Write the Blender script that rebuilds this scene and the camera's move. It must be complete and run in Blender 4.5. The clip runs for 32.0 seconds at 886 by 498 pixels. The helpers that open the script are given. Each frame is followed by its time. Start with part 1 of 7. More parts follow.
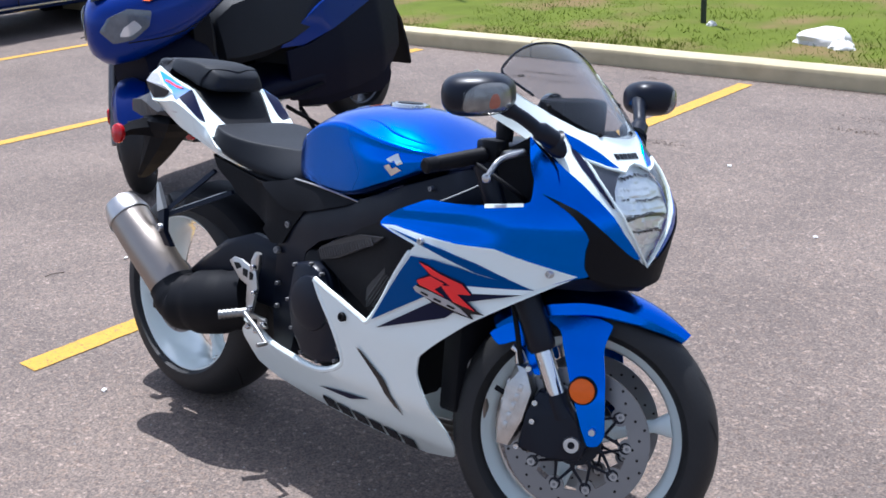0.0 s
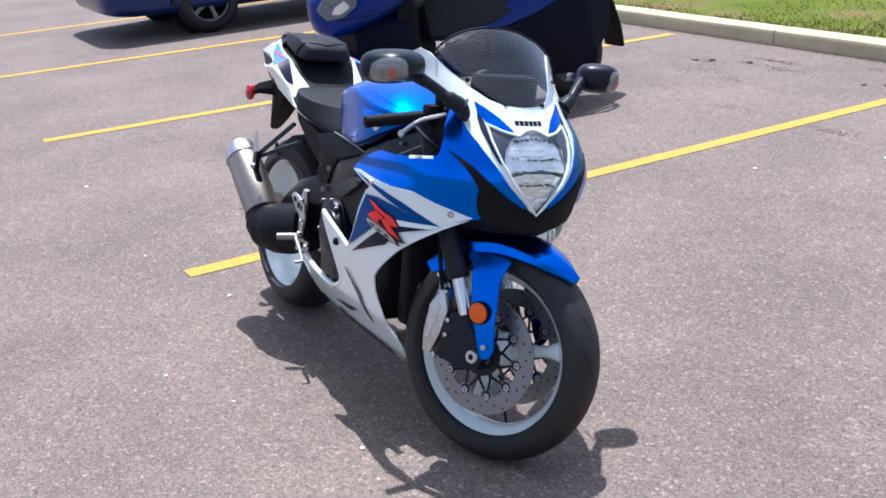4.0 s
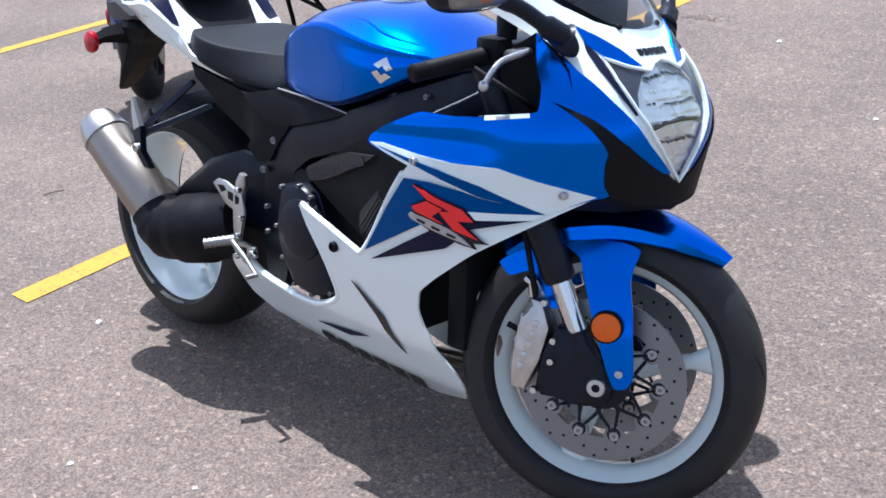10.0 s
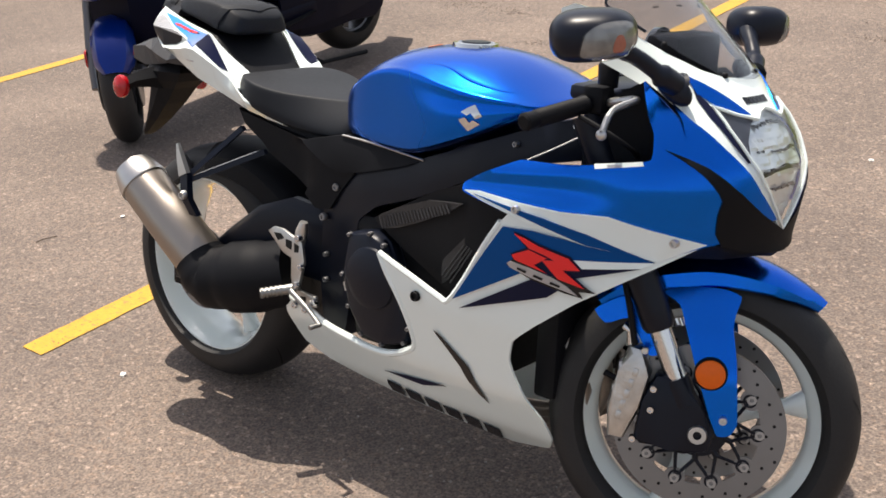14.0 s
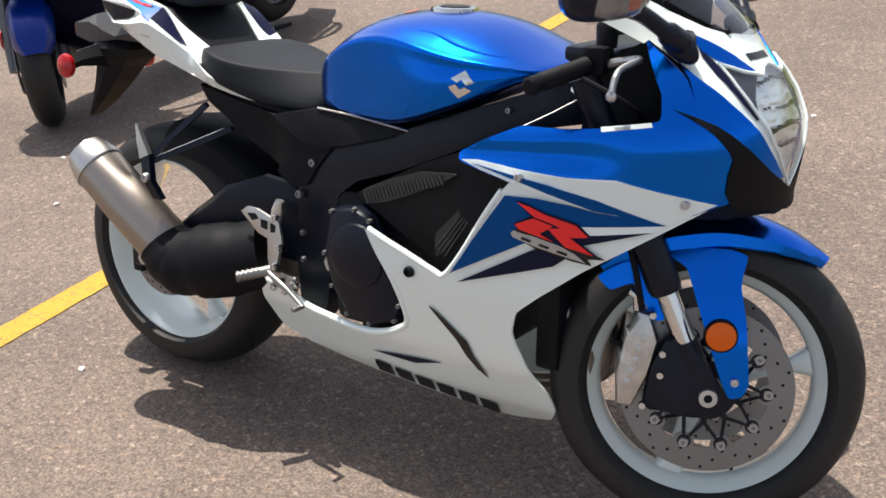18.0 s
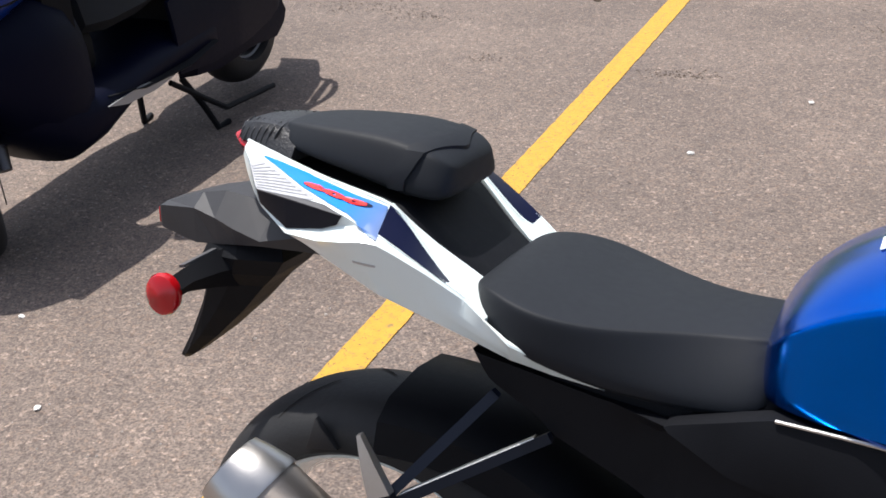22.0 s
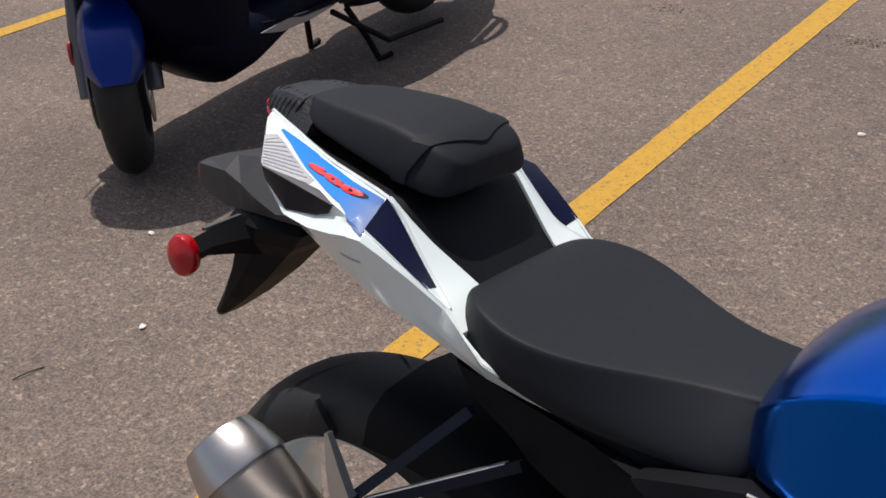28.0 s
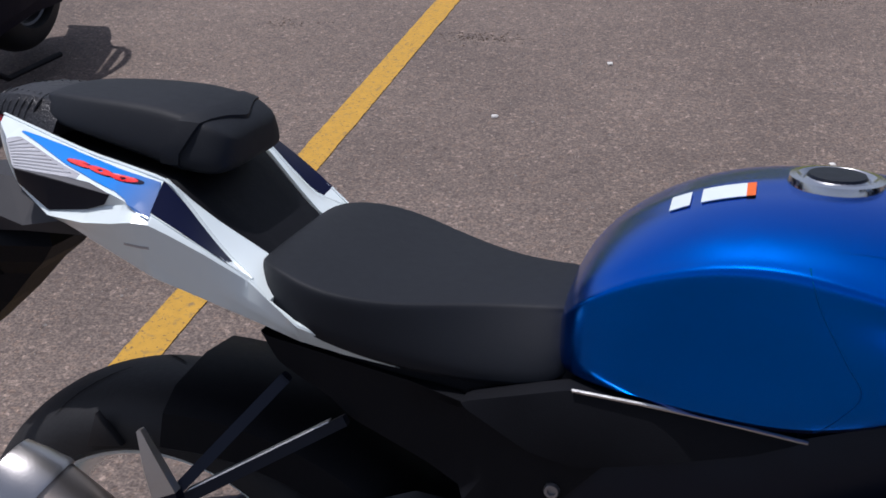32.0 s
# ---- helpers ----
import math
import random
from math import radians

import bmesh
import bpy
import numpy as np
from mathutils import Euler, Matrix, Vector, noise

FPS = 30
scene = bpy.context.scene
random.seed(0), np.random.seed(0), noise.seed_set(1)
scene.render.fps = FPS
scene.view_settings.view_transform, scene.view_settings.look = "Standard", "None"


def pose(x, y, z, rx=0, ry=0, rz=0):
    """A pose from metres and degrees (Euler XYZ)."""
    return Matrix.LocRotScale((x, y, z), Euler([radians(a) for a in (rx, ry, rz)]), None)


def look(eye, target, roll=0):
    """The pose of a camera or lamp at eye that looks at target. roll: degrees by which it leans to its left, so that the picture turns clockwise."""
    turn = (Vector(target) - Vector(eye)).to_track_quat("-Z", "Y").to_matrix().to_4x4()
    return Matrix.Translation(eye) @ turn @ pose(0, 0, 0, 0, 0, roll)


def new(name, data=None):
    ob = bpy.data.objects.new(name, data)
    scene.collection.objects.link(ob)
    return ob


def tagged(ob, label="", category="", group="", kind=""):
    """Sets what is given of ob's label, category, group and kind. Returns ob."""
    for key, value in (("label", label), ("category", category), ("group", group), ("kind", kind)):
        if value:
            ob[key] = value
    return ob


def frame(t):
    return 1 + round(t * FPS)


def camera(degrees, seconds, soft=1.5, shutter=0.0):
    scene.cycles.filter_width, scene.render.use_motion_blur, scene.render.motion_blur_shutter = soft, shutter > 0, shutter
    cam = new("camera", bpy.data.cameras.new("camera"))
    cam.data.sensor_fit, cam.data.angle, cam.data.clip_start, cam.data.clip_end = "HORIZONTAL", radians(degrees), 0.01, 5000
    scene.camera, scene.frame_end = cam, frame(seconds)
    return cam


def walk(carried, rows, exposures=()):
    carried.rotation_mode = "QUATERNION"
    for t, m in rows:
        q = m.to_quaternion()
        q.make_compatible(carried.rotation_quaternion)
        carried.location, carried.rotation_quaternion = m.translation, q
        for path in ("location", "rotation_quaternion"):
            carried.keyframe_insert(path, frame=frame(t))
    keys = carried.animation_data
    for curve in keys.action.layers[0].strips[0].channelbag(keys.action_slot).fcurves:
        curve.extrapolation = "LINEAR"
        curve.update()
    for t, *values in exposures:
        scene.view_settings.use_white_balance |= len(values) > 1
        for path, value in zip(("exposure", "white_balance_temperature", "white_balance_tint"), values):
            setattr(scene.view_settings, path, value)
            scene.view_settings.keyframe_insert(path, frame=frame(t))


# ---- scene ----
from mathutils import geometry
from mathutils.bvhtree import BVHTree

cam = camera(42.5, 32.0, soft=1.7)
PATH = [
    (0, (2.645, -1.784, 1.529), (1.365, -0.407, 0.847), -3.2),
    (0.5, (2.958, -1.65, 1.503), (1.544, -0.36, 0.92), -3.9),
    (1, (3.24, -1.473, 1.528), (1.727, -0.337, 0.881), -2.1),
    (1.5, (3.522, -1.477, 1.549), (1.946, -0.444, 0.877), -2.5),
    (2, (3.664, -1.379, 1.563), (2.058, -0.413, 0.865), -4.4),
    (2.5, (3.724, -1.333, 1.575), (2.059, -0.429, 0.933), -5.2),
    (3, (3.741, -1.353, 1.567), (2.055, -0.502, 0.909), -5.7),
    (3.5, (3.735, -1.352, 1.56), (2.057, -0.49, 0.896), -5.3),
    (5.5, (3.741, -1.371, 1.563), (2.07, -0.504, 0.889), -4.1),
    (6, (3.73, -1.364, 1.562), (2.057, -0.504, 0.883), -4.6),
    (6.5, (3.723, -1.356, 1.561), (2.049, -0.496, 0.886), -4.4),
    (7, (3.707, -1.366, 1.571), (2.037, -0.5, 0.894), -4.5),
    (7.5, (3.682, -1.399, 1.555), (2.015, -0.512, 0.896), -3.8),
    (8, (3.624, -1.477, 1.553), (1.996, -0.538, 0.871), -4.4),
    (8.5, (3.422, -1.44, 1.518), (1.822, -0.469, 0.813), -3.8),
    (9, (3.134, -1.403, 1.537), (1.575, -0.415, 0.767), -5.9),
    (9.5, (2.82, -1.508, 1.471), (1.41, -0.342, 0.663), -5.1),
    (10, (2.49, -1.473, 1.474), (1.189, -0.225, 0.608), -6.7),
    (10.5, (2.246, -1.484, 1.496), (1.053, -0.134, 0.629), -9.4),
    (11, (2.183, -1.633, 1.52), (1.011, -0.244, 0.684), -8.2),
    (11.5, (2.218, -1.688, 1.524), (1.0, -0.321, 0.717), -6.1),
    (12, (2.243, -1.693, 1.506), (0.984, -0.349, 0.726), -6.0),
    (12.5, (2.238, -1.693, 1.522), (1.017, -0.323, 0.727), -6.0),
    (13, (2.23, -1.69, 1.519), (1.016, -0.321, 0.71), -6.0),
    (13.5, (2.224, -1.69, 1.493), (1.004, -0.332, 0.676), -5.0),
    (14, (2.211, -1.672, 1.516), (1.014, -0.297, 0.693), -5.2),
    (14.5, (2.202, -1.679, 1.509), (1.003, -0.3, 0.698), -5.2),
    (16.5, (2.201, -1.672, 1.508), (1.003, -0.281, 0.714), -4.1),
    (17, (2.189, -1.692, 1.511), (1.026, -0.269, 0.721), -4.3),
    (17.5, (2.128, -1.72, 1.497), (1.03, -0.265, 0.673), -4.7),
    (18, (2.028, -1.724, 1.501), (0.978, -0.267, 0.62), -5.6),
    (18.5, (1.819, -1.65, 1.438), (0.804, -0.137, 0.613), -6.0),
    (19, (1.538, -1.587, 1.444), (0.657, 0.002, 0.609), -4.1),
    (19.5, (1.16, -1.632, 1.461), (0.489, 0.071, 0.654), -4.0),
    (20, (0.799, -1.627, 1.44), (0.235, 0.143, 0.698), -2.7),
    (20.5, (0.543, -1.541, 1.467), (-0.081, 0.162, 0.622), -6.2),
    (21, (0.388, -1.547, 1.485), (-0.069, 0.212, 0.649), -6.2),
    (21.5, (0.567, -1.271, 1.482), (-0.139, 0.378, 0.597), -7.2),
    (22, (0.664, -1.039, 1.482), (-0.144, 0.544, 0.565), -4.9),
    (22.5, (0.787, -0.903, 1.495), (-0.178, 0.543, 0.507), -4.5),
    (23, (0.852, -0.833, 1.498), (-0.174, 0.53, 0.455), -4.4),
    (23.5, (0.831, -0.82, 1.513), (-0.247, 0.493, 0.458), -5.4),
    (24, (0.823, -0.796, 1.489), (-0.29, 0.533, 0.492), -4.7),
    (24.5, (0.828, -0.791, 1.497), (-0.279, 0.532, 0.486), -5.6),
    (25, (0.83, -0.789, 1.502), (-0.284, 0.53, 0.492), -5.9),
    (25.5, (0.828, -0.794, 1.496), (-0.294, 0.527, 0.498), -5.7),
    (27.5, (0.822, -0.804, 1.502), (-0.29, 0.515, 0.491), -5.0),
    (28, (0.822, -0.811, 1.503), (-0.277, 0.523, 0.497), -4.5),
    (28.5, (0.822, -0.812, 1.503), (-0.285, 0.521, 0.504), -4.7),
    (29, (0.822, -0.812, 1.503), (-0.27, 0.528, 0.497), -4.4),
    (29.5, (0.82, -0.811, 1.5), (-0.276, 0.524, 0.493), -4.3),
    (30, (0.818, -0.81, 1.501), (-0.273, 0.527, 0.49), -4.3),
    (30.5, (0.811, -0.81, 1.499), (-0.275, 0.529, 0.485), -3.9),
    (31, (0.801, -0.81, 1.499), (-0.281, 0.516, 0.465), -4.0),
    (31.5, (0.737, -0.846, 1.487), (-0.153, 0.598, 0.427), -4.3),
    (32, (0.673, -0.966, 1.454), (0.168, 0.699, 0.468), -2.3),
]
walk(cam, [(t, look(eye, target, roll)) for t, eye, target, roll in PATH], [(0, 0.73, 5350, 13), (1, 0.66, 5450, 13), (2, 0.71, 5500, 14), (3, 0.81, 5350, 14), (9, 0.81, 5400, 13), (10, 0.83, 5350, 12), (11, 0.63, 6250, 12), (12, 0.66, 6650, 13), (14, 0.67, 6650, 12), (18, 0.67, 6400, 11), (19, 0.59, 6050, 10), (20, 1.06, 5900, 12), (21, 0.82, 6100, 12), (22, 0.50, 6000, 12), (23, -0.13, 6200, 14), (24, -0.05, 6200, 14), (25, -0.15, 6200, 14), (31, -0.21, 6200, 14), (32, -0.40, 5650, 18)])

# ---- light ----
world = bpy.data.worlds.new("sky")
scene.world = world
world.use_nodes = True
wn = world.node_tree
sky = wn.nodes.new("ShaderNodeTexSky")
sky.sky_type = "NISHITA"
sky.sun_disc = False
sky.sun_elevation = radians(72)
sky.sun_rotation = radians(-57)
sky.dust_density = 2.2
haze = wn.nodes.new("ShaderNodeHueSaturation")
haze.inputs["Saturation"].default_value = 0.45
wn.links.new(sky.outputs[0], haze.inputs["Color"])
wn.links.new(haze.outputs[0], wn.nodes["Background"].inputs[0])
wn.nodes["Background"].inputs[1].default_value = 0.11
sun_data = bpy.data.lights.new("sun", "SUN")
sun_data.energy, sun_data.angle, sun_data.color = 4.5, radians(0.55), (1.0, 0.92, 0.80)
sun_ob = new("sun", sun_data)
sun_ob.matrix_world = look((0, 0, 9.2), (2.5, -1.6, 0))


# ---- materials ----
def mat(name, rgb, rough=0.5, metal=0.0, coat=0.0, vary=0.12, scale=8.0, bump=0.0, bump_scale=200.0, dirt=0.0, aniso=0.0, spec=0.5):
    """A procedural material: base colour with variation at two scales, gloss, metal and fine relief."""
    m = bpy.data.materials.new(name)
    m.use_nodes = True
    nt = m.node_tree
    b = nt.nodes["Principled BSDF"]
    tc = nt.nodes.new("ShaderNodeTexCoord")
    n1 = nt.nodes.new("ShaderNodeTexNoise")
    n1.inputs["Scale"].default_value = scale
    n1.inputs["Detail"].default_value = 6
    nt.links.new(tc.outputs["Object"], n1.inputs["Vector"])
    mx = nt.nodes.new("ShaderNodeMix")
    mx.data_type = "RGBA"
    lo = tuple(c * (1 - vary) for c in rgb)
    hi = tuple(min(1, c * (1 + vary)) for c in rgb)
    mx.inputs[6].default_value, mx.inputs[7].default_value = (*lo, 1), (*hi, 1)
    nt.links.new(n1.outputs["Fac"], mx.inputs[0])
    nt.links.new(mx.outputs[2], b.inputs["Base Color"])
    rr = nt.nodes.new("ShaderNodeMapRange")
    rr.inputs["To Min"].default_value = max(0.02, rough - 0.06 - dirt)
    rr.inputs["To Max"].default_value = min(1, rough + 0.06 + dirt)
    n2 = nt.nodes.new("ShaderNodeTexNoise")
    n2.inputs["Scale"].default_value = scale * 7
    n2.inputs["Detail"].default_value = 4
    nt.links.new(tc.outputs["Object"], n2.inputs["Vector"])
    nt.links.new(n2.outputs["Fac"], rr.inputs["Value"])
    nt.links.new(rr.outputs["Result"], b.inputs["Roughness"])
    b.inputs["Metallic"].default_value = metal
    b.inputs["Coat Weight"].default_value = coat
    b.inputs["Coat Roughness"].default_value = 0.04
    b.inputs["Specular IOR Level"].default_value = spec
    if aniso:
        b.inputs["Anisotropic"].default_value = aniso
    if bump:
        n3 = nt.nodes.new("ShaderNodeTexNoise")
        n3.inputs["Scale"].default_value = bump_scale
        n3.inputs["Detail"].default_value = 5
        nt.links.new(tc.outputs["Object"], n3.inputs["Vector"])
        bp = nt.nodes.new("ShaderNodeBump")
        bp.inputs["Strength"].default_value = bump
        bp.inputs["Distance"].default_value = 0.002
        nt.links.new(n3.outputs["Fac"], bp.inputs["Height"])
        nt.links.new(bp.outputs["Normal"], b.inputs["Normal"])
    return m


def asphalt_material():
    m = bpy.data.materials.new("asphalt")
    m.use_nodes = True
    nt = m.node_tree
    b = nt.nodes["Principled BSDF"]
    tc = nt.nodes.new("ShaderNodeTexCoord")

    def tex(kind, scale, detail=4):
        n = nt.nodes.new(kind)
        n.inputs["Scale"].default_value = scale
        if "Detail" in n.inputs:
            n.inputs["Detail"].default_value = detail
        nt.links.new(tc.outputs["Object"], n.inputs["Vector"])
        return n

    def ramp(src, stops):
        r = nt.nodes.new("ShaderNodeValToRGB")
        e = r.color_ramp.elements
        e[0].position, e[0].color = stops[0][0], (*stops[0][1], 1)
        e[1].position, e[1].color = stops[-1][0], (*stops[-1][1], 1)
        for p, c in stops[1:-1]:
            x = e.new(p)
            x.color = (*c, 1)
        nt.links.new(src, r.inputs[0])
        return r

    def mix(kind, fac, a, c):
        x = nt.nodes.new("ShaderNodeMix")
        x.data_type, x.blend_type = "RGBA", kind
        x.inputs[0].default_value = fac
        nt.links.new(a, x.inputs[6])
        nt.links.new(c, x.inputs[7])
        return x.outputs[2]

    chip = tex("ShaderNodeTexVoronoi", 30, 0)
    pit = tex("ShaderNodeTexVoronoi", 120, 0)
    chip.voronoi_dimensions = pit.voronoi_dimensions = "2D"
    stones = ramp(chip.outputs["Distance"], [(0.0, (2.0, 1.92, 1.8)), (0.045, (1.7, 1.64, 1.55)), (0.075, (1.0, 1.0, 1.0)), (1.0, (1.0, 1.0, 1.0))])
    pits = ramp(pit.outputs["Distance"], [(0.0, (0.66, 0.66, 0.67)), (0.2, (0.80, 0.80, 0.80)), (0.42, (1.02, 1.02, 1.02)), (1.0, (1.2, 1.2, 1.19))])
    grain = ramp(tex("ShaderNodeTexNoise", 150, 4).outputs["Fac"], [(0.3, (0.098, 0.078, 0.067)), (0.5, (0.150, 0.120, 0.102)), (0.7, (0.204, 0.163, 0.139))])
    cell = tex("ShaderNodeTexVoronoi", 95, 0)
    cell.voronoi_dimensions = "2D"
    split = nt.nodes.new("ShaderNodeSeparateColor")
    nt.links.new(cell.outputs["Color"], split.inputs[0])
    pebble = ramp(split.outputs[0], [(0.0, (0.66, 0.66, 0.68)), (0.16, (0.86, 0.86, 0.87)), (0.3, (1.0, 1.0, 1.0)), (0.72, (1.0, 1.0, 1.0)), (0.80, (1.20, 1.08, 0.98)), (0.92, (1.22, 1.20, 1.16)), (0.95, (1.75, 1.70, 1.62)), (1.0, (2.1, 2.05, 2.0))])
    patch = ramp(tex("ShaderNodeTexNoise", 1.1, 6).outputs["Fac"], [(0.3, (0.78, 0.77, 0.77)), (0.7, (1.16, 1.15, 1.13))])
    mid_tone = ramp(tex("ShaderNodeTexNoise", 14, 5).outputs["Fac"], [(0.3, (0.88, 0.88, 0.89)), (0.7, (1.10, 1.09, 1.08))])
    clump = ramp(tex("ShaderNodeTexNoise", 62, 3).outputs["Fac"], [(0.34, (0.70, 0.69, 0.69)), (0.46, (0.98, 0.98, 0.98)), (0.7, (1.12, 1.12, 1.11))])
    stain = ramp(tex("ShaderNodeTexNoise", 0.45, 8).outputs["Fac"], [(0.30, (0.74, 0.73, 0.72)), (0.42, (1, 1, 1)), (1.0, (1.04, 1.03, 1.02))])
    c = mix("MULTIPLY", 1.0, grain.outputs[0], patch.outputs[0])
    c = mix("MULTIPLY", 1.0, c, mid_tone.outputs[0])
    c = mix("MULTIPLY", 1.0, c, clump.outputs[0])
    c = mix("MULTIPLY", 1.0, c, stones.outputs[0])
    c = mix("MULTIPLY", 0.62, c, pebble.outputs[0])
    c = mix("MULTIPLY", 1.0, c, pits.outputs[0])
    c = mix("MULTIPLY", 0.8, c, stain.outputs[0])
    nt.links.new(c, b.inputs["Base Color"])
    b.inputs["Roughness"].default_value = 0.88
    bp = nt.nodes.new("ShaderNodeBump")
    bp.inputs["Strength"].default_value = 0.3
    bp.inputs["Distance"].default_value = 0.0005
    nt.links.new(tex("ShaderNodeTexNoise", 150, 2).outputs["Fac"], bp.inputs["Height"])
    nt.links.new(bp.outputs["Normal"], b.inputs["Normal"])
    return m


def glass_material(name, rgb, rough=0.02, alpha=0.25):
    """Thin tinted glazing: clear mixed with gloss by the angle."""
    m = bpy.data.materials.new(name)
    m.use_nodes = True
    nt = m.node_tree
    out = nt.nodes["Material Output"]
    nt.nodes.remove(nt.nodes["Principled BSDF"])
    tr = nt.nodes.new("ShaderNodeBsdfTransparent")
    tr.inputs[0].default_value = (*rgb, 1)
    gl = nt.nodes.new("ShaderNodeBsdfGlossy")
    gl.inputs["Roughness"].default_value = rough
    lw = nt.nodes.new("ShaderNodeLayerWeight")
    pw = nt.nodes.new("ShaderNodeMath")
    pw.operation = "POWER"
    pw.inputs[1].default_value = 4.0
    nt.links.new(lw.outputs["Facing"], pw.inputs[0])
    fr = nt.nodes.new("ShaderNodeMath")
    fr.operation = "MULTIPLY_ADD"
    fr.inputs[1].default_value, fr.inputs[2].default_value = 0.75, 0.04
    nt.links.new(pw.outputs[0], fr.inputs[0])
    ms = nt.nodes.new("ShaderNodeMixShader")
    nt.links.new(fr.outputs[0], ms.inputs[0])
    nt.links.new(tr.outputs[0], ms.inputs[1])
    nt.links.new(gl.outputs[0], ms.inputs[2])
    nt.links.new(ms.outputs[0], out.inputs[0])
    return m


M_ASPHALT = asphalt_material()
M_YELLOW = mat("yellow_paint", (0.49, 0.278, 0.03), 0.85, vary=0.18, scale=30, bump=0.5, bump_scale=300)
# the paint has worn off the high stones in small dark pits
yt = M_YELLOW.node_tree
wear = yt.nodes.new("ShaderNodeTexNoise")
wear.inputs["Scale"].default_value, wear.inputs["Detail"].default_value = 130, 4
cut_off = yt.nodes.new("ShaderNodeMapRange")
cut_off.inputs["From Min"].default_value, cut_off.inputs["From Max"].default_value = 0.60, 0.70
worn = yt.nodes.new("ShaderNodeMix")
worn.data_type = "RGBA"
worn.inputs[7].default_value = (0.13, 0.09, 0.05, 1)
paint_in = yt.nodes["Principled BSDF"].inputs["Base Color"]
yt.links.new(yt.nodes["Texture Coordinate"].outputs["Object"], wear.inputs["Vector"])
yt.links.new(wear.outputs["Fac"], cut_off.inputs["Value"])
yt.links.new(cut_off.outputs["Result"], worn.inputs[0])
yt.links.new(paint_in.links[0].from_socket, worn.inputs[6])
yt.links.new(worn.outputs[2], paint_in)
M_KERB = mat("concrete", (0.47, 0.405, 0.26), 0.9, vary=0.28, spec=0.2, scale=6, bump=0.5, bump_scale=120)
M_SOIL = mat("lawn_soil", (0.095, 0.120, 0.014), 0.95, vary=0.35, scale=3, bump=0.8, bump_scale=40, spec=0.1)


def bare_patches(m, brown, scale=1.3, low=0.50, high=0.66):
    """What lies beneath showing through in soft-edged patches."""
    nt = m.node_tree
    b = nt.nodes["Principled BSDF"]
    old = b.inputs["Base Color"].links[0].from_socket
    tc = nt.nodes.new("ShaderNodeTexCoord")
    n = nt.nodes.new("ShaderNodeTexNoise")
    n.inputs["Scale"].default_value, n.inputs["Detail"].default_value = scale, 7
    nt.links.new(tc.outputs["Object"], n.inputs["Vector"])
    r = nt.nodes.new("ShaderNodeMapRange")
    r.inputs["From Min"].default_value, r.inputs["From Max"].default_value = low, high
    nt.links.new(n.outputs["Fac"], r.inputs["Value"])
    mx = nt.nodes.new("ShaderNodeMix")
    mx.data_type = "RGBA"
    mx.inputs[7].default_value = (*brown, 1)
    nt.links.new(r.outputs["Result"], mx.inputs[0])
    nt.links.new(old, mx.inputs[6])
    nt.links.new(mx.outputs[2], b.inputs["Base Color"])


bare_patches(M_SOIL, (0.16, 0.118, 0.05))
bare_patches(M_YELLOW, (0.26, 0.17, 0.06), 48, 0.56, 0.72)
M_GRASS = mat("grass", (0.118, 0.158, 0.014), 0.8, spec=0.1, vary=0.3, scale=1.5)
M_STONE = mat("white_stone", (0.7, 0.68, 0.64), 0.85, vary=0.15, scale=12, bump=0.6, bump_scale=60)
M_BLUE = mat("metallic_blue_paint", (0.0, 0.136, 0.72), 0.23, 1.0, coat=0.18, vary=0.04, scale=5, spec=0.2)
M_NAVY = mat("dark_blue_decal", (0.005, 0.007, 0.030), 0.4, 0.0, coat=0.0, spec=0.15, vary=0.08)
M_TRIMGREY = mat("grey_plastic", (0.085, 0.085, 0.09), 0.5, vary=0.15, scale=30, spec=0.3)
# bracket's black plastic, greyed all over to carry its sunlit top faces
M_TRIMGREY2 = mat("greyed_black_plastic", (0.034, 0.034, 0.037), 0.5, vary=0.15, scale=30, spec=0.4)
M_WHITE = mat("white_paint", (0.80, 0.885, 0.865), 0.22, 0.0, coat=1.0, vary=0.03, scale=4)
M_RED = mat("red_decal", (0.85, 0.015, 0.015), 0.35, vary=0.06)
M_SILVER = mat("silver_decal", (0.45, 0.46, 0.48), 0.35, 0.6, vary=0.1)
M_RUBBER = mat("tyre_rubber", (0.0095, 0.0095, 0.0105), 0.62, vary=0.25, scale=20, bump=0.25, bump_scale=180)
M_BLACK = mat("black_plastic", (0.0045, 0.005, 0.007), 0.6, spec=0.16, vary=0.2, scale=15, bump=0.12, bump_scale=500)
M_GREYPLASTIC = mat("grey_black_plastic", (0.022, 0.022, 0.024), 0.55, spec=0.4, vary=0.2, scale=20, bump=0.1, bump_scale=500)
M_SATIN = mat("satin_black_paint", (0.004, 0.0062, 0.014), 0.36, 0.0, spec=0.26, vary=0.15, scale=10)
M_GLOSSBLACK = mat("gloss_black_paint", (0.004, 0.004, 0.006), 0.15, coat=0.2, spec=0.3, vary=0.1)
M_SEAT = mat("black_vinyl", (0.0115, 0.0135, 0.0175), 0.6, vary=0.12, scale=12, bump=0.10, bump_scale=700, spec=0.22)
M_CARBON = mat("textured_black_trim", (0.013, 0.013, 0.015), 0.42, vary=0.4, scale=160, bump=0.6, bump_scale=260)
M_CHROME = mat("bright_metal", (0.72, 0.72, 0.72), 0.16, 1.0, vary=0.06)
M_ALU = mat("cast_aluminium", (0.56, 0.56, 0.55), 0.36, 1.0, vary=0.12, scale=20, bump=0.15, bump_scale=300)
M_CAST = mat("bright_cast_alloy", (0.56, 0.56, 0.55), 0.34, 1.0, vary=0.35, scale=40, bump=0.5, bump_scale=160)
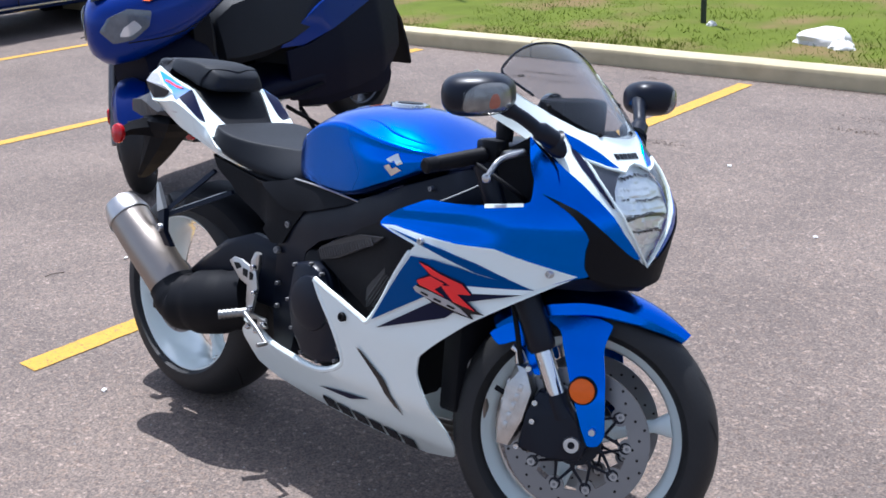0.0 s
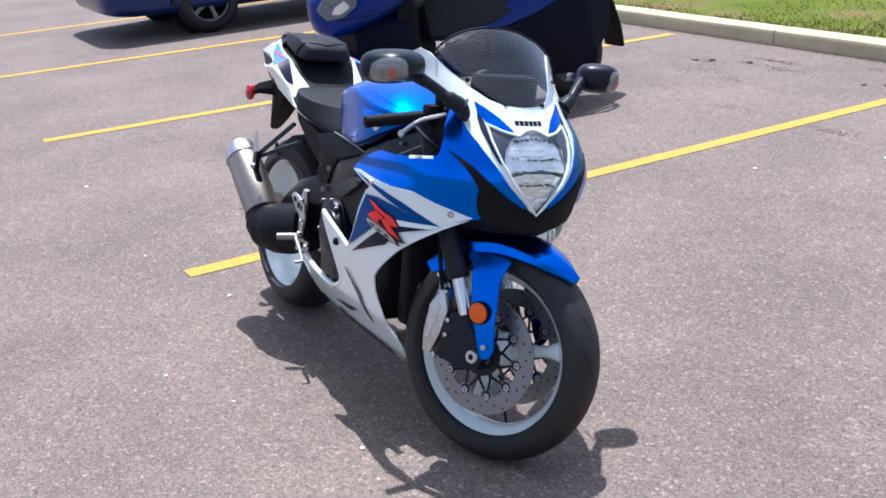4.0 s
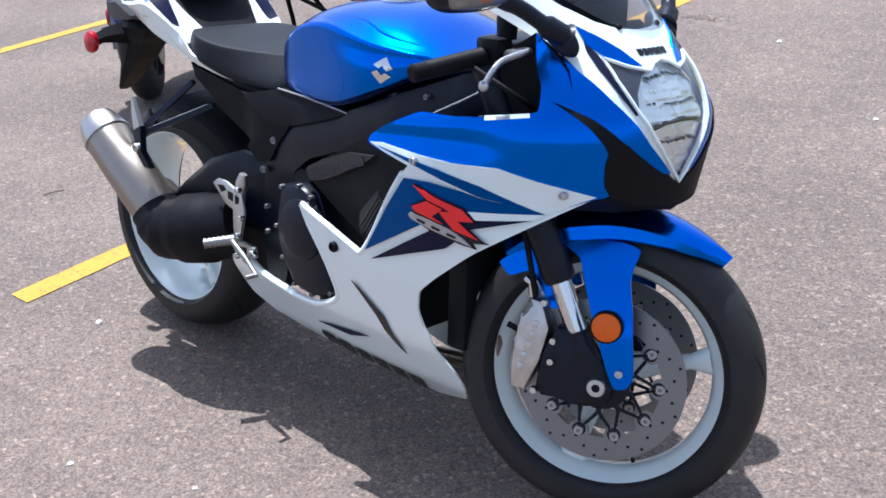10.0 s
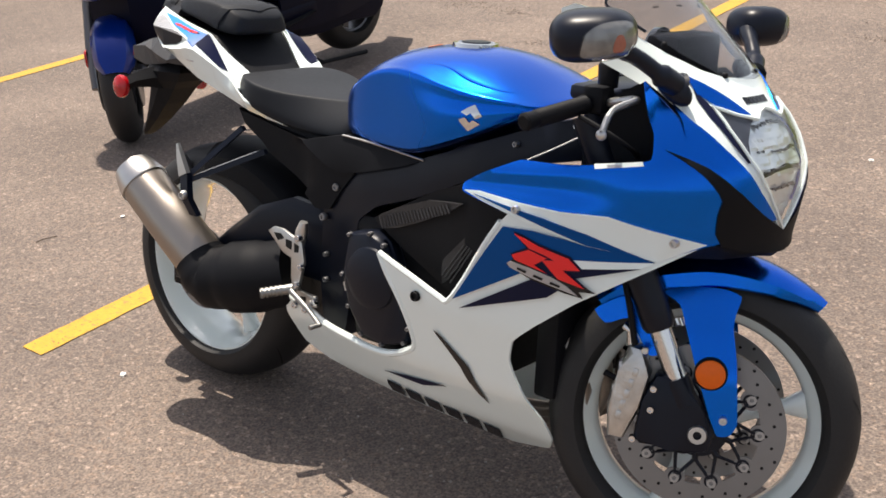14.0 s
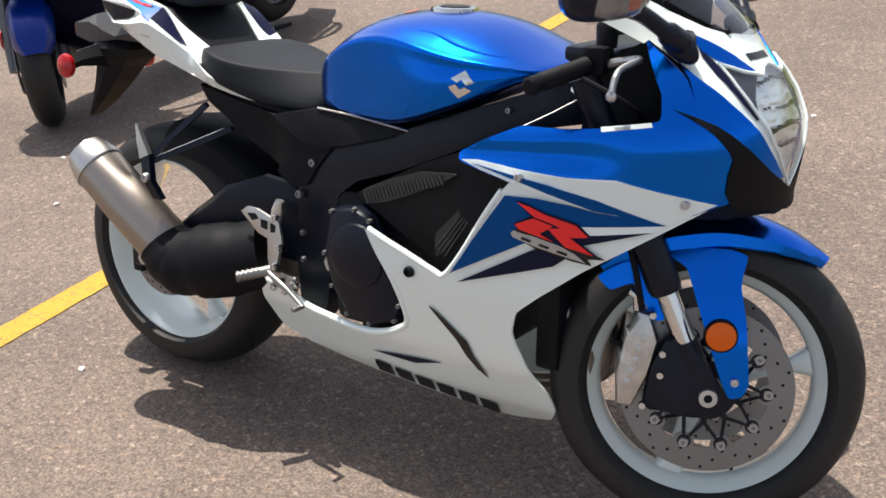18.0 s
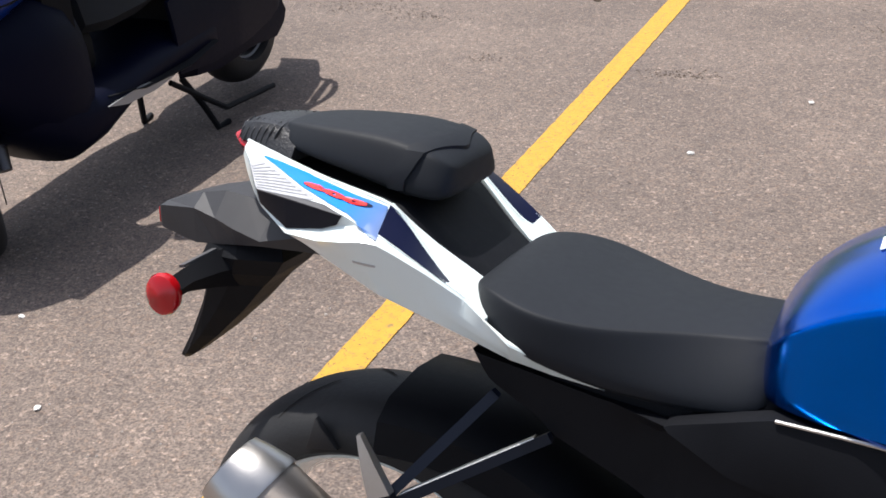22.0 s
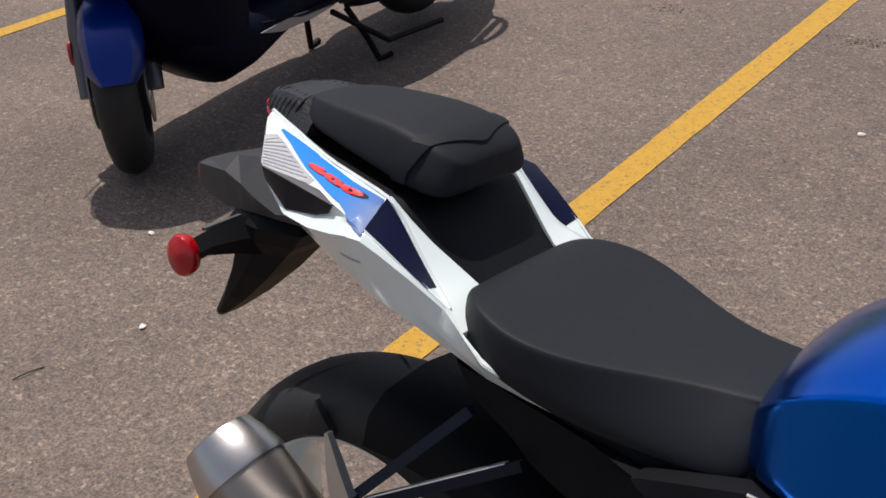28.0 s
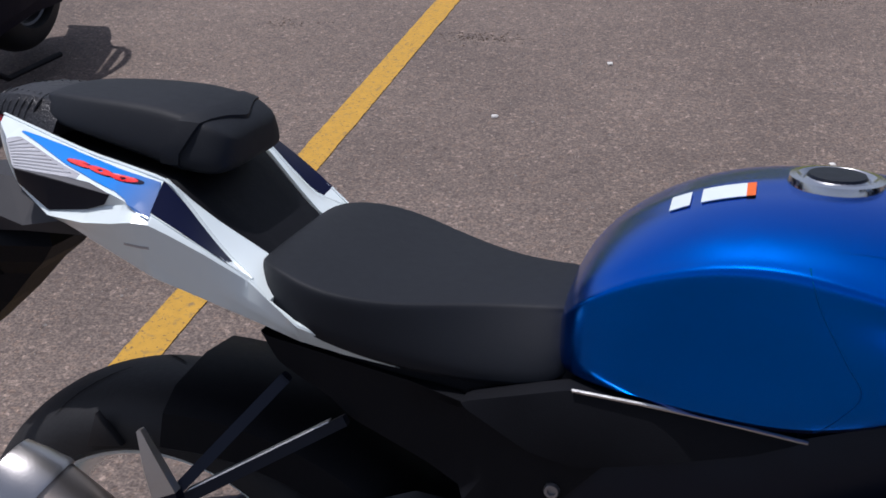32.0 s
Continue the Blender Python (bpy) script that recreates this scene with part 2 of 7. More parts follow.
M_STEEL = mat("brushed_titanium", (0.38, 0.335, 0.295), 0.42, 1.0, vary=0.12, scale=3, aniso=0.5, bump=0.08, bump_scale=400)
M_CAPSTEEL = mat("satin_steel", (0.60, 0.58, 0.56), 0.34, 1.0, vary=0.15, scale=6, aniso=0.4, bump=0.06, bump_scale=300)
M_DISC = mat("brake_disc_steel", (0.24, 0.245, 0.255), 0.38, 1.0, vary=0.1, scale=14)
M_ORANGE = mat("orange_reflector", (0.75, 0.13, 0.008), 0.35, coat=0.15, spec=0.2, vary=0.1, scale=90)
M_REDLENS = mat("red_reflector", (0.42, 0.004, 0.008), 0.15, coat=0.3, vary=0.25, scale=60)
M_LENS = mat("chrome_reflector", (0.80, 0.82, 0.84), 0.2, 0.55, vary=0.1, scale=25)
M_GLASS = glass_material("clear_lens", (0.97, 0.98, 0.98))
M_TINT = glass_material("dark_tinted_screen", (0.16, 0.165, 0.18))
M_SMOKE = glass_material("smoked_screen", (0.80, 0.81, 0.83))
M_CLEARLENS = mat("clear_ribbed_lens", (0.55, 0.55, 0.56), 0.2, 0.3, coat=0.8, vary=0.2, scale=40, bump=0.6, bump_scale=90)
M_SIGNAL = mat("pale_signal_lens", (0.20, 0.20, 0.20), 0.25, 0.3, coat=0.6, vary=0.6, scale=45, bump=0.7, bump_scale=70)
M_SCOOT = mat("deep_blue_paint", (0.0, 0.024, 0.22), 0.3, 0.4, coat=0.25, vary=0.06, spec=0.3)
# blue-black lower panels, taken darker still: the body's shade is in the colour
M_SCOOT_LOW = mat("shaded_blue_black_paint", (0.0005, 0.0015, 0.011), 0.5, 0.0, coat=0.0, vary=0.1, spec=0.1)
M_CAR = mat("car_blue_paint", (0.006, 0.022, 0.12), 0.3, 0.3, coat=0.4, vary=0.05, spec=0.3)
M_WINDOW = mat("dark_glass", (0.01, 0.012, 0.014), 0.05, coat=1.0, vary=0.1)


# ---- shaping helpers ----
def part(name, bm, material, parent=None, label="", smooth=True, m=None):
    """Links a bmesh as one mesh object under a thing or a part."""
    if m is not None:
        bm.transform(m)
    bmesh.ops.recalc_face_normals(bm, faces=bm.faces)
    me = bpy.data.meshes.new(name)
    if smooth:
        for f in bm.faces:
            f.smooth = True
        for e in bm.edges:
            if len(e.link_faces) == 2 and e.calc_face_angle(0) > radians(38):
                e.smooth = False
    bm.to_mesh(me)
    bm.free()
    me.materials.append(material)
    ob = new(name, me)
    if parent is not None:
        ob.parent = parent
    if label:
        ob["label"] = label
    return ob


def thing(name, label, category, pose_m=None, group="", kind=""):
    ob = new(name)
    ob.empty_display_size = 0.1
    if pose_m is not None:
        ob.matrix_world = pose_m
    return tagged(ob, label, category, group, kind)


def box(bm, c, s, bevel=0.0, m=None):
    """A bevelled box of size s about c."""
    r = bmesh.ops.create_cube(bm, size=1.0)
    vs = r["verts"]
    t = Matrix.Translation(c) @ Matrix.Diagonal((*s, 1))
    bmesh.ops.transform(bm, matrix=(m @ t if m is not None else t), verts=vs)
    if bevel:
        es = list({e for v in vs for e in v.link_edges})
        bmesh.ops.bevel(bm, geom=es, offset=bevel, segments=2, profile=0.5, affect="EDGES")
    return bm


def rings(bm, loops, caps=True, closed=True):
    """Skins a row of point loops of equal count."""
    made = [[bm.verts.new(p) for p in loop] for loop in loops]
    n = len(made[0])
    for a, b in zip(made, made[1:]):
        for i in range(n if closed else n - 1):
            j = (i + 1) % n
            try:
                bm.faces.new((a[i], a[j], b[j], b[i]))
            except ValueError:
                pass
    if caps and closed:
        for loop in (made[0], made[-1]):
            try:
                bm.faces.new(loop)
            except ValueError:
                pass
    return bm


def tube(bm, pts, radii, n=10, caps=True):
    """A round bar along pts; radii is one number or one for each point."""
    pts = [Vector(p) for p in pts]
    if not isinstance(radii, (list, tuple)):
        radii = [radii] * len(pts)
    loops, up = [], None
    for i, p in enumerate(pts):
        d = (pts[min(i + 1, len(pts) - 1)] - pts[max(i - 1, 0)]).normalized()
        if up is None:
            up = d.orthogonal().normalized()
        up = (up - d * up.dot(d)).normalized()
        side = d.cross(up)
        loops.append([p + radii[i] * (math.cos(a) * up + math.sin(a) * side) for a in [2 * math.pi * k / n for k in range(n)]])
    return rings(bm, loops, caps)


def curve(pts, n=8):
    """A smooth run of points through pts."""
    pts = [Vector(p) for p in pts]
    out = []
    for i in range(len(pts) - 1):
        p0, p1, p2, p3 = pts[max(i - 1, 0)], pts[i], pts[i + 1], pts[min(i + 2, len(pts) - 1)]
        for k in range(n):
            t = k / n
            out.append(0.5 * ((2 * p1) + (p2 - p0) * t + (2 * p0 - 5 * p1 + 4 * p2 - p3) * t * t + (3 * p1 - p0 - 3 * p2 + p3) * t ** 3))
    out.append(pts[-1])
    return out


def lathe(bm, profile, n=64, closed=True, y=0.0):
    """Turns a profile of (radius, y) about the y axis."""
    loops = []
    for k in range(n):
        a = 2 * math.pi * k / n
        loops.append([(r * math.cos(a), y + h, r * math.sin(a)) for r, h in profile])
    loops.append(loops[0])
    made = [[bm.verts.new(p) for p in loop] for loop in loops[:-1]]
    m = len(profile)
    for i in range(n):
        a, b = made[i], made[(i + 1) % n]
        for j in range(m if closed else m - 1):
            q = (j + 1) % m
            bm.faces.new((a[j], a[q], b[q], b[j]))
    return bm


def rod(bm, a, b, r, n=12, r2=None):
    return tube(bm, [a, b], [r, r if r2 is None else r2], n)


def lerp_table(table, x):
    """Straight-line reading of a table of (x, value)."""
    if x <= table[0][0]:
        return table[0][1]
    for (x0, v0), (x1, v1) in zip(table, table[1:]):
        if x <= x1:
            return v0 + (v1 - v0) * (x - x0) / (x1 - x0)
    return table[-1][1]


def inside(p, poly):
    x, y = p
    hit = False
    for (x0, y0), (x1, y1) in zip(poly, poly[1:] + poly[:1]):
        if (y0 > y) != (y1 > y) and x < (x1 - x0) * (y - y0) / (y1 - y0) + x0:
            hit = not hit
    return hit


def round_poly(poly, n=3):
    """Softens the outline: corner cutting that keeps the ends of long edges."""
    out = []
    for i, p in enumerate(poly):
        a, b, c = Vector(poly[i - 1]), Vector(p), Vector(poly[(i + 1) % len(poly)])
        la, lc = min(0.35, 0.012 / max((a - b).length, 1e-6)), min(0.35, 0.012 / max((c - b).length, 1e-6))
        out += [tuple(b.lerp(a, la)), tuple(b.lerp(a, la * 0.35).lerp(b.lerp(c, lc * 0.35), 0.5)), tuple(b.lerp(c, lc))]
    return out


def panel(poly, surface, thick=0.004, step=0.02, lift=0.0, rounded=True, back=True):
    """A shell over an outline in two plan coordinates: surface(u, v, d) gives the point at depth d under the skin."""
    if rounded:
        poly = round_poly(poly)
    dense = []
    for a, b in zip(poly, poly[1:] + poly[:1]):
        n = max(1, int(math.dist(a, b) / step))
        dense += [(a[0] + (b[0] - a[0]) * k / n, a[1] + (b[1] - a[1]) * k / n) for k in range(n)]
    us, vs = [p[0] for p in dense], [p[1] for p in dense]
    pts = list(dense)
    u = min(us) + step * 0.5
    row = 0
    while u < max(us):
        v = min(vs) + step * (0.5 if row % 2 else 0.25)
        while v < max(vs):
            if inside((u, v), dense) and min(math.dist((u, v), q) for q in dense) > step * 0.45:
                pts.append((u, v))
            v += step
        u += step * 0.87
        row += 1
    edges = [(i, (i + 1) % len(dense)) for i in range(len(dense))]
    from_verts, _, faces, *_ = geometry.delaunay_2d_cdt([Vector(p) for p in pts], edges, [], 1, 1e-6)
    bm = bmesh.new()
    top = [bm.verts.new(surface(p[0], p[1], -lift)) for p in from_verts]
    low = [bm.verts.new(surface(p[0], p[1], thick - lift)) for p in from_verts] if back else None
    count = {}
    for f in faces:
        bm.faces.new([top[i] for i in f])
        if back:
            bm.faces.new([low[i] for i in reversed(f)])
        for i, j in zip(f, f[1:] + f[:1]):
            key = (min(i, j), max(i, j))
            count[key] = None if key in count else (i, j)
    if back:
        for e in count.values():
            if e:
                i, j = e
                bm.faces.new((top[i], low[i], low[j], top[j]))
    return bm


def side(width, sgn=-1.0):
    """A skin given by its half width over (x, z), for the right (-1) or left (+1) flank."""
    return lambda x, z, d: (x, sgn * max(0.004, width(x, z) - d), z)

# ---- the lot ----
KERB_Y = 4.655


def quad_sheet(x0, x1, y0, y1, z, nx=1, ny=1, wob=0.0):
    bm = bmesh.new()
    vs = [[bm.verts.new((x0 + (x1 - x0) * i / nx, y0 + (y1 - y0) * j / ny, z + wob * noise.noise((i * 0.7, j * 0.7, z)))) for j in range(ny + 1)] for i in range(nx + 1)]
    for i in range(nx):
        for j in range(ny):
            bm.faces.new((vs[i][j], vs[i + 1][j], vs[i + 1][j + 1], vs[i][j + 1]))
    return bm


def ground_sheet():
    """One sheet out to the horizon, in squares that grow with distance."""
    cuts = [k * 0.5 for k in range(25)] + [13, 15, 18, 24, 34, 50, 80, 130, 200, 300]
    cuts = [-c for c in reversed(cuts[1:])] + cuts
    bm = bmesh.new()
    vs = [[bm.verts.new((x, y, 0)) for y in cuts] for x in cuts]
    for i in range(len(cuts) - 1):
        for j in range(len(cuts) - 1):
            bm.faces.new((vs[i][j], vs[i + 1][j], vs[i + 1][j + 1], vs[i][j + 1]))
    return bm


tagged(part("ground", ground_sheet(), M_ASPHALT), "worn grey asphalt of a car park with pale stone chips", "asphalt", kind="structure")


def paint_line(a, b, w, seed):
    """A worn painted line with a ragged edge."""
    rnd = random.Random(seed)
    a, b = Vector(a), Vector(b)
    d = b - a
    n = max(8, int(d.length / 0.04))
    d.normalize()
    s = Vector((-d.y, d.x))
    bm = bmesh.new()
    left, right = [], []
    for k in range(n + 1):
        p = a + (b - a) * k / n
        for lst, q in ((left, w / 2), (right, -w / 2)):
            e = p + s * (q + rnd.uniform(-0.0018, 0.0018))
            lst.append(bm.verts.new((e.x, e.y, 0.003)))
    for k in range(n):
        bm.faces.new((left[k], right[k], right[k + 1], left[k + 1]))
    return bm


for a, b, s in (((-0.604, -0.27), (-0.630, 4.54), 1), ((-3.64, -0.27), (-3.36, 4.54), 2), ((-6.50, -0.3), (-6.13, 4.5), 3), ((-9.4, -0.3), (-8.95, 4.5), 4)):
    tagged(part("parking_line", paint_line(a, b, 0.098, s), M_YELLOW, smooth=False), "worn yellow painted parking line on asphalt", "line", group="parking lines", kind="structure")


def kerb_stone(x0, x1):
    """A length of cast kerb with a rounded nose and a joint gap."""
    bm = bmesh.new()
    prof = [(0, -0.02), (0.004, 0.085), (0.012, 0.103), (0.03, 0.112), (0.15, 0.114), (0.15, -0.02)]
    loops = []
    n = 12
    for k in range(n + 1):
        x = x0 + 0.005 + (x1 - x0 - 0.01) * k / n
        loops.append([(x, KERB_Y + p[0] + 0.003 * noise.noise((x * 3, p[1] * 9, 0)), p[1] + 0.003 * noise.noise((x * 2, 3, p[0] * 8))) for p in prof])
    return rings(bm, loops)


kerb = thing("kerb", "pale cast concrete kerb between car park and grass", "kerb", kind="structure")
for k in range(-8, 6):
    part("kerb_stone", kerb_stone(0.6 + 2.98 * k, 0.6 + 2.98 * (k + 1)), M_KERB, kerb)

tagged(part("lawn", quad_sheet(-60, 40, KERB_Y + 0.148, 80, 0.1, 100, 70, 0.05), M_SOIL), "uneven grassy verge behind the kerb", "lawn", kind="structure")


def grass_blades():
    rnd = random.Random(5)
    verts, faces = [], []
    for k in range(90000):
        u = rnd.random()
        x, y = rnd.uniform(-14, 7), KERB_Y + 0.15 + 9 * u * u
        if noise.noise((x * 0.9, y * 0.9, 2)) < -0.28 and rnd.random() < 0.8:
            continue
        h = rnd.uniform(0.014, 0.036) * (1 + 0.6 * noise.noise((x, y, 0)))
        a = rnd.uniform(0, 6.283)
        w = rnd.uniform(0.003, 0.006)
        lx, ly = rnd.uniform(-0.03, 0.03), rnd.uniform(-0.03, 0.03)
        b = len(verts)
        z = 0.09
        verts += [(x - w * math.cos(a), y - w * math.sin(a), z), (x + w * math.cos(a), y + w * math.sin(a), z), (x + lx, y + ly, z + h)]
        faces.append((b, b + 1, b + 2))
    me = bpy.data.meshes.new("grass")
    me.from_pydata(verts, [], faces)
    me.materials.append(M_GRASS)
    return new("grass", me)


tagged(grass_blades(), "short patchy green grass with some bare soil", "grass", kind="stuff")


def lump(c, s, seed, sub=3):
    bm = bmesh.new()
    bmesh.ops.create_icosphere(bm, subdivisions=sub, radius=1)
    for v in bm.verts:
        k = 1 + 0.35 * noise.noise(v.co * 1.7 + Vector((seed, 0, 0))) + 0.15 * noise.noise(v.co * 5 + Vector((0, seed, 0)))
        v.co = Vector(c) + Vector((v.co.x * s[0] * k, v.co.y * s[1] * k, max(-0.4, v.co.z) * s[2] * k))
    return bm


tagged(part("boulder", lump((-0.60, 5.50, 0.10), (0.215, 0.13, 0.10), 3), M_STONE), "white weathered stone lying in the grass", "stone")
tagged(part("boulder", lump((-0.40, 5.38, 0.09), (0.09, 0.08, 0.055), 8), M_STONE), "small white stone lying in the grass", "stone")
tagged(part("boulder", lump((-1.61, 5.86, 0.10), (0.035, 0.03, 0.03), 5), M_STONE), "fist-sized pale stone lying in the grass", "stone")
tagged(part("boulder", lump((-4.06, 6.40, 0.11), (0.07, 0.05, 0.035), 6), M_STONE), "small pale stone lying in the grass", "stone")

M_POST = mat("green_post_paint", (0.02, 0.03, 0.02), 0.5, vary=0.3, scale=20)
for x, y in ((-4.52, 6.26), (-1.73, 5.95)):
    bm = bmesh.new()
    rod(bm, (x, y, 0.05), (x, y, 1.3), 0.022)
    bmesh.ops.create_cone(bm, segments=12, radius1=0.026, radius2=0.012, depth=0.02, cap_ends=True, matrix=Matrix.Translation((x, y, 1.31)))
    tagged(part("fence_post", bm, M_POST), "thin dark metal post standing in the grass", "post", group="fence posts")


# ---- motorcycle ----
LEAN = pose(0, -0.02, 0.003, -11, 0, 0)
bike = thing("motorcycle", "blue and white sports motorcycle leaning on its side stand", "motorcycle", LEAN)

RAKE = Vector((0.403, 0, -0.915))
FRONT, REAR = Vector((1.378, 0, 0.298)), Vector((-0.008, 0, 0.306))
STEER = pose(1.345, -0.004, 0.285) @ pose(0, 0, 0, 0, 0, 24) @ pose(0, 0, 0, -4.7) @ Matrix.Translation(-FRONT)
BEAD = 0.226


def tyre_r(y, r_out, half):
    return BEAD + 0.010 + (r_out - BEAD - 0.010) * max(0.0, 1 - (y / half) ** 2) ** 0.36


def tyre_profile(r_out, half):
    pts = [(tyre_r(-half * math.cos(math.pi * k / 16), r_out, half), -half * math.cos(math.pi * k / 16)) for k in range(17)]
    return pts + [(BEAD, half * 0.84), (BEAD - 0.006, half * 0.7), (BEAD - 0.006, -half * 0.7), (BEAD, -half * 0.84)]


def tread_cut(r_out, half, a0, sgn, long):
    """One slanted groove of the tread as a thin dark inlay."""
    bm = bmesh.new()
    pts = []
    for j in range(6):
        t = j / 5
        pts.append((a0 + (0.30 if long else 0.16) * t, sgn * half * (0.10 + (0.66 if long else 0.4) * t)))
    left, right = [], []
    for j, (a, y) in enumerate(pts):
        w = 0.011 * math.sin(math.pi * (0.12 + 0.76 * j / 5))
        r = tyre_r(y, r_out, half) + 0.0012
        left.append(bm.verts.new((r * math.cos(a - w), y, r * math.sin(a - w))))
        right.append(bm.verts.new((r * math.cos(a + w), y, r * math.sin(a + w))))
    for j in range(5):
        bm.faces.new((left[j], right[j], right[j + 1], left[j + 1]))
    return bm


M_GROOVE = mat("tyre_groove", (0.006, 0.006, 0.006), 0.95, vary=0.2)


def wheel(name, centre, r_out, half, rh, m, front):
    at = Matrix.Translation(centre)
    place = (m @ at) if m is not None else at
    bm = bmesh.new()
    b = BEAD
    lathe(bm, [(b + 0.007, -rh), (b + 0.009, -rh + 0.005), (b - 0.004, -rh + 0.011), (b - 0.02, -rh * 0.55), (b - 0.03, 0), (b - 0.02, rh * 0.55), (b - 0.004, rh - 0.011), (b + 0.009, rh - 0.005), (b + 0.007, rh),
               (b - 0.004, rh), (b - 0.009, rh - 0.008), (b - 0.022, rh * 0.6), (b - 0.0305, 0.012), (b - 0.0305, -0.012), (b - 0.022, -rh * 0.6), (b - 0.009, -rh + 0.008), (b - 0.004, -rh)], 96)
    rim = part(name, bm, M_WHITE, bike, "white cast three-spoke motorcycle wheel", m=place)
    bm = bmesh.new()
    lathe(bm, [(0.022, -0.058), (0.044, -0.055), (0.05, -0.02), (0.05, 0.02), (0.044, 0.055), (0.022, 0.058)], 32)
    part("hub", bm, M_WHITE, rim, m=place)
    for k in range(3):
        a = radians(120 * k + (14 if front else 52))
        bm = bmesh.new()
        q = Vector((-math.sin(a), 0, math.cos(a)))
        d0 = Vector((math.cos(a), 0, math.sin(a)))
        loops = []
        for t in (0, 0.15, 0.4, 0.75, 0.93, 1):
            p = d0 * (0.042 + (b - 0.030 - 0.042) * t)
            w = 0.030 - 0.016 * min(1, t * 2) + (0.016 * max(0, t - 0.75) / 0.25)
            h = 0.024 - 0.006 * t
            loops.append([p + q * w * math.copysign(abs(math.cos(e)) ** 0.7, math.cos(e)) + Vector((0, h * math.copysign(abs(math.sin(e)) ** 0.7, math.sin(e)), 0)) for e in [math.pi * 2 * (i + 0.5) / 12 for i in range(12)]])
        rings(bm, loops)
        part("spoke", bm, M_WHITE, rim, m=place)
    bm = bmesh.new()
    lathe(bm, tyre_profile(r_out, half), 96)
    part("tyre", bm, M_RUBBER, rim, "black road tyre with slanted grooves", m=place)
    for k in range(14):
        for sgn in (-1, 1):
            part("tread_groove", tread_cut(r_out, half, 2 * math.pi * (k + (0.5 if sgn > 0 else 0)) / 14, sgn, k % 2 == 0), M_GROOVE, rim, m=place)
    bm = bmesh.new()
    rod(bm, (0, 0, 0), (0, 0, -0.032), 0.004, 8)
    part("valve", bm, M_BLACK, rim, m=place @ Matrix.Rotation(radians(70), 4, "Y") @ Matrix.Translation((b - 0.036, -0.012, 0)) @ Matrix.Rotation(radians(90), 4, "Y"))
    return rim, place


def hole(c, r):
    bm = bmesh.new()
    bmesh.ops.create_circle(bm, cap_ends=True, segments=10, radius=r, matrix=Matrix.Translation(c) @ Matrix.Rotation(radians(90), 4, "X"))
    return bm


M_PEG = mat("worn_alloy", (0.30, 0.30, 0.29), 0.45, 1.0, vary=0.25, scale=40, bump=0.2, bump_scale=300)
M_BUTTON = mat("grey_steel", (0.42, 0.42, 0.42), 0.4, 0.9, vary=0.15)


def disc(parent, place, y, r_out, r_in, arms, seen):
    """A drilled brake disc with its floating buttons and spider."""
    bm = bmesh.new()
    lathe(bm, [(r_in, -0.0025), (r_out, -0.0025), (r_out, 0.0025), (r_in, 0.0025)], 72, y=y)
    d = part("brake_disc", bm, M_DISC, parent, "drilled steel brake disc", m=place)
    for k in range(40):
        a = 2 * math.pi * k / 40
        r = r_in + (r_out - r_in) * (0.22, 0.52, 0.82, 0.52)[k % 4]
        part("drill_hole", hole((r * math.cos(a), y + seen * 0.0032, r * math.sin(a)), 0.0031), M_GROOVE, parent, m=place, smooth=False)
    bm = bmesh.new()
    lathe(bm, [(0.03, -0.004), (r_in * 0.5, -0.004), (r_in * 0.5, 0.004), (0.03, 0.004)], 32, y=y)
    for k in range(arms):
        a = 2 * math.pi * (k + 0.5) / arms
        rod(bm, (r_in * 0.45 * math.cos(a), y, r_in * 0.45 * math.sin(a)), (r_in * 0.575 * math.cos(a), y, r_in * 0.575 * math.sin(a)), 0.006, 6)
    for k in range(arms):
        a = 2 * math.pi * k / arms
        c = Vector(((r_in - 0.004) * math.cos(a), y, (r_in - 0.004) * math.sin(a)))
        arm = bmesh.new()
        for o in (-math.pi / arms, math.pi / arms):
            p = Vector((r_in * 0.56 * math.cos(a + o), y, r_in * 0.56 * math.sin(a + o)))
            tube(arm, [p, p.lerp(c, 0.5), c], [0.0040, 0.0034, 0.0040], 6)
        part("carrier_arm", arm, M_SATIN, parent, m=place)
    part("disc_carrier", bm, M_SATIN, parent, "black disc carrier", m=place)
    for k in range(arms):
        a = 2 * math.pi * k / arms
        c = Vector(((r_in - 0.001) * math.cos(a), y, (r_in - 0.001) * math.sin(a)))
        bm = bmesh.new()
        lathe(bm, [(0.0, -0.0023), (0.0205, -0.0023), (0.0205, 0.0023), (0.0, 0.0023)], 16, closed=False)
        part("disc_tab", bm, M_DISC, d, m=place @ Matrix.Translation(c))
        bm = bmesh.new()
        lathe(bm, [(0.004, -0.005), (0.0088, -0.005), (0.0088, 0.005), (0.004, 0.005)], 12)
        part("disc_button", bm, M_BUTTON, parent, m=place @ Matrix.Translation(c))
        bm = bmesh.new()
        lathe(bm, [(0.0088, -0.0042), (0.0128, -0.0042), (0.0128, 0.0042), (0.0088, 0.0042)], 16)
        part("carrier_eye", bm, M_SATIN, parent, m=place @ Matrix.Translation(c - Vector((c.x, 0, c.z)).normalized() * 0.004))


fw, fplace = wheel("front_wheel", FRONT, 0.293, 0.062, 0.044, STEER, True)
disc(fw, fplace, -0.078, 0.158, 0.112, 10, -1)
disc(fw, fplace, 0.078, 0.158, 0.112, 10, -1)
rw, rplace = wheel("rear_wheel", REAR, 0.309, 0.096, 0.081, None, False)
disc(rw, rplace, -0.105, 0.11, 0.078, 6, -1)


